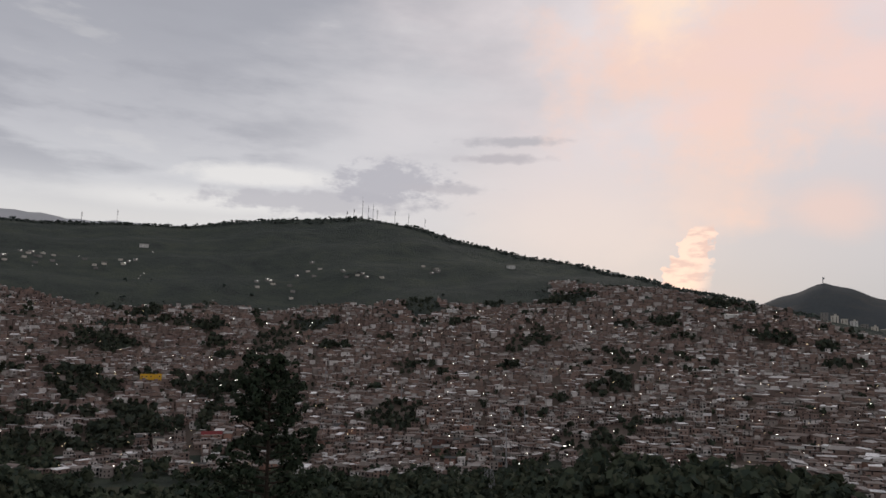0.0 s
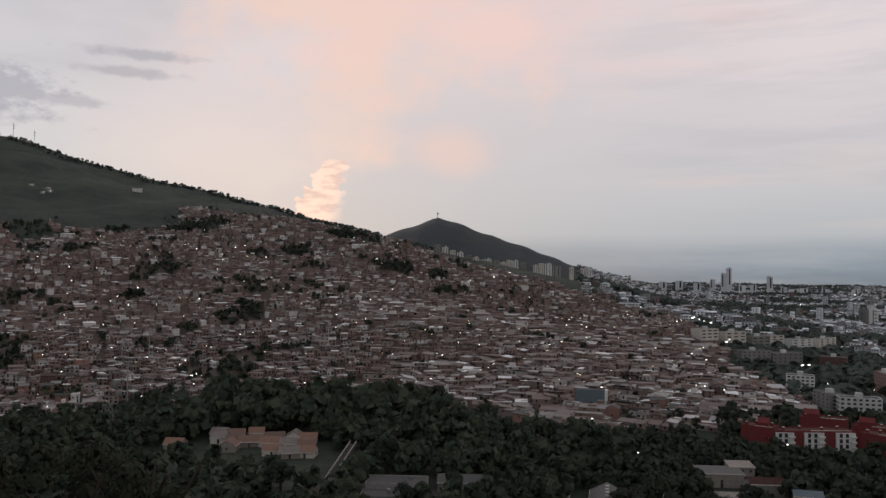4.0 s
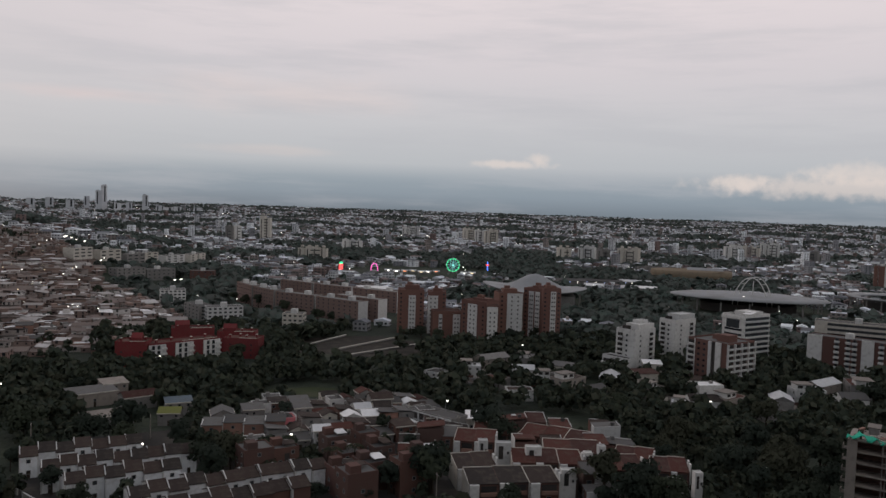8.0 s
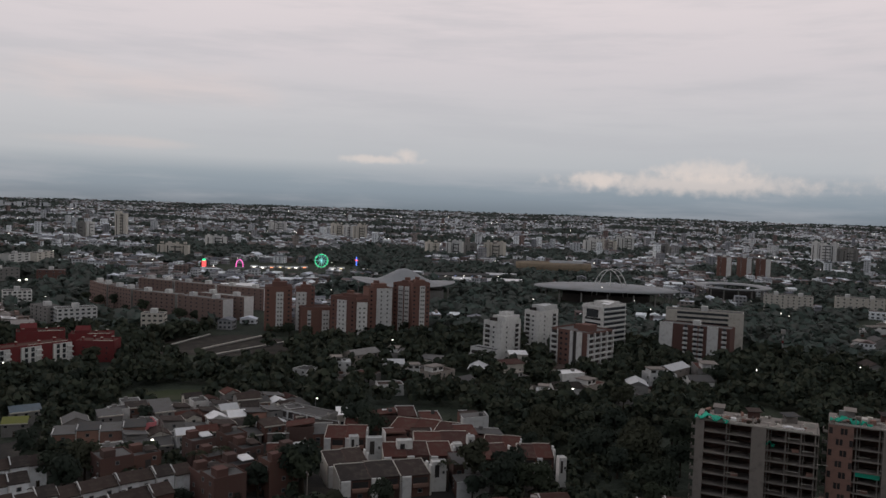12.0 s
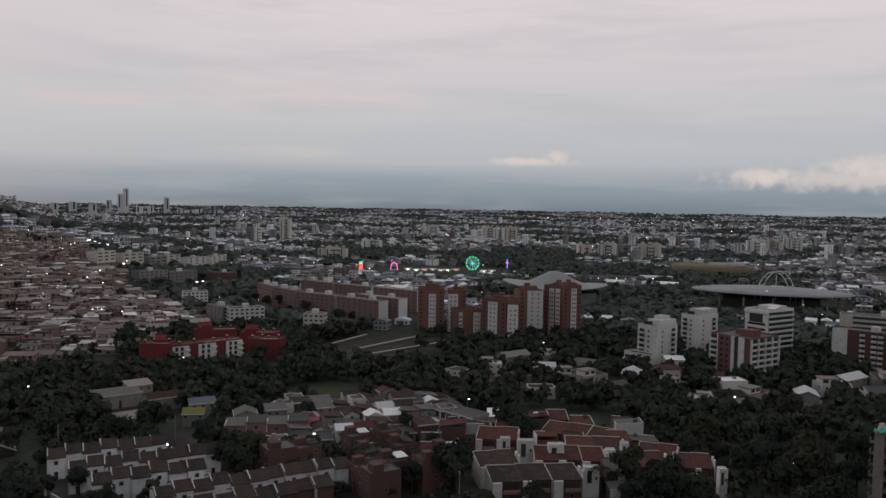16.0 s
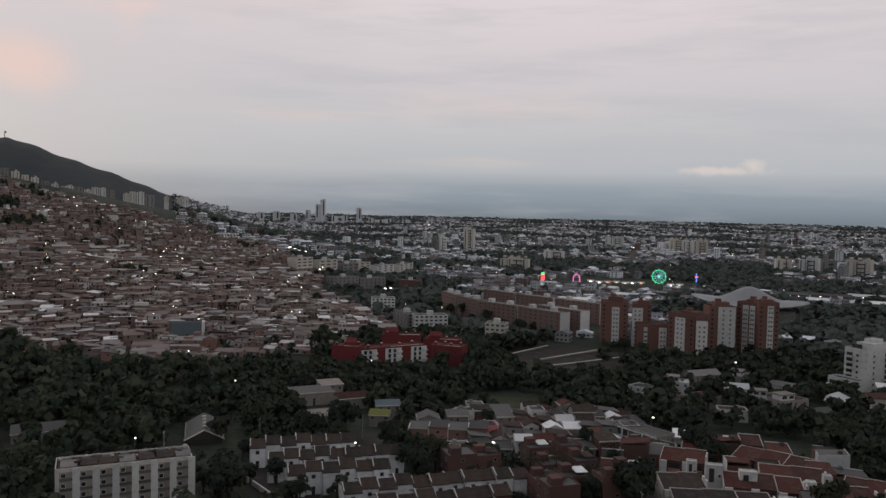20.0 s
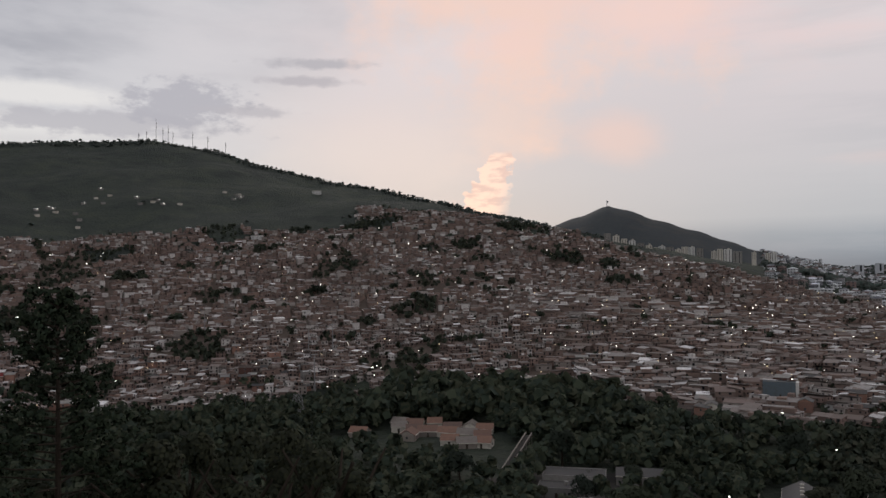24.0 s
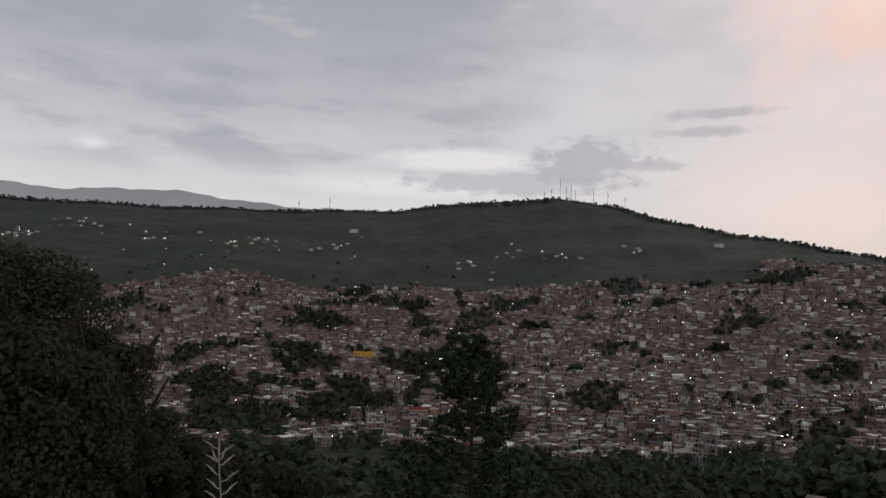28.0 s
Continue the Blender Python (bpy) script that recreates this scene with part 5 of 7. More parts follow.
house_row((225, 171), (239, 146), 4, 8, 6.4, M_BRICK, M_FIBRE, "brick terrace with white panels and grey roof", "brick terrace", "shed", rise=0.7)
house(249, 243, 18, 10, 5.5, radians(-30), M_CONC, M_FIBRE, "shed", "low grimy workshop with sheet roof", 1, clear=10)
house(262, 244, 10, 8, 6.5, radians(-30), M_CONC, M_CONC, "shed", "pale upper storey of a workshop", 2)
house(231, 216, 15, 7, 3.6, radians(-32), M_GREY, M_CONC, "shed", "low shed with long pale roof", 1, clear=9)
house(254, 224, 13, 8, 5, radians(-30), M_GREY, M_RTILE, "gable", "low house with dull red roof", 1, clear=8)
for i in range(140):
    u, v = i % 14, i // 14
    x, y = 212 + u * 7.4 * 0.67 + v * 8.2 * 0.74 + rnd.uniform(-0.8, 0.8), 166 - u * 7.4 * 0.74 + v * 8.2 * 0.67 + rnd.uniform(-0.8, 0.8)
    a, r = math.degrees(math.atan2(x, y)), math.hypot(x, y)
    if 56.5 < a < 69.5 and 262 < r < 332 and free(x, y, 0.6):
        wl, rf, kd, lb = KINDS[rnd.randrange(8)]
        house(x, y, rnd.uniform(6.0, 7.6), rnd.uniform(6, 7.6), rnd.choice((3.0, 3.4, 4.5, 5.6, 6.2)), radians(rnd.choice((-48, 42)) + rnd.uniform(-6, 6)), wl, rf, kd, lb, 2, "mixed quarter houses", cols=(2, 1))
# long low building with white columns
school = slab_block((280, 117), (272, 95), 9, 6.5, 2, M_GREY, "long low building with white columns and grey roof", (0, 0), tanks=0, name="school")
for i in range(8):
    part("white_column", simple_mesh("box", (0.5, 0.5, 6.5), M_WHITE), school, ((i / 7 - 0.5) * 22, -5.1, 0))
for s in (0.3, 3.3, 6.2):
    part("white_beam", simple_mesh("box", (23, 0.3, 0.4), M_WHITE), school, (0, -5.0, s))
# dark sheets behind the columns paint the shade of open galleries
for s in (0.5, 3.5):
    part("dark_gallery", simple_mesh("box", (22, 0.2, 2.5), M_DARK), school, (0, -4.55, s))
house(286, 88, 12, 9, 5.5, radians(-70), M_CREAM, M_ZINC, "shed", "low cream house with long pale roof", 1)
house(288, 132, 9, 8, 7.5, radians(-50), M_GREY, M_TILE, "gable", "dark roofed pavilion with open upper floor", 2)
# red-roofed quarter: brick houses under single-pitch roofs between white party walls
def roof_house(x, y, w, d, h, rot, roof, front):
    e = empty("roof_house", x, y, 0.0, rot, ROOF_LABEL[roof.name], "house", "red roofed quarter")
    take(x, y, max(w, d) * 0.55)
    part("wall", simple_mesh("box", (w, d, h + 0.5), M_BRICK_D), e)
    rise = rnd.choice((0.7, 1.0, 1.3))
    part("roof", simple_mesh("shed", (w - 0.1, d + 0.5, rise), roof), e, (0, 0, h + 0.52))
    if rnd.random() < 0.6:
        mb = MB()
        mb.box(0, 0, 0, 0.2, d + 0.5, h + 0.95 + rise / 2, tilt=rise / d)
        part("party_wall", mb.mesh("party_wall", M_WHITE), e, (w / 2 + 0.02, 0, 0))
    part("ridge_beam", simple_mesh("box", (w, 0.16, 0.4), M_WHITE if rnd.random() < 0.65 else M_BRICK_D), e, (0, d / 2 + 0.2, h + 0.6 + rise))
    if front:
        part("front_wall", simple_mesh("box", (w * 0.5, 0.3, h + 0.9), M_WHITE), e, (w * 0.22, -d / 2 - 0.2, 0))
    for k, s in ((-0.25, 0.4), (-0.25, 0.62)):
        part("window", window_mesh(1.5, 1.3, M_GREY), e, (k * w, -d / 2, s * h))
    if rnd.random() < 0.25:
        part("roof_tank", simple_mesh("box", (1.3, 1.3, 1.2), M_WHITE if rnd.random() < 0.2 else M_FIBRE), e, (0.2 * w, 0.25 * d, h + 0.6 + rise * 0.7))
    if rnd.random() < 0.12:
        part("roof_light", simple_mesh("box", (1.2, 1.8, 0.5), M_ZINC), e, (-0.2 * w, 0.05 * d, h + 0.6 + rise * 0.5))


def red_row(p, q, n, h, roof, label, dep=9.5, rise=1.5, tall_end=True):
    """Terrace under monopitch roofs: pale parapets on the high side, white piers and brick balconies on the front."""
    x0, y0, w, rot = along(p, q, dep)
    u = w / n
    for i in range(n):
        o = (0.0, 0.9, 0.3)[i % 3]
        k = (i + 0.5) * u - w / 2
        x, y = x0 + k * math.cos(rot) - o * math.sin(rot), y0 + k * math.sin(rot) + o * math.cos(rot)
        e = empty("terrace_house", x, y, 0.0, rot, label, "house", "red roofed terraces")
        take(x, y, max(u, dep) * 0.52)
        part("wall", simple_mesh("box", (u, dep, h + 0.3), M_BRICK_D), e, (0, 0, -0.3))
        part("roof", simple_mesh("shed", (u - 0.1, dep + 0.6, rise), roof), e, (0, -0.1, h + 0.02))
        part("back_parapet", simple_mesh("box", (u + 0.1, 0.22, h + rise + 0.42), M_CREAM), e, (0, dep / 2 + 0.28, 0), label="pale parapet wall on the roof's high side")
        for sgn in ((-1, 1) if i == n - 1 else (-1,)):
            mb = MB()
            mb.box(0, 0, 0, 0.2, dep + 0.5, h + 0.34 + rise / 2, tilt=rise / dep)
            part("party_wall", mb.mesh("party_wall", M_CREAM if (i + sgn) % 2 else M_BRICK_D), e, (sgn * u / 2, 0.0, 0))
        part("pier", simple_mesh("box", (u * 0.30, 1.2, h + 0.15), M_WHITE), e, (-u * 0.32, -dep / 2 - 0.55, 0))
        # dark panel above the balcony takes the place of a recess's shade
        part("loggia", simple_mesh("box", (u * 0.5, 0.2, 1.7), M_DARK), e, (u * 0.16, -dep / 2 - 0.06, h - 2.3))
        part("balcony", simple_mesh("box", (u * 0.54, 1.0, 0.95), M_BRICK), e, (u * 0.16, -dep / 2 - 0.5, h - 3.3))
        part("window", window_mesh(1.4, 1.2, M_GREY), e, (u * 0.16, -dep / 2 - 0.02, h - 5.2))
    if tall_end:
        for m in (0.0, 2.6):
            part("end_wall", simple_mesh("box", (0.5, 1.9, h + rise + 0.9), M_WHITE), e, (u / 2 + 0.4, -dep * 0.36 + m * 1.3, 0))


BROWN_T, RED_T = "brick terrace house with dark roof and white piers", "brick terrace house with red roof and white parapet"
red_row((210.5, 68), (223.6, 44.5), 3, 6.4, M_TILE, BROWN_T)
red_row((221.8, 75.5), (228.5, 64.9), 2, 6.4, M_TILE, BROWN_T)
red_row((235.2, 62), (242.6, 41.2), 3, 6.4, M_RTILE, RED_T)
red_row((250.1, 55.5), (255.3, 37.9), 2, 6.4, M_RTILE, RED_T)
red_row((249.4, 86.4), (252.3, 73), 2, 6.2, M_RTILE, RED_T)
red_row((262.5, 84), (265.4, 72), 2, 5.6, M_RTILE, RED_T, tall_end=False)
red_row((270.8, 69.5), (268.9, 45.4), 3, 5.2, M_RTILE, RED_T, tall_end=False)
red_row((253.8, 33.8), (254, 21.8), 2, 6.4, M_RTILE, RED_T)
red_row((241, 33.5), (246, 22.5), 2, 6.4, M_RTILE, RED_T)
red_row((246.7, 20.7), (249, 9.9), 2, 6.4, M_RTILE, RED_T)
for x, y, w, h in ((242.5, 67.2, 5.0, 10.0), (243.3, 57.4, 5.0, 9.8), (229, 43.3, 4.4, 8.8), (246.9, 40.7, 2.6, 9.2), (256.1, 37.9, 2.4, 9.2), (246.6, 75.2, 3.0, 8.6), (236, 13, 4.2, 8.4), (243.2, 7.4, 2.4, 9.0)):
    e = empty("stair_tower", x, y, 0.0, radians(-66), "tall white rendered wall block rising over red roofs", "wall block", "white wall blocks")
    take(x, y, w * 0.6)
    part("shaft", shell_mesh(w, 2.6, h, M_WHITE, 0.3), e)
    part("dark_slot", simple_mesh("box", (w * 0.3, 0.2, h * 0.42), M_DARK), e, (-w * 0.15, -1.32, h * 0.5))
    part("slit_window", window_mesh(0.7, 0.9, M_GREY), e, (w * 0.3, -1.3, h - 3.4))


ROOF_LABEL = {"red_roof_tile": "brick house with dark red roof between white party walls", "brown_roof_tile": "brick house with brown roof between white party walls", "fibre_cement": "brick house with grey sheet roof between white party walls"}
for i in range(16):
    for j in range(12):
        x = 198 + i * 8.0 * 0.375 + j * 10.2 * 0.927 + rnd.uniform(-1.0, 1.0)
        y = 108 - i * 8.0 * 0.927 + j * 10.2 * 0.375 + rnd.uniform(-1.0, 1.0)
        if rnd.random() < 0.3:
            continue
        a, r = math.degrees(math.atan2(x, y)), math.hypot(x, y)
        if 67.5 < a < 83.2 and 226 < r < 306 and free(x, y, 2.6) and not (71 > a and r < 245):
            roof_house(x, y, 7.3, 9.2, rnd.choice((4.2, 5.0, 6.0, 6.6, 7.4)), radians(-68 + rnd.choice((0, 0, 0, 180, 90, 270))), rnd.choice((M_RTILE, M_RTILE, M_RTILE, M_TILE, M_TILE, M_FIBRE)) if r > 240 else M_FIBRE, rnd.random() < (0.25 if r > 244 else 0.8))
for p, q, n in (((213.5, -14), (215.8, -104), 12), ((194, 33), (209, 2), 4)):
    house_row(p, q, n, 9, 5.9, M_BRICK_D, M_RTILE, "brick terraced house with red tiled roof", "foreground terrace", rise=1.5)
# villas with pale roofs in the park
for i, (x, y, w, d, h, rf) in enumerate(((379, 124, 11, 9, 5.2, M_ZINC), (404, 120, 18, 9, 5.5, M_GREY), (420, 106, 15, 9, 4.6, M_FIBRE), (390, 99, 11, 8, 4.2, M_ZINC), (371, 72, 15, 9, 6, M_TILE), (396, 56, 13, 9, 3.8, M_ZINC), (380, 84, 12, 9, 4, M_TILE),
                                         (362, 58, 10, 8, 4.2, M_FIBRE), (354, 20, 9, 7, 4.2, M_ZINC), (366, 10, 15, 9, 4, M_TILE), (372, 0, 14, 10, 5, M_RTILE), (380, -22, 13, 9, 5, M_ZINC), (402, -34, 14, 10, 6, M_ZINC), (420, -42, 20, 9, 6, M_ZINC),
                                         (430, -60, 18, 12, 6, M_RTILE), (398, -52, 12, 10, 5, M_FIBRE), (375, 34, 10, 9, 5, M_FIBRE), (471, -153, 14, 10, 5, M_TILE), (640, -215, 34, 9, 4, M_ZINC), (690, -236, 40, 9, 4, M_ZINC),
                                         (490, -194, 11, 9, 6, M_CREAM), (467, -218, 12, 9, 6, M_TILE), (560, -175, 22, 9, 4, M_ZINC), (575, -190, 14, 9, 5, M_FIBRE))):
    e = house(x, y, w, d, h, radians(-70 + 37 * (i % 3)), (M_WHITE, M_CONC, M_GREY)[i % 3], rf, "gable" if i % 2 else "flat", "low villa with a pale roof among dark trees", 2 if h > 5 else 1, "park villas", "villa", clear=6.0)
    if i % 2 == 0:
        up = part("upper_storey", simple_mesh("box", (w * 0.5, d * 0.6, 2.4), M_WHITE), e, (-w * 0.18, 0, h + 0.13))
        part("flat_roof", simple_mesh("box", (w * 0.58, d * 0.72, 0.3), M_CONC), up, (0, 0, 2.42))
        for u in (-0.13, 0.13):
            part("dark_window", simple_mesh("box", (w * 0.16, 0.12, 1.3), M_DARK), up, (u * w, -d * 0.3 - 0.04, 0.7))
    part("terrace", simple_mesh("box", (w * 1.25, d * 0.5, 0.5), M_CONC), e, (w * 0.2, -d * 0.6, 0.0))
    part("garden_wall", simple_mesh("box", (w * 0.9, 0.3, 1.8), M_CREAM if i % 3 else M_BRICK_D), e, (-w * 0.3, -d * 0.95, 0.0))
for i, (x, y) in enumerate(((272, -133), (277, -124), (284, -131), (300, -142), (310, -137), (268, -142), (290, -150), (262, -128))):
    house(x, y, rnd.uniform(8, 11), rnd.uniform(7, 9), rnd.choice((3.0, 4.0, 5.0)), radians(-25 + rnd.choice((0, 90, 20))), M_CREAM if i % 2 else M_CONC, M_OTILE, "gable", "pale house with orange tiled roof", 2, "orange roofed houses", "villa", clear=5.0, cols=(2, 1))
# tiled houses and halls below the settlement, gable ends towards the valley
for i in range(24):
    u, v = i % 8, i // 8
    x, y = 57 + u * 7.6 + v * 4.5 + rnd.uniform(-2.2, 2.2), 417 - u * 6.6 + (v - 1) * 15 + rnd.uniform(-3, 3)
    if rnd.random() < 0.38:
        continue
    house(x, y, rnd.uniform(7.5, 10.5), rnd.uniform(7.0, 8.5), rnd.uniform(2.2, 3.0), radians(-24 + rnd.choice((0, 0, 0, 90)) + rnd.uniform(-12, 12)), M_CREAM if i % 3 else M_CONC, (M_OTILE, M_OTILE, M_CONC, M_OTILE)[i % 4], "gable", "low house with weathered tiled roof and pale gable", 1, "tiled houses", clear=24.0 if v < 2 else 12.0, rise=2.3, cols=(1, 1))
house(112, 275, 14, 10, 3.4, radians(-28), M_GREY, M_FIBRE, "flat", "low grey hall with flat roof", 1, clear=10.0)
house(125, 289, 24, 13, 3.6, radians(-28), M_GREY, M_FIBRE, "flat", "long flat-roofed grey hall among trees", 1, clear=14.0, rise=1.6)
house(149, 281, 18, 13, 3.6, radians(-28), M_GREY, M_FIBRE, "gable", "grey sheet-roofed hall with a low pitch", 1, clear=14.0, rise=1.8)
house(112, 252, 12, 8, 3.6, radians(-28), M_WHITE, M_FIBRE, "flat", "small white-edged flat-roofed hall", 1)
hall = house(188, 238, 24, 12.5, 2.0, radians(52), M_DARK, M_FIBRE, "gable", "dark gabled hall with white edge boards", 1, rise=3.2, clear=15.0, cols=(0, 0))
for s in (-1, 1):
    mb = MB()
    mb.tube((0, s * 6.9, 0), (0, 0, 3.45), 0.28, 0.28, 4)
    part("edge_board", mb.mesh("edge_board", M_WHITE), hall, (-12.5, 0, 2.0))
for i in range(4):
    part("ridge_vent", simple_mesh("box", (1.2, 1.4, 0.5), M_CREAM), hall, (-8 + i * 4.5, 0, 5.5))
wall_e = house(306, 404, 19, 6, 9, radians(-40), M_BLUEW, M_FIBRE, "flat", "blue-grey flat-fronted hall with a white end", 1, clear=8, cols=(0, 0))
part("white_end", simple_mesh("box", (1.6, 6.3, 9.6), M_WHITE), wall_e, (9.2, 0, 0))


def ramp_walk(p, q, z0, z1):
    """Covered ramp with two pale rails."""
    dx, dy = q[0] - p[0], q[1] - p[1]
    ln, rot = math.hypot(dx, dy), math.atan2(dy, dx)
    e = empty("ramp", (p[0] + q[0]) / 2, (p[1] + q[1]) / 2, 0.0, rot, "long pale ramp with two rails through trees", "ramp")
    for s in (-1.4, 1.4):
        mb = MB()
        mb.tube((-ln / 2, s, z0 + 1.0), (ln / 2, s, z1 + 1.0), 0.3, 0.3, 5)
        part("rail", mb.mesh("rail", M_CONC), e)
    mb = MB()
    mb.add([(-ln / 2, -1.3, z0), (ln / 2, -1.3, z1), (ln / 2, 1.3, z1), (-ln / 2, 1.3, z0), (-ln / 2, -1.3, z0 - 0.3), (ln / 2, -1.3, z1 - 0.3), (ln / 2, 1.3, z1 - 0.3), (-ln / 2, 1.3, z0 - 0.3)],
           [(0, 1, 2, 3), (4, 5, 1, 0), (7, 3, 2, 6), (4, 0, 3, 7), (5, 6, 2, 1)])
    part("deck", mb.mesh("deck", M_STREET), e)
    for i in range(9):
        f = i / 8
        for s in (-1.4, 1.4):
            part("post", simple_mesh("box", (0.18, 0.18, 9.4), M_CONC), e, ((f - 0.5) * ln, s, z0 + (z1 - z0) * f - 8.3))
    for f in (0.1, 0.4, 0.7, 0.95):
        take(p[0] + dx * f, p[1] + dy * f, 7)


ramp_walk((101, 302), (125, 340), 3.0, 8.0)


def ground_patch(name, label, cx, cy, ra, rb, rot, mat, seed):
    """A thin sheet of field or yard on the valley floor with a ragged edge."""
    rng = random.Random(seed)
    n, v = 28, [(0, 0, 0.12)]
    for i in range(n):
        t, k = 2 * math.pi * i / n, rng.uniform(0.85, 1.1)
        v.append((ra * k * math.cos(t), rb * k * math.sin(t), 0.05))
    ob = tagged(new(name, mesh_from(name, v, [(0, 1 + i, 1 + (i + 1) % n) for i in range(n)], [mat], smooth=True)), label, "field", kind="structure")
    ob.matrix_basis = pose(cx, cy, float(height(cx, cy)), 0, 0, rot)


ground_patch("street_ground", "worn grey yards and streets between the houses", 226, 118, 100, 66, -55, M_STREET, 6)
ground_patch("lower_yards", "worn grey yards between terraces", 240, 40, 34, 26, -80, M_STREET, 7)
ground_patch("hall_yard", "dark paved yard round the halls", 128, 280, 42, 22, -28, M_STREET, 8)
ground_patch("sports_field", "pale green grass field fenced by trees", 309, 177, 19, 9, -62, M_GRASS, 1)
take(309, 177, 16), take(297, 170, 9)
ground_patch("meadow", "open grass meadow beyond the unfinished building", 468, -205, 52, 40, -60, M_GRASS, 2)
for x, y, r in ((455, -200, 32), (480, -215, 30), (440, -215, 24), (452, -175, 14)):
    take(x, y, r)
ground_patch("valley_meadow", "dull grass field in the valley below the settlement", -165, 455, 50, 16, 8, M_MEADOW, 3)
take(-165, 455, 22), take(-190, 450, 20), take(-140, 460, 20), take(-160, 430, 20)
ground_patch("park_yard", "bare earth yard with paths before the brick estate", 425, 208, 48, 34, -65, M_YARD, 4)
for x, y, r in ((385, 188, 20), (378, 202, 14), (398, 172, 15), (455, 178, 18), (455, 215, 20), (425, 208, 26), (440, 190, 20), (410, 225, 18), (405, 200, 18)):
    take(x, y, r)
for p, q in (((398, 236), (452, 232)), ((402, 214), (462, 200)), ((392, 200), (448, 178))):
    x, y, w, rot = along(p, q, 1.0)
    e = empty("terrace_wall", x, y, 0.0, rot, "low pale terrace wall in the yard", "wall", "terrace walls")
    part("coping", simple_mesh("box", (w, 1.0, 0.25), M_CREAM), e, (0, 0, 0.9))
    part("wall", simple_mesh("box", (w, 0.7, 0.9), M_GREY), e)
# single trees between the houses, as (x, y, size)
YARD_TREES = ((191, 141, 1.3), (214, 172, .9), (216, 194, 1.4), (225, 136, .8), (209, 110, .7), (213, 80, 1.4), (270, 82, 1.1), (222, 24, 1.3), (198, 95, .7), (196, 109, .6), (168, 178, .8), (177, 204, 1.2),
              (205, 185, 1.0), (224, 205, 1.0), (207, 202, 1.2), (262, 160, .8), (250, 122, .7), (243, 100, .8), (236, 122, .7), (205, 130, .7), (262, 118, .8), (150, 190, 1.2), (140, 215, 1.1), (228, -20, 1.0), (242, -22, 1.2), (255, -10, 1.0), (262, 8, 1.0), (262, -30, 1.1), (270, -50, 1.0), (196, 42, .8), (204, 26, .9), (224, 32, 1.3), (225, 14, 1.2), (230, 22, 1.3), (217, 88, 1.3), (209, 92, 1.0), (203, 66, 1.1), (207, 54, 0.9), (275, -5, 1.2), (283, -18, 1.3), (290, -30, 1.2), (280, 10, 1.1), (296, -10, 1.2), (236, 22, 1.2), (118, 263, 1.0), (138, 266, 1.1), (104, 268, 1.0), (156, 268, 1.0), (201, 152, 1.2), (207, 146, 1.3), (231, 33, 1.5), (238.5, 21, 1.5), (213.5, 81, 1.5), (276, 83, 1.4), (270, 76, 1.2), (215, 172, 1.1), (209, 166, 1.2), (288, 16, 1.3), (121, 219, 1.4), (124, 238, 1.2), (146, 176, 1.3), (154, 182, 1.3), (160, 160, 0.8), (186, 226, 1.1), (204, 229, 1.3), (223, 199, 1.1), (177, 262, 1.3), (170, 252, 1.2), (264, -2, 1.4), (268, -18, 1.4), (283, -31, 1.4), (221, 87, 1.1), (232, 22, 1.3), (541, 382, 1.0), (533, 364, 0.9), (525, 347, 1.1), (515, 331, 0.9), (507, 313, 1.1), (503, 296, 0.8), (497, 279, 1.0), (490, 264, 0.9), (470, 200, 0.9), (466, 186, 0.8), (460, 172, 1.0), (456, 150, 0.8), (470, 128, 1.1), (486, 112, 1.0))


# ---- street furniture, palms and parked cars ----
def car_parts():
    """Meshes of a small saloon car, nose along +x."""
    body, cab, wheel = MB(), MB(), MB()
    v = []
    for y in (-0.85, 0.85):
        v += [(-2.1, y, 0.35), (2.1, y, 0.35), (2.15, y, 0.62), (1.95, y, 0.82), (0.95, y, 0.92), (-1.45, y, 0.95), (-2.1, y, 0.88)]
    body.add(v, [(0, 1, 2, 3, 4, 5, 6), (13, 12, 11, 10, 9, 8, 7)] + [(i, i + 7, (i + 1) % 7 + 7, (i + 1) % 7) for i in range(7)])
    c = []
    for y, k in ((-0.78, 1.0), (0.78, 1.0)):
        c += [(-1.4, y, 0.95), (0.9, y, 0.93), (0.3, y * 0.84, 1.42), (-0.95, y * 0.84, 1.44)]
    cab.add(c, [(0, 1, 2, 3), (7, 6, 5, 4), (0, 4, 5, 1), (1, 5, 6, 2), (2, 6, 7, 3), (3, 7, 4, 0)])
    wheel.tube((0, -0.11, 0), (0, 0.11, 0), 0.31, 0.31, 12)
    return body, cab.mesh("cabin", M_GLASS), wheel.mesh("wheel", M_DARK)


CAR_BODY, CAR_CAB, CAR_WHEEL = car_parts()
BODY = {m.name: CAR_BODY.mesh("body", m) for m in (M_WHITE, M_METAL, M_DARK, M_REDP)}


def car(x, y, rot, paint, label, lit=False):
    e = empty("parked_car", x, y, float(height(x, y)) + 0.14, rot, label, "car", "parked cars")
    part("body", BODY[paint.name], e)
    part("cabin", CAR_CAB, e)
    for sx in (-1.3, 1.35):
        for sy in (-0.8, 0.8):
            part("wheel", CAR_WHEEL, e, (sx, sy, 0.31))
    for sy in (-0.6, 0.6):
        part("headlight", simple_mesh("box", (0.12, 0.36, 0.2), M_LAMP if lit else M_GLASS), e, (2.12, sy, 0.6))


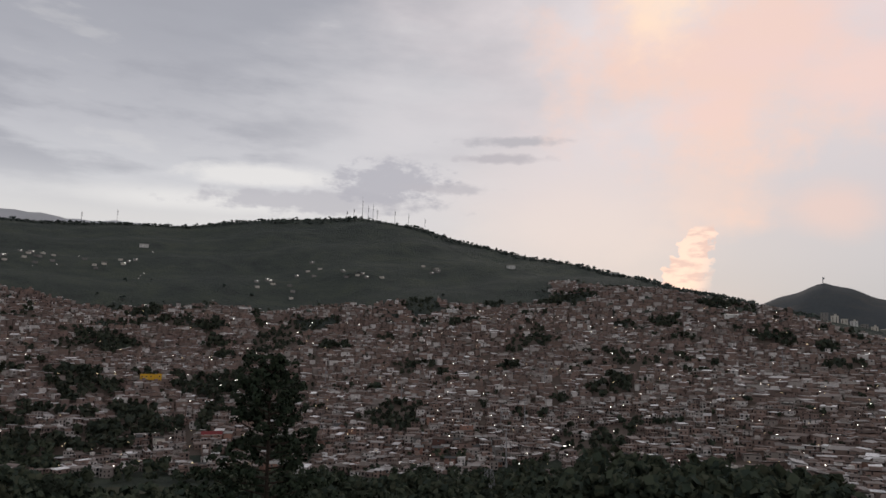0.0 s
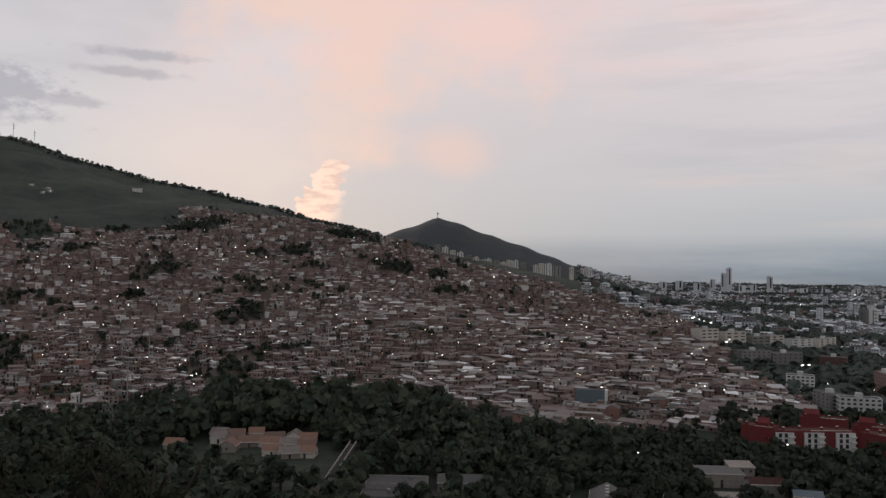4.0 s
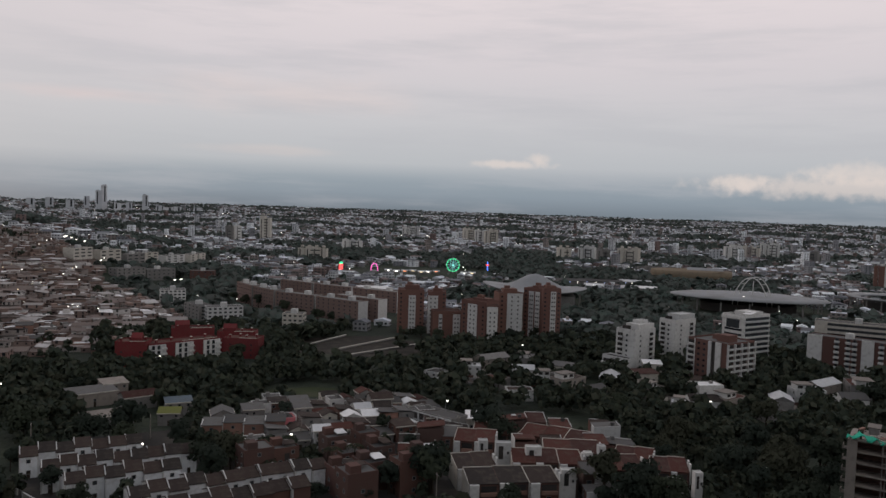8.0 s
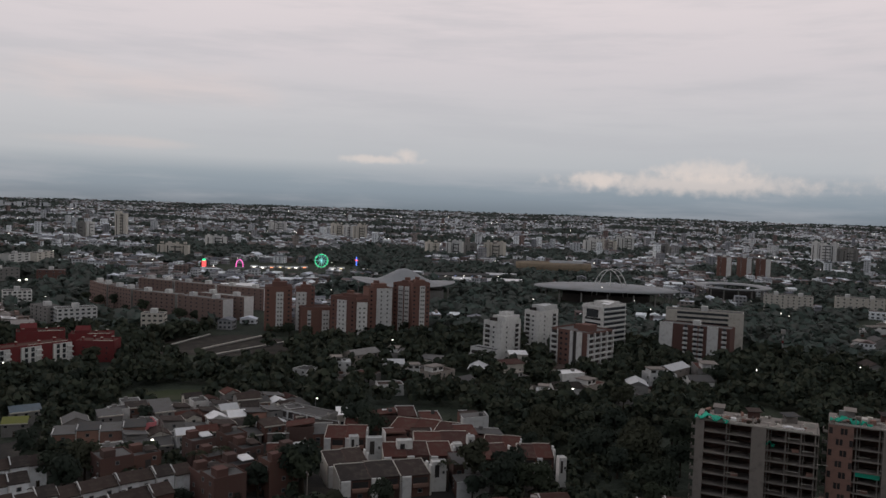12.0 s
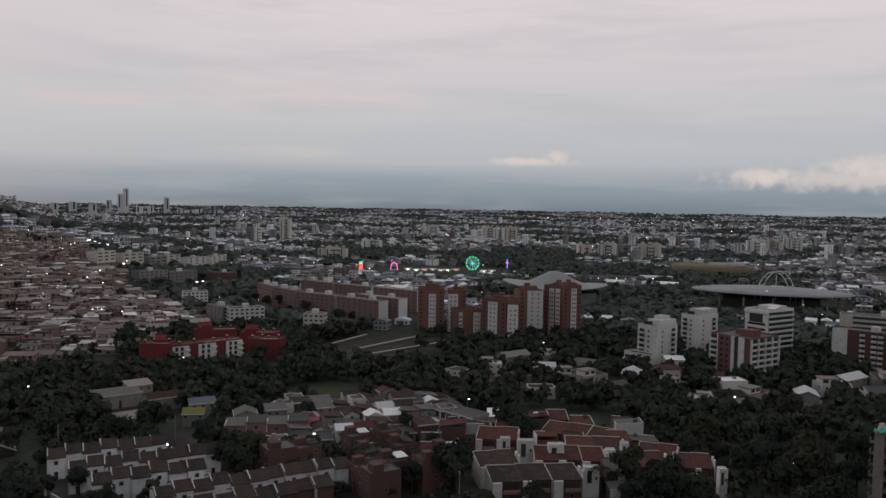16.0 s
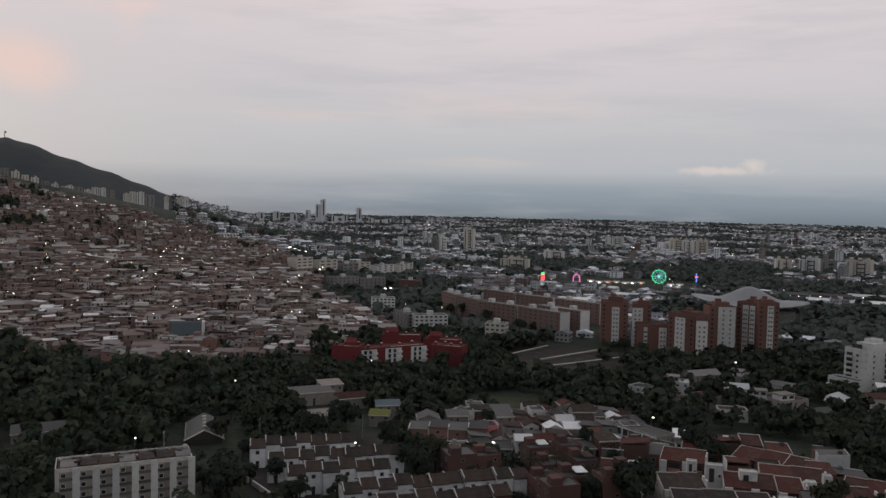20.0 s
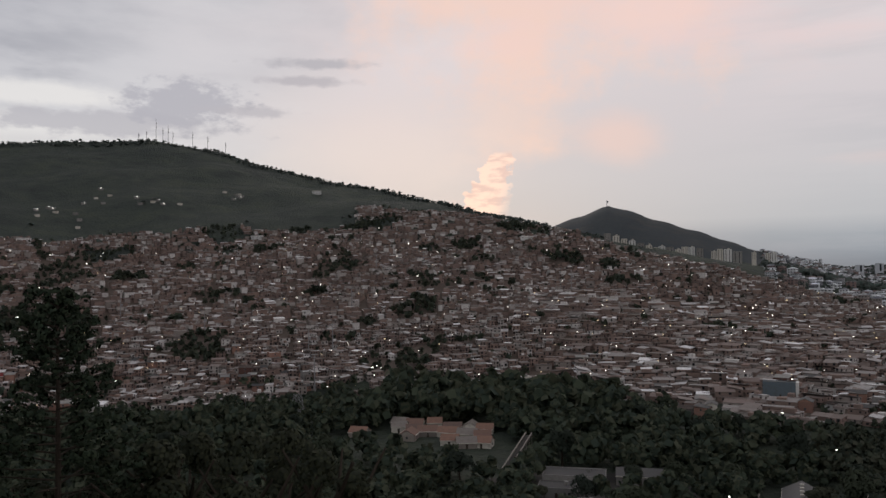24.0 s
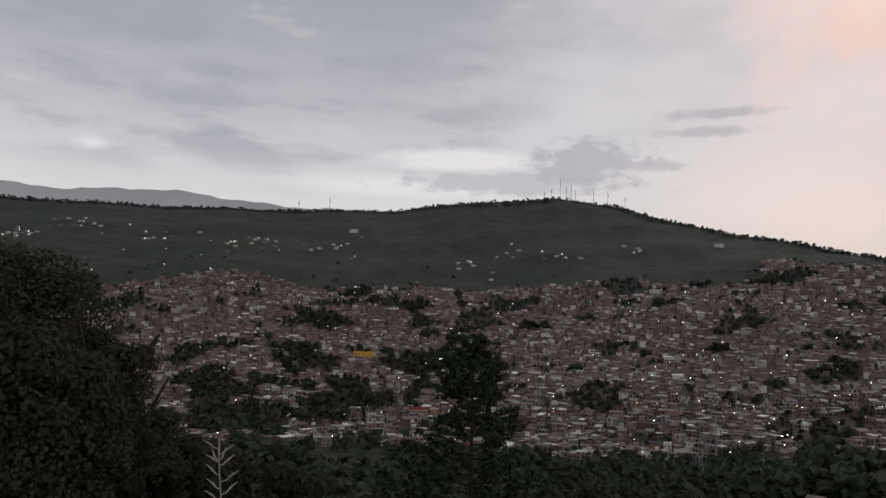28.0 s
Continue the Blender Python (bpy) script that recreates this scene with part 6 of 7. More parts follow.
def utility_pole(x, y, h):
    e = empty("utility_pole", x, y, float(height(x, y)), radians(40), "grey concrete utility pole with a crossarm", "pole", "utility poles")
    mb = MB()
    mb.tube((0, 0, -0.5), (0, 0, h), 0.19, 0.12, 8)
    part("pole", mb.mesh("pole", M_CONC), e)
    part("crossarm", simple_mesh("box", (2.2, 0.14, 0.16), M_GREY), e, (0, 0, h - 0.7))
    for u in (-0.9, 0.9):
        part("insulator", simple_mesh("box", (0.12, 0.12, 0.25), M_CREAM), e, (u, 0, h - 0.53))


def frond_mesh():
    """A drooping palm frond built of paired leaflets along a curved rib."""
    mb = MB()
    pts = [(2.9 * s, 0, 0.9 * math.sin(2.2 * s) - 1.0 * s * s) for s in np.linspace(0, 1, 9)]
    for p, q in zip(pts, pts[1:]):
        mb.tube(p, q, 0.03, 0.025, 4)
    for i, p in enumerate(pts[1:]):
        for sy in (-1, 1):
            ln = 0.75 * math.sin(0.5 + 2.2 * i / 8)
            mb.add([p, (p[0] + 0.3, p[1] + 0.06 * sy, p[2]), (p[0] + 0.55, sy * ln, p[2] - 0.35), (p[0] + 0.42, sy * ln, p[2] - 0.35)], [(0, 1, 2, 3)])
    return mb.mesh("frond", M_LEAF_D)


FROND = frond_mesh()


def palm(x, y, h):
    e = empty("palm_tree", x, y, float(height(x, y)), 0, "dark palm tree with drooping fronds between houses", "tree", "palms")
    mb = MB()
    mb.tube((0, 0, -0.5), (0.15, 0.1, h * 0.5), 0.2, 0.16, 8), mb.tube((0.15, 0.1, h * 0.5), (0.1, 0.2, h), 0.16, 0.14, 8)
    part("trunk", mb.mesh("trunk", M_BARK), e)
    for i in range(13):
        part("frond", FROND, e, (0.1, 0.2, h - 0.02 * i), i * 2.4)


def low_wall(p, q, label):
    x, y, w, rot = along(p, q, 0.4)
    e = empty("street_wall", x, y, float(height(x, y)), rot, label, "wall", "street walls")
    part("wall", simple_mesh("box", (w, 0.35, 1.9), M_CREAM), e, (0, 0, -0.3))
    part("coping", simple_mesh("box", (w, 0.5, 0.14), M_WHITE), e, (0, 0, 1.6))
    for i in range(4):
        part("wall_pier", simple_mesh("box", (0.5, 0.5, 2.1), M_WHITE), e, ((i / 3 - 0.5) * (w - 0.6), 0, -0.3))


low_wall((169, 203), (163.5, 186), "pale street wall with coping beside white terraces")
low_wall((162.5, 183), (157.5, 167), "pale street wall with coping along the lane")
low_wall((113.8, 236.7), (136.4, 250.2), "long pale garden wall by the road")
car(158.5, 203.5, radians(-130), M_WHITE, "white saloon car with lit headlights on the lane", True)
for i, (x, y, t) in enumerate(((261, -132, 20), (264, -137, 25), (266, -144, 18), (250, -130, 70), (253, -136, 66), (258, -141, 20), (247, -124, 75), (164, 196, -110), (160, 190, -108))):
    car(x, y, radians(t), (M_WHITE, M_METAL, M_DARK)[i % 3], ("white parked car beside houses", "grey parked car beside houses", "dark parked car beside houses")[i % 3])
for x, y, h in ((145, 202.2, 17.5), (194, 214.6, 9.5), (212, 212.5, 9), (222, 190, 9), (240, 140, 9.5), (270, 92, 9), (236, 88, 10), (206, 76, 10)):
    utility_pole(x, y, h)
palm(213, 113, 9.5), palm(217.4, 107.5, 10), palm(228, 40, 9)
rv = random.Random(17)
made = 0
for _ in range(160):
    a, r = rv.uniform(69, 93), rv.uniform(352, 438)
    x, y = at(a, r)
    if made < 10 and free(x, y, 6.5):
        made += 1
        rf = (M_FIBRE, M_TILE, M_ZINC, M_TILE, M_RTILE)[made % 5]
        lb = ("grey sheet roof", "brown tiled roof", "light metal roof", "brown tiled roof", "red tiled roof")[made % 5]
        house(x, y, rv.uniform(8, 13), rv.uniform(7, 9.5), rv.choice((3.4, 4.6, 6.2)), radians(-80 + rv.uniform(-30, 30)), (M_GREY, M_CREAM, M_WHITE)[made % 3], rf, ("flat", "shed", "flat")[made % 3], f"park villa among trees with {lb}", 1 + made % 2, "park villas", "villa", clear=5.0, cols=(2, 1))
for x, y, r in ((163, 200, 8), (158, 204, 5), (158, 175, 6), (256, -134, 9)):
    take(x, y, r)


# ---- trees ----
def leaf_quads(rng, centres, radii, n, size, squash=0.8, up=0.0):
    """Leaf clumps: small quads scattered over lobes; the fifth row is the soft normal of the crown."""
    k = rng.integers(0, len(centres), n)
    d = rng.normal(size=(n, 3))
    d /= np.linalg.norm(d, axis=1)[:, None]
    d[:, 2] = np.where(d[:, 2] < -0.5, -d[:, 2], d[:, 2])
    p = centres[k] + d * (radii[k] * rng.uniform(0.72, 1.08, n))[:, None] * np.array([1, 1, squash])
    nrm = d * (1 - 0.5 * up) + rng.normal(size=(n, 3)) * 0.4
    nrm[:, 2] += up
    nrm /= np.linalg.norm(nrm, axis=1)[:, None]
    u = np.cross(nrm, rng.normal(size=(n, 3)))
    u /= np.linalg.norm(u, axis=1)[:, None]
    w = np.cross(nrm, u)
    s = (size * rng.uniform(0.6, 1.3, n))[:, None]
    soft = d + np.array([0, 0, 0.85 + up]) + rng.normal(size=(n, 3)) * 0.22
    soft /= np.linalg.norm(soft, axis=1)[:, None]
    return np.stack([p - u * s - w * s * 0.7, p + u * s * 0.8 - w * s, p + u * s + w * s * 0.6, p - u * s * 0.6 + w * s, soft], 1)


def quad_mesh(name, quads, mat):
    n = len(quads)
    me = bpy.data.meshes.new(name)
    me.vertices.add(4 * n), me.loops.add(4 * n), me.polygons.add(n)
    me.vertices.foreach_set("co", quads[:, :4].reshape(-1).astype(np.float32))
    me.loops.foreach_set("vertex_index", np.arange(4 * n, dtype=np.int32))
    me.polygons.foreach_set("loop_start", np.arange(0, 4 * n, 4, dtype=np.int32))
    me.materials.append(mat)
    me.update(calc_edges=True)
    soft = me.attributes.new("custom_normal", "FLOAT_VECTOR", "POINT")
    soft.data.foreach_set("vector", np.repeat(quads[:, 4], 4, axis=0).reshape(-1).astype(np.float32))
    return me


def lobes(rng, n, r, h0, h1):
    t = rng.uniform(0, 2 * math.pi, n)
    q = np.sqrt(rng.uniform(0, 1, n)) * r * 0.68
    z = rng.uniform(h0, h1, n)
    q *= np.interp(z, (h0, (h0 + h1) / 2, h1), (0.85, 1.0, 0.55))
    return np.stack([q * np.cos(t), q * np.sin(t), z], 1), rng.uniform(0.30, 0.46, n) * r


def trunk_mesh(r, h, rng):
    mb = MB()
    mb.tube((0, 0, -1.0), (0.1, 0.05, h * 0.55), r, r * 0.6, 7)
    for i in range(5):
        t = i * 1.26 + rng.uniform(-0.3, 0.3)
        mb.tube((0.1, 0.05, h * (0.38 + 0.04 * i)), (h * 0.24 * math.cos(t), h * 0.24 * math.sin(t), h * rng.uniform(0.62, 0.82)), r * 0.45, r * 0.12, 5)
    return mb.mesh("trunk", M_BARK)


def make_tree(name, seed, r, h, n, size, mat=None, label="", cat="tree", nl=11, low=0.42):
    rng = np.random.default_rng(seed)
    e = empty(name, 0, 0, -500, 0, label, cat)
    part("trunk", trunk_mesh(0.035 * h, h, rng), e)
    c, rad = lobes(rng, nl, r, h * low, h * 0.86)
    part("crown", quad_mesh("crown", leaf_quads(rng, c, rad, n, size), mat or M_LEAF_O), e)
    return e


TREE_LABELS = ("dense dark green broadleaf tree", "spreading dark green rain tree", "tall rounded dark tree", "low bushy green tree", "irregular deep green tree with open crown")
PROTOS = [make_tree("tree", 20 + i, r, h, 1150, 0.34, label=TREE_LABELS[i], nl=n) for i, (r, h, n) in enumerate(((5.0, 9.5, 12), (7.0, 9.0, 14), (4.2, 11.5, 10), (3.6, 6.0, 8), (5.5, 11.0, 9)))]
LOW = []
for i in range(8):
    g_ = np.random.default_rng(70 + i)
    c_, r_ = lobes(g_, 7, 4.6, 3.2, 7.2)
    LOW.append((leaf_quads(g_, c_, r_, 110, 0.82), leaf_quads(g_, c_, r_, 64, 1.05), leaf_quads(g_, c_, r_, 26, 1.5)))
FAR = []
for i in range(6):
    g_ = np.random.default_rng(90 + i)
    c_, r_ = lobes(g_, 4, 4.6, 2.2, 5.6)
    FAR.append(leaf_quads(g_, c_, r_, 9, 2.3, 0.7, 0.6))


def plant(q, x, y, z, s, t):
    c, n = math.cos(t), math.sin(t)
    out = q @ np.array([[c, n, 0], [-n, c, 0], [0, 0, 1.0]])
    out[:, :4] = out[:, :4] * s + np.array([x, y, z])
    return out


rt = random.Random(3)
near_trees, wood, far_wood = [], [], []


def patch(x, y, s, seed=0.0):
    return noise.noise(Vector((x * s, y * s, seed)))


# belt of trees between the houses and the estate
tries = 0
while tries < 12000:
    tries += 1
    a, r = rt.uniform(-46, 124), math.sqrt(rt.uniform(205 ** 2, 520 ** 2))
    x, y = at(a, r)
    if a < 30 and r > np.interp(a, AZ, FOOT) + (24 if a > 4 else -20):
        continue
    if a < 24 and r > 440 and patch(x, y, 0.012, 3) < -0.45:
        continue
    if 30 < a < 46 and r > 425:
        continue
    lim = 0.05 if (r < 330 and 44 < a < 84) else -0.42
    if patch(x, y, 0.02) < lim or not free(x, y, 2.2):
        continue
    s = rt.uniform(0.65, 1.25) if r > 300 else rt.uniform(0.5, 0.95)
    if 9.5 < a < 26 and r > 415:
        s = rt.choice((0.7, 1.0, 1.3, 1.6, 1.9, 2.2))
    elif -22 < a <= 9.5 and r > 450:
        s = rt.uniform(0.4, 0.9)
    elif a < 40:
        s = rt.choice((0.45, 0.6, 0.8, 1.0, 1.25, 1.5))
    if any((x - b[0]) ** 2 + (y - b[1]) ** 2 < (3.4 * s + 1.5) ** 2 for b in (near_trees[-260:] + wood[-300:])):
        continue
    (near_trees if len(near_trees) < 132 else wood).append((x, y, s))
near_trees += list(YARD_TREES)
for i, (x, y, s) in enumerate(near_trees):
    m = pose(x, y, float(height(x, y)) - 0.2, 0, 0, rt.uniform(0, 360)) @ Matrix.Scale(s, 4)
    tagged(copy_thing(PROTOS[i % 5], m), group="valley trees")
for p in PROTOS:
    for o in list(p.children):
        bpy.data.objects.remove(o)
    bpy.data.objects.remove(p)

# ---- hillside settlement ----
HW, HR, HWIN = MB(), MB(), MB()
hill_near = []
rh = random.Random(21)
# dark clumps of trees on the hillside, as (azimuth, distance, radius)
CLUMPS = ((-7.5, 924, 20), (-0.5, 856, 11), (5, 824, 13), (11.9, 736, 17), (12.9, 764, 12), (21.8, 688, 8), (26.6, 860, 12), (31.1, 798, 9), (7.4, 910, 10), (-22.6, 948, 30), (-16, 1010, 18), (-15.6, 948, 17), (-15, 896, 14), (-20.3, 1090, 23), (23.2, 952, 22), (26.1, 932, 15),
          (8.3, 1108, 24), (15.9, 1020, 18), (-17.5, 788, 14), (-22.5, 768, 14), (-24, 782, 12), (-20.6, 708, 20), (-22.8, 646, 16), (-18.8, 652, 16), (-2.7, 634, 14), (1.3, 1004, 11), (3.8, 1138, 24), (19.5, 1094, 23), (-4.3, 752, 8), (28.4, 724, 8))
CLUMPS = [(*at(a, d), q) for a, d, q in CLUMPS]
LANES = ((-2.2, 700, 960), (3.4, 600, 900), (8.6, 690, 1050), (14.0, 640, 940), (-9.0, 700, 1000), (19.2, 560, 820), (-17.0, 560, 700))
r = 440.0
while r < 1260:
    step = 6.6 + (r - 460) * 0.0014
    a = -41.0
    while a < 50.5:
        flat = a > 20 and r < 800
        w = rh.choice((6.0, 7.5, 9.0, 11.0, 13.0, 16.0) if flat else (3.8, 4.5, 5.0, 5.5, 6.0, 6.5, 7.5, 9.5))
        a += math.degrees((w + rh.uniform(0.2, 1.4)) / r)
        foot, top = np.interp(a, AZ, FOOT), np.interp(a, AZ, R_TOP)
        rr = r + rh.uniform(-0.5, 0.5) * step
        x, y = at(a, rr)
        edge = top + 70 * patch(x, y, 0.008, 5) + (90 if 8 < a < 24 else -20)
        if a > 44:
            edge = min(edge, float(np.interp(a, (44, 47.5, 50.5), (900, 720, 600))) + 50 * patch(x, y, 0.02, 3))
        if rr < foot + (2 if a > 4 else -34) + 20 * patch(x, y, 0.02, 8) or rr > edge or not free(x, y, 4):
            continue
        green = 0.8 * patch(x, y, 0.014, 2) + 0.5 * patch(x, y, 0.04, 4)
        lim = 0.40 if (a > 24 or (a > 18 and rr < 800)) else 0.12 if a < -10 and rr < 820 else 0.26
        gully = abs(a + 14.5 - 2.0 * math.sin(rr * 0.008)) * rr * 0.0175
        clump = any((x - cx) ** 2 + (y - cy) ** 2 < q * q * (1 + 1.2 * patch(x, y, 0.05, 6)) for cx, cy, q in CLUMPS)
        if clump or green > lim or (gully < 5 + 9 * patch(x, y, 0.03, 6) and 640 < rr < 1080):
            if rh.random() < (0.8 if clump or (a < -10 and rr < 820) else 0.5):
                wood.append((x, y, rh.uniform(0.8, 1.3) if clump or (a < -10 and rr < 820) else rh.uniform(0.55, 1.0)))
            continue
        if any(abs(a - q + 0.35 * math.sin(rr * 0.02)) * rr * 0.0175 < 2.6 and lo < rr < hi for q, lo, hi in LANES):
            continue
        if rh.random() < 0.10:
            if rh.random() < 0.6:
                wood.append((x, y, rh.uniform(0.35, 0.6)))
            continue
        d, h = rh.uniform(4.0, 7.0), rh.choice((2.3, 2.5, 2.6, 2.8, 3.0, 3.4, 4.6, 5.2, 5.4))
        if flat:
            d, h = rh.uniform(5.0, 9.0), rh.choice((2.4, 2.6, 2.8, 3.0, 3.4, 4.8))
        rot = radians(-a) + 1.3 * patch(x, y, 0.005, 9) + rh.uniform(-0.22, 0.22) + (math.pi / 2 if rh.random() < 0.3 else 0.0)
        z = float(height(x, y))
        if len(hill_near) < 140 and rr < foot + 130 and rh.random() < 0.10:
            hill_near.append((x, y, z, min(w, 9.0), d, h, rot))
            continue
        HW.box(x, y, z - 2.5, w, d, h + 2.5, rot, bottom=False)
        t = rh.uniform(-0.16, 0.2)
        HR.box(x, y, z + h + abs(t) * d / 2 + 0.02, w + 0.4, d + 0.5, 0.16, rot, tilt=t, bottom=False)
        if rh.random() < 0.26:
            HW.box(x + rh.uniform(-1, 1), y + rh.uniform(-1, 1), z + h + 0.2, w * rh.uniform(0.3, 0.6), d * 0.5, rh.uniform(1.2, 2.6), rot, bottom=False)
        if rh.random() < 0.10:
            HR.box(x + rh.uniform(-1, 1), y + rh.uniform(-1, 1), z + h + 2.62, w * 0.5, d * 0.56, 0.12, rot, tilt=rh.uniform(-0.2, 0.2), bottom=False)
        for k in faces_seen(x, y, rot):
            span, off = (w, d / 2) if k % 2 == 0 else (d, w / 2)
            ang = rot + k * math.pi / 2
            c, s = math.cos(ang), math.sin(ang)
            for fl in range(1 if h < 4 else 2):
                for u in ((-0.28, 0.25) if rr < 700 else (rh.uniform(-0.3, 0.3),) if rh.random() < 0.36 else ()):
                    ox, oy = u * span, -off - 0.04
                    HWIN.box(x + ox * c - oy * s, y + ox * s + oy * c, z + 0.8 + fl * 2.5, rh.choice((0.9, 1.2, 1.5)), 0.08, rh.choice((1.0, 1.2, 1.8)), ang, bottom=False)
    r += step
hs = tagged(new("hillside_houses", HW.mesh("hillside_houses", M_HILLWALL)), "crowded brick and plaster houses climbing the hillside", "houses", kind="stuff")
for nm, mb, mt in (("house_roof", HR, M_HILLROOF), ("house_windows", HWIN, M_GLASS)):
    ob = tagged(new(nm, mb.mesh(nm, mt)), kind="stuff")
    ob.parent = hs
wall_mats = (M_BRICK, M_BRICK, M_GREY, M_CREAM, M_BRICK_D, M_WHITE, M_BRICK)
roof_mats = (M_FIBRE, M_ZINC, M_TILE, M_FIBRE, M_GREY)
for i, (x, y, z, w, d, h, rot) in enumerate(hill_near):
    wm, rm = wall_mats[i % 7], roof_mats[i % 5]
    w, d, h = round(w / 1.5) * 1.5, round(d / 1.5) * 1.5, max(1, round(h / 2.7)) * 2.7
    adj = {"brick": "bare brick", "dark_brick": "dark brick", "grey_concrete": "grey concrete", "cream_plaster": "cream plastered", "white_plaster": "white plastered"}[wm.name]
    rf = {"fibre_cement": "grey sheet roof", "zinc_sheet": "light metal roof", "brown_roof_tile": "brown tiled roof", "grey_concrete": "concrete roof slab"}[rm.name]
    house(x, y, w, d, h, rot, wm, rm, ("shed", "flat", "shed", "gable", "shed")[i % 5], f"small {adj} hillside house with {rf}", max(1, round(h / 2.7)), "lower settlement houses", "hillside_house", z=z, cols=(1, 1), door=False)

# ---- the far city ----
CW, CR, CWIN = MB(), MB(), MB()
rc = random.Random(8)
r = 500.0
while r < 4850:
    step = 11 + (r - 500) * 0.0080
    a = 36.0 if r > 1000 else 41.0
    while a < 124:
        w = rc.choice((5.5, 7, 8, 9, 11, 14))
        a += math.degrees((w + rc.uniform(1, 7)) / r)
        rr = r + rc.uniform(-0.4, 0.4) * step
        x, y = at(a, rr)
        if not free(x, y, 9):
            continue
        if a < 50.5 and rr < np.interp(a, (41, 44, 47.5, 50.5), (960, 900, 720, 610)):
            continue
        green = patch(x, y, 0.0045, 12) + 0.5 * patch(x, y, 0.02, 14)
        g_lim = np.interp(rr, (500, 900, 1500, 3000), (-0.17, -0.10, 0.03, 0.13))
        if a > 98 and rr < 1100:
            g_lim -= 0.16
        if green > g_lim:
            for _ in range(2 if rr < 1500 else 1):
                far_wood.append((x + rc.uniform(-6, 6), y + rc.uniform(-6, 6), rc.uniform(0.8, 1.3) * (1 + rr * 0.00012)))
            continue
        if rr > 3200 and rc.random() < 0.2:
            continue
        if rc.random() < (0.36 if rr < 2600 else 0.2):
            far_wood.append((x, y, rc.uniform(0.55, 1.1)))
            continue
        z = float(height(x, y))
        tall = rc.random() < 0.018 and 1250 < rr < 3000 and a > 45
        h = rc.uniform(14, 30) if tall else rc.choice((3.5, 4, 6, 6, 7, 9))
        d = rc.uniform(8, 15) if tall else rc.uniform(7, 14)
        w = min(w, 20) if tall else w
        rot = radians(-a) * 0.2 + radians(-70) + 1.4 * patch(x, y, 0.0018, 21) + rc.choice((0, math.pi / 2)) + rc.uniform(-0.12, 0.12)
        CW.box(x, y, z - 1, w, d, h + 1, rot, bottom=False)
        if rc.random() < 0.5:
            CR.gable(x, y, z + h, w + 0.6, d + 0.6, 1.6, rot)
        else:
            CR.box(x, y, z + h + 0.01, w * 0.97, d * 0.97, 0.3, rot, bottom=False)
            if rc.random() < 0.4:
                CW.box(x, y, z + h + 0.32, w * 0.3, d * 0.3, 2.2, rot, bottom=False)
        if rr < 1350 or tall:
            for k in faces_seen(x, y, rot):
                span, off = (w, d / 2) if k % 2 == 0 else (d, w / 2)
                ang = rot + k * math.pi / 2
                c, s = math.cos(ang), math.sin(ang)
                for fl in range(int(h // 3)):
                    for u in ((-0.3, 0, 0.3) if rr < 1100 else (-0.22, 0.22)):
                        ox, oy = u * span, -off - 0.05
                        CWIN.box(x + ox * c - oy * s, y + ox * s + oy * c, z + 0.9 + fl * 3, span * 0.16, 0.1, 1.4, ang, bottom=False)
    r += step
cs = tagged(new("city_houses", CW.mesh("city_houses", M_CITYWALL)), "low pale city houses spreading over the plain", "houses", kind="stuff")
for nm, mb, mt in (("city_roof", CR, M_CITYROOF), ("city_windows", CWIN, M_GLASS)):
    ob = tagged(new(nm, mb.mesh(nm, mt)), kind="stuff")
    ob.parent = cs

# apartment clusters below the far peak and the skyline beyond it
FAR_BLOCKS = ((29.20, 0.53, 1.10, 0.50), (29.71, 0.51, 1.16, 0.56), (30.25, 0.56, 1.10, 0.44), (30.79, 0.44, 0.94, 0.28), (31.23, 0.44, 1.10, 0.22), (31.69, 0.47, 1.06, 0.17), (32.23, 0.49, 0.98, 0.14), (33.14, 0.37, 0.74, -0.11), (33.55, 0.42, 0.89, -0.16), (34.05, 0.53, 0.86, -0.22), (34.66, 0.63, 0.70, -0.25), (35.70, 0.32, 0.61, 0.13), (36.55, 0.31, 0.56, 0.02), (36.94, 0.41, 0.54, -0.02), (36.33, 0.69, -0.49, -1.27), (37.07, 0.72, -0.52, -1.25), (37.85, 0.70, -0.46, -1.24), (38.74, 0.98, -0.49, -1.18), (26.0, 0.5, 2.15, 1.5), (26.6, 0.5, 1.95, 1.3), (27.15, 0.45, 1.75, 1.1), (27.7, 0.5, 1.6, 0.95), (28.3, 0.5, 1.42, 0.8), (28.85, 0.45, 1.25, 0.6))
for i, (a, wa, e1, e0) in enumerate(FAR_BLOCKS):
    d = 1750.0 if i < 14 else 1320.0 if i < 18 else 1165.0
    x, y = at(a, d)
    top, w = EYE + d * math.tan(radians(e1)), d * radians(wa) * 0.92
    z = max(0.0, min(float(height(x, y)), EYE + d * math.tan(radians(e0))))
    e = empty("white_apartment_tower", x, y, z, radians(-a), "pale apartment tower below the far peak", "apartment tower", "far apartment towers")
    h = top - z
    part("wall", shell_mesh(w, 11, h, (M_CREAM, M_WHITE, M_GREY, M_CREAM)[i % 4]), e)
    vis = d * math.tan(radians(e1 - e0))
    for u in (-0.25, 0.22):
        part("window_strip", window_mesh(w * 0.10, max(2.0, min(h - 1.0, vis) * 0.86), M_CREAM), e, (u * w, -5.5, h - 0.5 - max(2.0, min(h - 1.0, vis) * 0.86)))
    if i % 2:
        part("roof_room", simple_mesh("box", (w * 0.3, 4.0, 2.6), M_CREAM), e, (w * 0.1, 0, h + 0.1))
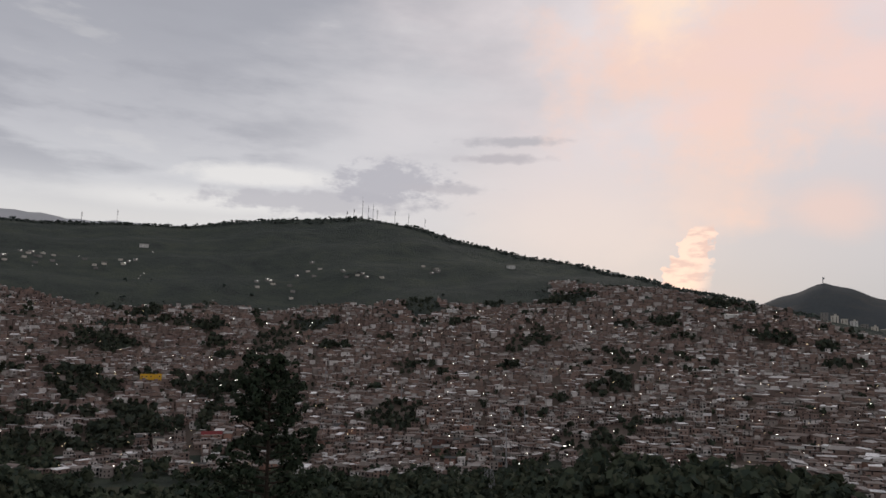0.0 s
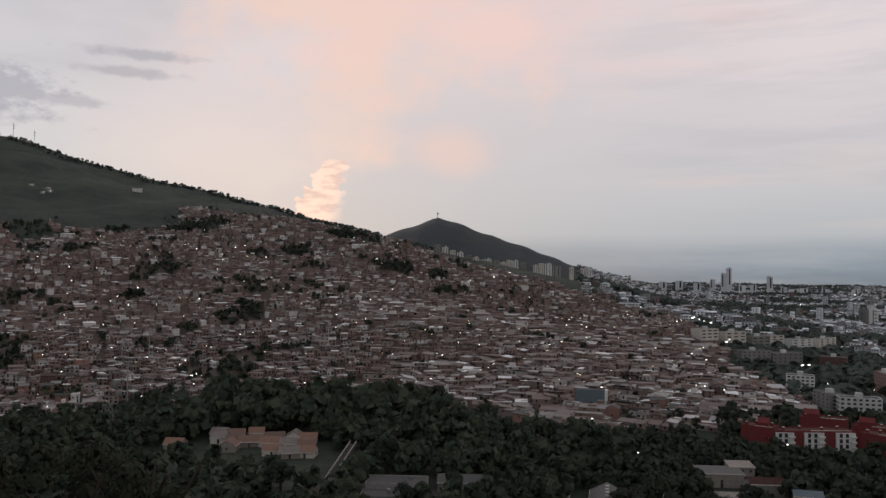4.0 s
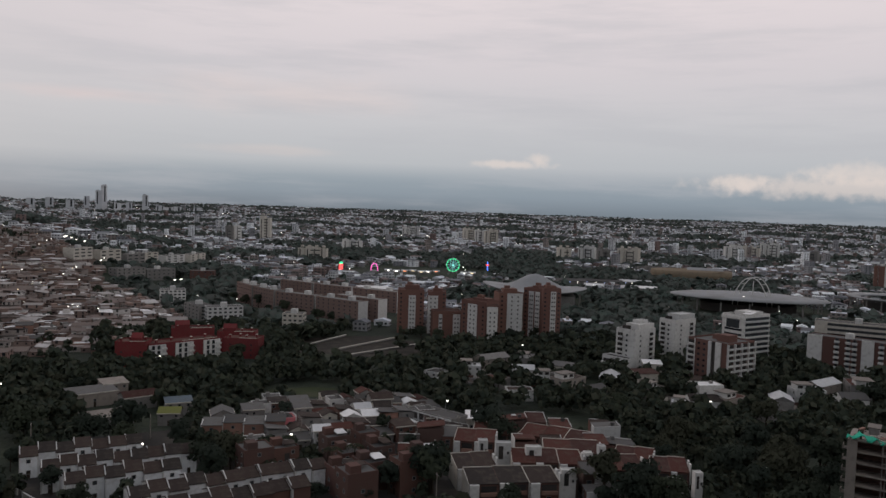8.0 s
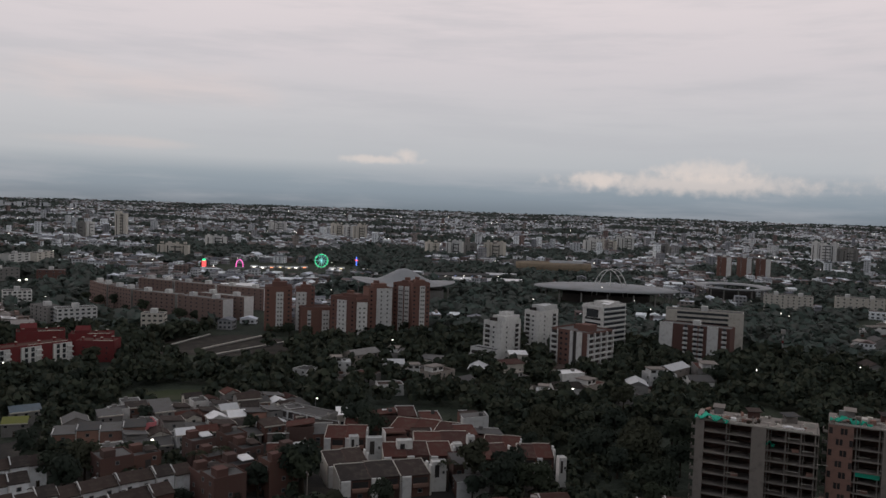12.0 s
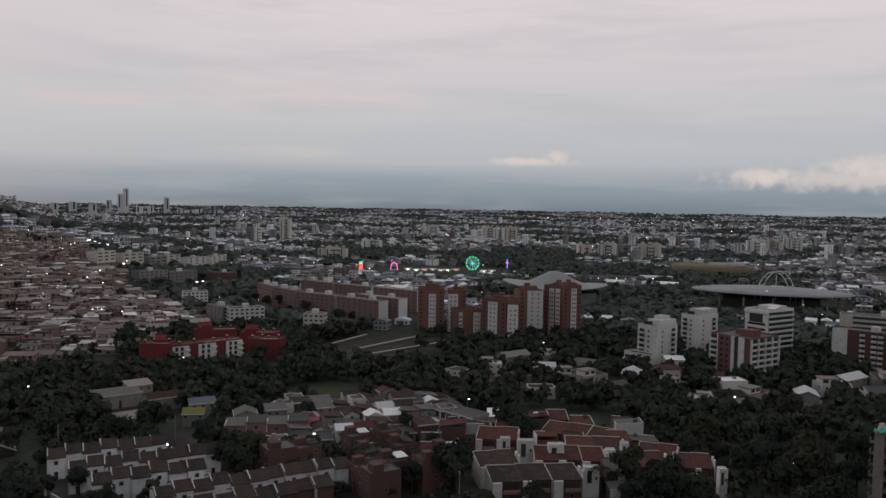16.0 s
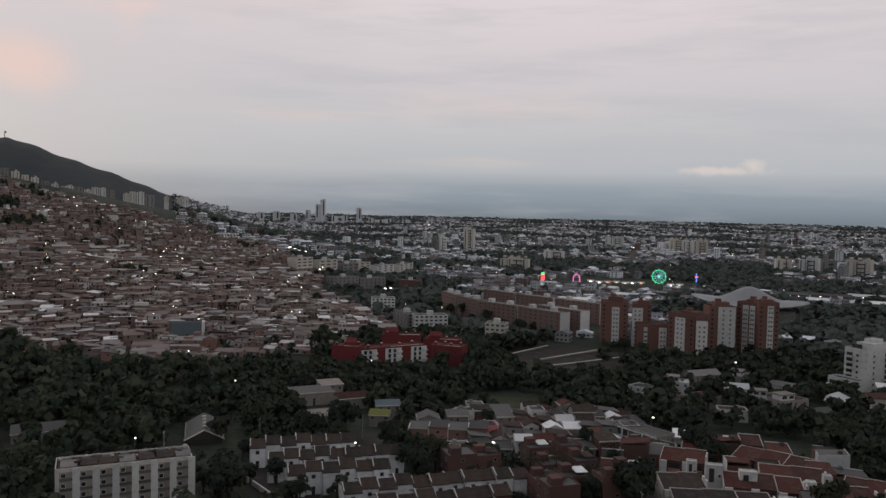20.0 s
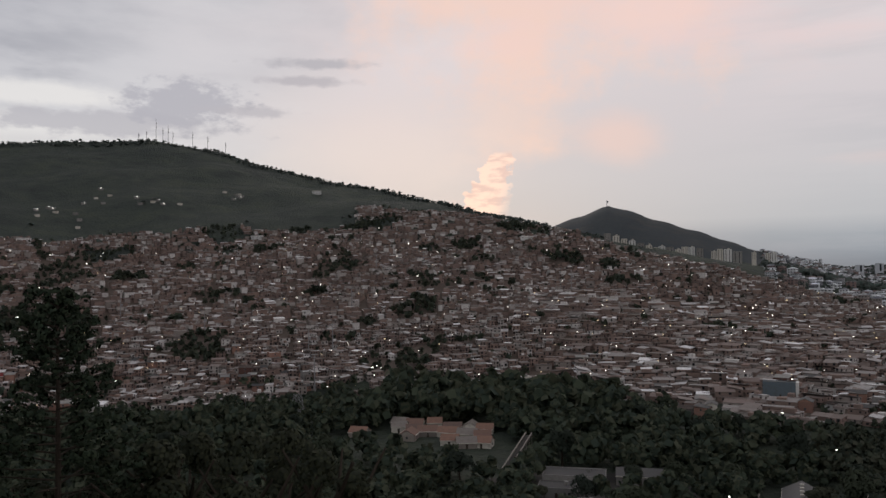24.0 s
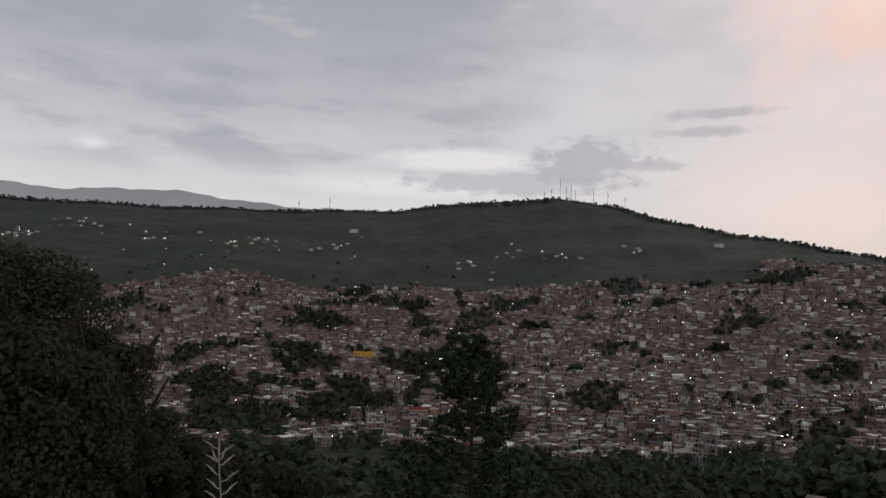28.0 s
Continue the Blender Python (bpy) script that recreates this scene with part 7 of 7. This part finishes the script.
for i, (a, el, w) in enumerate(((46.02, .31, 22), (46.34, .68, 22), (48.92, .13, 22), (45.3, .22, 20), (43.1, .08, 30), (40.64, .0, 30), (39.74, .12, 12), (47.9, -.12, 24), (51.0, -.31, 30), (52.3, -.33, 30), (42.0, 0.0, 30),
                               (44.3, -.05, 30), (49.8, -.25, 22), (54.0, -.35, 24), (50.4, -.4, 40), (47.2, -.15, 26))):
    el -= 0.30 if i > 2 and i != 6 else 0.0
    x, y = at(a, 3300 + 40 * (i % 5))
    z = float(height(x, y))
    e = empty("skyline_tower", x, y, z, radians(-a), "grey high-rise on the skyline", "high-rise", "skyline towers")
    h = EYE + 3380 * math.tan(radians(el)) - z
    part("wall", shell_mesh(w, 20, h, M_HAZY), e)
    if i < 3:
        part("crown_storey", shell_mesh(w * 0.5, 10, 2.0, M_HAZY), e, (w * (0.14 if i % 2 else -0.14), 0, h + 0.6))
    part("window_strip", window_mesh(w * 0.22, h * 0.6, M_HAZY), e, (w * (0.15 if i % 3 else -0.2), -10.0, h * 0.36))

# forest on the upper hill, the ridge and the far peak
rf = random.Random(31)
for i in range(12000):
    a = rf.uniform(-48, 26)
    top, ridge = float(np.interp(a, AZ, R_TOP)), float(np.interp(a, AZ, R_RIDGE))
    rr = top - 90 + (ridge - 4 - top) * rf.random() ** 0.8 if i % 5 else ridge - rf.uniform(2, 60)
    x, y = at(a, rr)
    if i % 5 and (i % 7 or patch(x, y, 0.010, 6) < 0.25 or rr > top + 150):
        continue
    far_wood.append((x, y, rf.uniform(0.4, 0.95) if i % 5 else rf.choice((0.3, 0.4, 0.45, 0.55, 0.7, 0.9))))
# valley stand takes the haze-lifted leaf tone, all other stands the dimmer one
stands = ([], [])
for i, (x, y, s) in enumerate(wood):
    d2 = x * x + y * y
    q = LOW[i % 8][0 if d2 < 330 ** 2 else 1 if d2 < 470 ** 2 else 2]
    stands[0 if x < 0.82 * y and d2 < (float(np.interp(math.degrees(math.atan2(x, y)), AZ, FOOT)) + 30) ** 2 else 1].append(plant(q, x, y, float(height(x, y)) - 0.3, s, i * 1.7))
far_q = [plant(FAR[i % 6], x, y, float(height(x, y)) - 0.3, s, i * 1.3) for i, (x, y, s) in enumerate(far_wood)]
tagged(new("woods", quad_mesh("woods", np.concatenate(stands[0]), M_LEAF)), "green trees in the valley and gullies", "trees", kind="stuff")
tagged(new("park_woods", quad_mesh("park_woods", np.concatenate(stands[1]), M_LEAF_DIM)), "green trees between houses and estate, toned darker where less haze lies", "trees", kind="stuff")
tagged(new("far_woods", quad_mesh("far_woods", np.concatenate(far_q), M_LEAF_F)), "distant woods on hills and in the city, haze toned into the leaves", "trees", kind="stuff")

# ---- near plants on the viewpoint's slope ----
for a, d, top, rr, n, seed in ((-47, 40, 88.4, 4.6, 20000, 1), (-41.8, 44, 88.4, 4.0, 20000, 2), (-38.0, 50, 88.4, 3.4, 18000, 3), (-36, 46, 83.6, 2.8, 14000, 4), (-33.5, 52, 78.5, 3.0, 12000, 5), (-44, 34, 84, 3.8, 18000, 9), (-39.5, 38, 83, 3.4, 16000, 10)):
    x, y = at(a, d)
    z = float(height(x, y))
    t = make_tree("slope_tree", 200 + seed, rr, top - z + 0.8, n, 0.085, M_LEAF_D, "dark leafy tree on the slope below the viewpoint", nl=60, low=0.1)
    t.matrix_basis = pose(x, y, z)
for i in range(22):
    a, d = -36 + i * 2.0, 46 + 6 * (i % 3)
    x, y = at(a, d)
    z = float(height(x, y))
    want = EYE + d * math.tan(radians(float(np.interp(a, (-36, -31, -27, -23, -20, -14, -8, 6, 9), (-5.0, -7.0, -8.6, -9.6, -11.0, -11.0, -9.8, -9.8, -12))) + 0.5 * math.sin(i * 2.1))) - z
    t = make_tree("bush", 300 + i, 2.6, max(3.0, want), 4000, 0.105, M_LEAF_D, "dark bush on the slope below the viewpoint", "bush", nl=8)
    t.matrix_basis = pose(x, y, z)


def pine(x, y, top):
    z = float(height(x, y))
    h = top - z
    e = empty("pine_tree", x, y, z, 0, "tall dark pine with drooping open branches", "tree")
    mb = MB()
    mb.tube((0, 0, -1), (0, 0, h - 0.3), 0.28, 0.04, 8)
    part("trunk", mb.mesh("trunk", M_BARK), e)
    rng = np.random.default_rng(77)
    for i in range(84):
        f = (i / 83) ** 0.8
        below = 0.25 + 14.5 * (1 - f)
        ln = float(np.interp(below, (0, 0.8, 2.2, 3.6, 4.6, 7, 10, 14), (0.4, 1.1, 1.9, 2.2, 2.3, 3.7, 5.0, 6.0))) * (0.72 + 0.42 * rng.random())
        t = i * 2.4 + rng.random()
        bm_ = MB()
        tip = np.array((ln * math.cos(t), ln * math.sin(t), (0.42 if below < 4.6 else 0.2) * ln + 0.15))
        bm_.tube((0, 0, 0), tuple(tip * (0.55, 0.55, 0.38)), 0.06, 0.035, 5), bm_.tube(tuple(tip * (0.55, 0.55, 0.38)), tuple(tip), 0.035, 0.01, 5)
        b = part("branch", bm_.mesh("branch", M_BARK), e, (0, 0, h - below))
        m = 4 + int(ln * 1.6)
        cs_ = np.stack([tip * (q, q, q * q * 0.9 + 0.1) for q in np.linspace(0.42, 1.05, m)]) + rng.normal(size=(m, 3)) * 0.16
        part("needles", quad_mesh("needles", leaf_quads(rng, cs_, rng.uniform(0.16, 0.34, m), 34 * m, 0.075, 0.9), M_PINE), b)
    return e


px_, py_ = at(-11.8, 46)
pine(px_, py_, EYE + 46 * math.tan(radians(-1.35)))


def stalk(a, el, d, length, label, seed, arms, thick=1.0, lean=0.1):
    """A dried flower stalk with bare side arms, close to the viewpoint."""
    rng = random.Random(seed)
    x, y = at(a, d)
    top = EYE + d * math.tan(radians(el))
    ground = float(height(x, y))
    h = top - ground
    sx, sy = lean * math.cos(radians(a)), -lean * math.sin(radians(a))
    x, y = x + sx * h, y + sy * h
    ground = float(height(x, y))
    h = top - ground
    e = empty("dry_stalk", x, y, ground, 0, label, "plant")
    mb = MB()
    mb.tube((0, 0, -0.05), (-sx * h * 0.985, -sy * h * 0.985, h * 0.985), 0.0085 * thick, 0.004 * thick, 8)
    part("stem", mb.mesh("stem", M_STALK), e)
    for i in range(arms):
        z = h - 0.02 - length * ((i + 0.6 * rng.random()) / arms) ** 1.1
        t = radians(-a) + (0 if i % 2 else math.pi) + rng.uniform(-0.5, 0.5)
        ln = (0.02 + 0.085 * length * (0.35 + i / arms)) * (0.8 + 0.5 * rng.random())
        am = MB()
        p0, p1, p2 = (0, 0, 0), (ln * .5 * math.cos(t), ln * .5 * math.sin(t), ln * 0.15), (ln * math.cos(t), ln * math.sin(t), ln * 0.62)
        am.tube(p0, p1, 0.0036 * thick, 0.0042 * thick, 6), am.tube(p1, p2, 0.0042 * thick, 0.0068 * thick, 6)
        am.tube(p2, tuple(np.array(p2) + (0.028 * math.cos(t), 0.028 * math.sin(t), 0.018)), 0.0068 * thick, 0.0015 * thick, 6)
        part("side_arm", am.mesh("side_arm", M_STALK), e, (-sx * z, -sy * z, z))
    for k in (-1, 0, 1):
        bd = MB()
        bx, by = 0.016 * k * math.cos(radians(a)), -0.016 * k * math.sin(radians(a))
        bd.tube((0, 0, 0), (bx, by, 0.022), 0.004 * thick, 0.0075 * thick, 6), bd.tube((bx, by, 0.022), (bx * 1.6, by * 1.6, 0.055 + 0.02 * (k == 0)), 0.0075 * thick, 0.001, 6)
        part("bud", bd.mesh("bud", M_STALK), e, (-sx * h * 0.97, -sy * h * 0.97, h * 0.97 - 0.02 * abs(k)))


stalk(-29.4, -8.7, 3.2, 0.22, "pale dried flower stalk close by", 1, 9, 0.6)
stalk(113.65, -6.15, 2.0, 0.42, "pale dried flower stalk with bare arms", 2, 10, 1.15, 0.25)
stalk(116.3, -7.0, 1.9, 0.4, "pale dried flower stalk leaning beside another", 3, 10, 1.1, 0.5)


# ---- masts, poles and lamps ----
def mast(name, x, y, h, r, label, cat, dishes=0, z=None):
    z = float(height(x, y)) if z is None else z
    e = empty(name, x, y, z, 0, label, cat)
    mb = MB()
    mb.tube((0, 0, -2), (0, 0, h), r, r * 0.5, 5)
    part("shaft", mb.mesh("shaft", M_METAL), e)
    for i in range(dishes):
        part("antenna", simple_mesh("box", (r * 3, r * 3, r * 4), M_METAL), e, (r * 2, 0, h * (0.6 + 0.17 * i)))
    return e


for a, top in ((-22.4, 8.6), (-24.6, 8.3), (-5.67, 10.3), (-5.25, 9.7), (-4.9, 9.9), (-4.6, 9.5), (-3.3, 9.5), (-2.3, 9.25), (-1.1, 8.9), (-6.3, 9.5), (-6.8, 9.3)):
    d = float(np.interp(a, AZ, R_RIDGE)) - 5
    x, y = at(a, d)
    z = float(height(x, y))
    mast("radio_mast", x, y, EYE + d * math.tan(radians(top)) - z, 0.55, "slender radio mast on the ridge", "antenna", 2)
x, y = 42, 470
e = house(x, y, 6, 5, 3.6, radians(-5), M_YPAINT, M_METAL, "flat", "small yellow cable car cabin station", 1, name="cable_station", clear=14, cols=(1, 1))
for a, d, h in ((4.9, 540, 26), (6.2, 640, 22), (7.6, 760, 20), (9.4, 900, 18)):
    x, y = at(a, d)
    e = mast("cable_pylon", x, y, h, 0.6, "pale cable car pylon among hillside houses", "pylon", 0)
    part("crossarm", simple_mesh("box", (5.0, 0.7, 0.7), M_METAL), e, (0, 0, h - 0.7))
x, y = at(26.0, 3200)
mast("peak_mast", x, y, 24, 1.6, "mast on the far peak", "antenna", 1)
for a, d, h in ((23.4, 820, 24), (-2.6, 700, 20), (4.5, 640, 18), (-8, 780, 20), (12.8, 900, 18), (56.2, 900, 20)):
    x, y = at(a, d)
    mast("tall_pole", x, y, h, 0.5, "tall pale pole rising from the houses", "pole", 1)
x, y = 488, -110
e = mast("phone_mast", x, y, 20, 0.45, "red and white banded phone mast", "antenna", 0)
part("head", simple_mesh("box", (2.2, 2.2, 2.4), M_GREY), e, (0, 0, 17.6))
for i in range(3):
    part("red_band", simple_mesh("box", (1.0, 1.0, 1.5), M_REDP), e, (0, 0, 2 + i * 5))


def pylon(x, y, h):
    e = empty("pylon", x, y, float(height(x, y)), 0.4, "steel lattice pylon among trees", "pylon")
    for i in range(4):
        mb = MB()
        c = (3.2, 3.2) if i == 0 else (-3.2, 3.2) if i == 1 else (-3.2, -3.2) if i == 2 else (3.2, -3.2)
        mb.tube((*c, -1), (c[0] * 0.5, c[1] * 0.5, h), 0.16, 0.12, 4)
        part("leg", mb.mesh("leg", M_METAL), e)
    for s in range(4):
        f0, f1 = 1 - 0.5 * s / 4, 1 - 0.5 * (s + 1) / 4
        mb = MB()
        cs4 = ((1, 1), (-1, 1), (-1, -1), (1, -1))
        for (a0, b0), (a1, b1) in zip(cs4, cs4[1:] + cs4[:1]):
            mb.tube((3.2 * a0 * f0, 3.2 * b0 * f0, h * s / 4), (3.2 * a1 * f1, 3.2 * b1 * f1, h * (s + 1) / 4), 0.09, 0.09, 4)
            mb.tube((3.2 * a1 * f0, 3.2 * b1 * f0, h * s / 4), (3.2 * a0 * f1, 3.2 * b0 * f1, h * (s + 1) / 4), 0.09, 0.09, 4)
        part("bracing", mb.mesh("bracing", M_METAL), e)


pylon(29.5, 458, 14)


def street_lamp(x, y, h, label, mat):
    e = empty("street_lamp", x, y, float(height(x, y)), rl.uniform(0, 6), label, "street lamp", "street lamps")
    part("pole", CACHE["lamp_pole"], e)
    part("arm", CACHE["lamp_arm"], e, (0, 0, 7.9))
    part("lamp_head", simple_mesh("box", (0.75, 0.45, 0.35), mat), e, (1.5, 0, 7.75), label="glowing lamp head")


rl = random.Random(14)
mb = MB()
mb.tube((0, 0, -0.5), (0, 0, 8), 0.11, 0.07, 6)
CACHE["lamp_pole"] = mb.mesh("pole", M_METAL)
mb = MB()
mb.tube((0, 0, 0), (1.6, 0, 0.15), 0.06, 0.05, 5)
CACHE["lamp_arm"] = mb.mesh("arm", M_METAL)
for i in range(50):
    a, d = rl.uniform(-30, 120), rl.uniform(225, 620)
    x, y = at(a, d)
    if free(x, y, 0.5):
        street_lamp(x, y, 8, "street lamp with a small lit head", M_LAMP if rl.random() < 0.8 else M_LAMPW)
LT, LW = MB(), MB()
for a, d in ((44.0, 905), (44.4, 910), (44.7, 900), (45.2, 915), (43.5, 920), (44.1, 930), (46.2, 800), (50.9, 760), (51.3, 765)):
    x, y = at(a, d)
    LT.box(x, y, float(height(x, y)) + 7.5, 2.0, 1.0, 0.8)
for i in range(880):
    if i % 5 < 3:
        a = rl.uniform(-40, 45)
        d = rl.uniform(520, float(np.interp(a, AZ, R_TOP)) + (350 if a < -18 and i % 5 == 1 else -60))
    else:
        a, d = rl.uniform(40, 122), rl.uniform(600, 3800)
    x, y = at(a, d)
    s = 0.24 + d * 0.0007 * rl.uniform(0.25, 1.0) ** 1.6
    (LT if i % 5 else LW).box(x, y, float(height(x, y)) + rl.uniform(4.5, 8), s, s, s * 0.8)
lt = tagged(new("city_lights", LT.mesh("city_lights", M_LAMP)), "small white lamps lit across hillside and city", "lights", kind="stuff")
ob = tagged(new("warm_lights", LW.mesh("warm_lights", M_LAMPW)), kind="stuff")
ob.parent = lt

# scattered hamlets on the upper hill
for ca, cr, n in ((-43, 1500, 20), (-39, 1560, 12), (-34, 1480, 8), (-27, 1420, 12), (-22.5, 1380, 9), (-29, 1330, 7), (-6, 1300, 7), (-8.5, 1330, 5), (0.5, 1370, 6), (-12, 1250, 8)):
    for i in range(n):
        a, d = ca + rl.gauss(0, 1.0), cr + rl.gauss(0, 26)
        x, y = at(a, d)
        z = float(height(x, y))
        e = empty("hill_cottage", x, y, z, radians(-a) + rl.uniform(-0.4, 0.4), "small pale cottage high on the hillside", "house", "upper hill cottages")
        part("wall", simple_mesh("box", (6.5, 5.5, 4.0), (M_GREY, M_CREAM, M_GREY)[i % 3]), e, (0, 0, -1.5))
        part("roof", simple_mesh("shed", (7.2, 6.2, 0.6), (M_ZINC, M_FIBRE, M_GREY)[i % 3]), e, (0, 0, 2.52))
        if i % 3 == 0:
            part("porch_light", simple_mesh("box", (1.0, 0.5, 0.8), M_LAMP), e, (1.5, -3.0, 2.0))
# marked houses on the hillside
x, y = at(-19.7, 800)
e = house(x, y, 19, 9, 7, radians(19), M_YPAINT, M_FIBRE, "flat", "bright yellow building on the hillside", 2, cols=(5, 2))
x, y = at(-15.6, 622)
house(x, y, 15, 9, 5, radians(15), M_BRICK, M_REDP, "gable", "house under a bright red roof", 2)
for a, d in ((5.2, 1450), (-20.6, 1560), (20.3, 1010), (1.0, 1080), (12.6, 1500)):
    x, y = at(a, d)
    house(x, y, 16, 9, 5.5, radians(-a), M_WHITE, M_ZINC, "shed", "isolated white building on the upper hill", 2, "upper hill buildings")
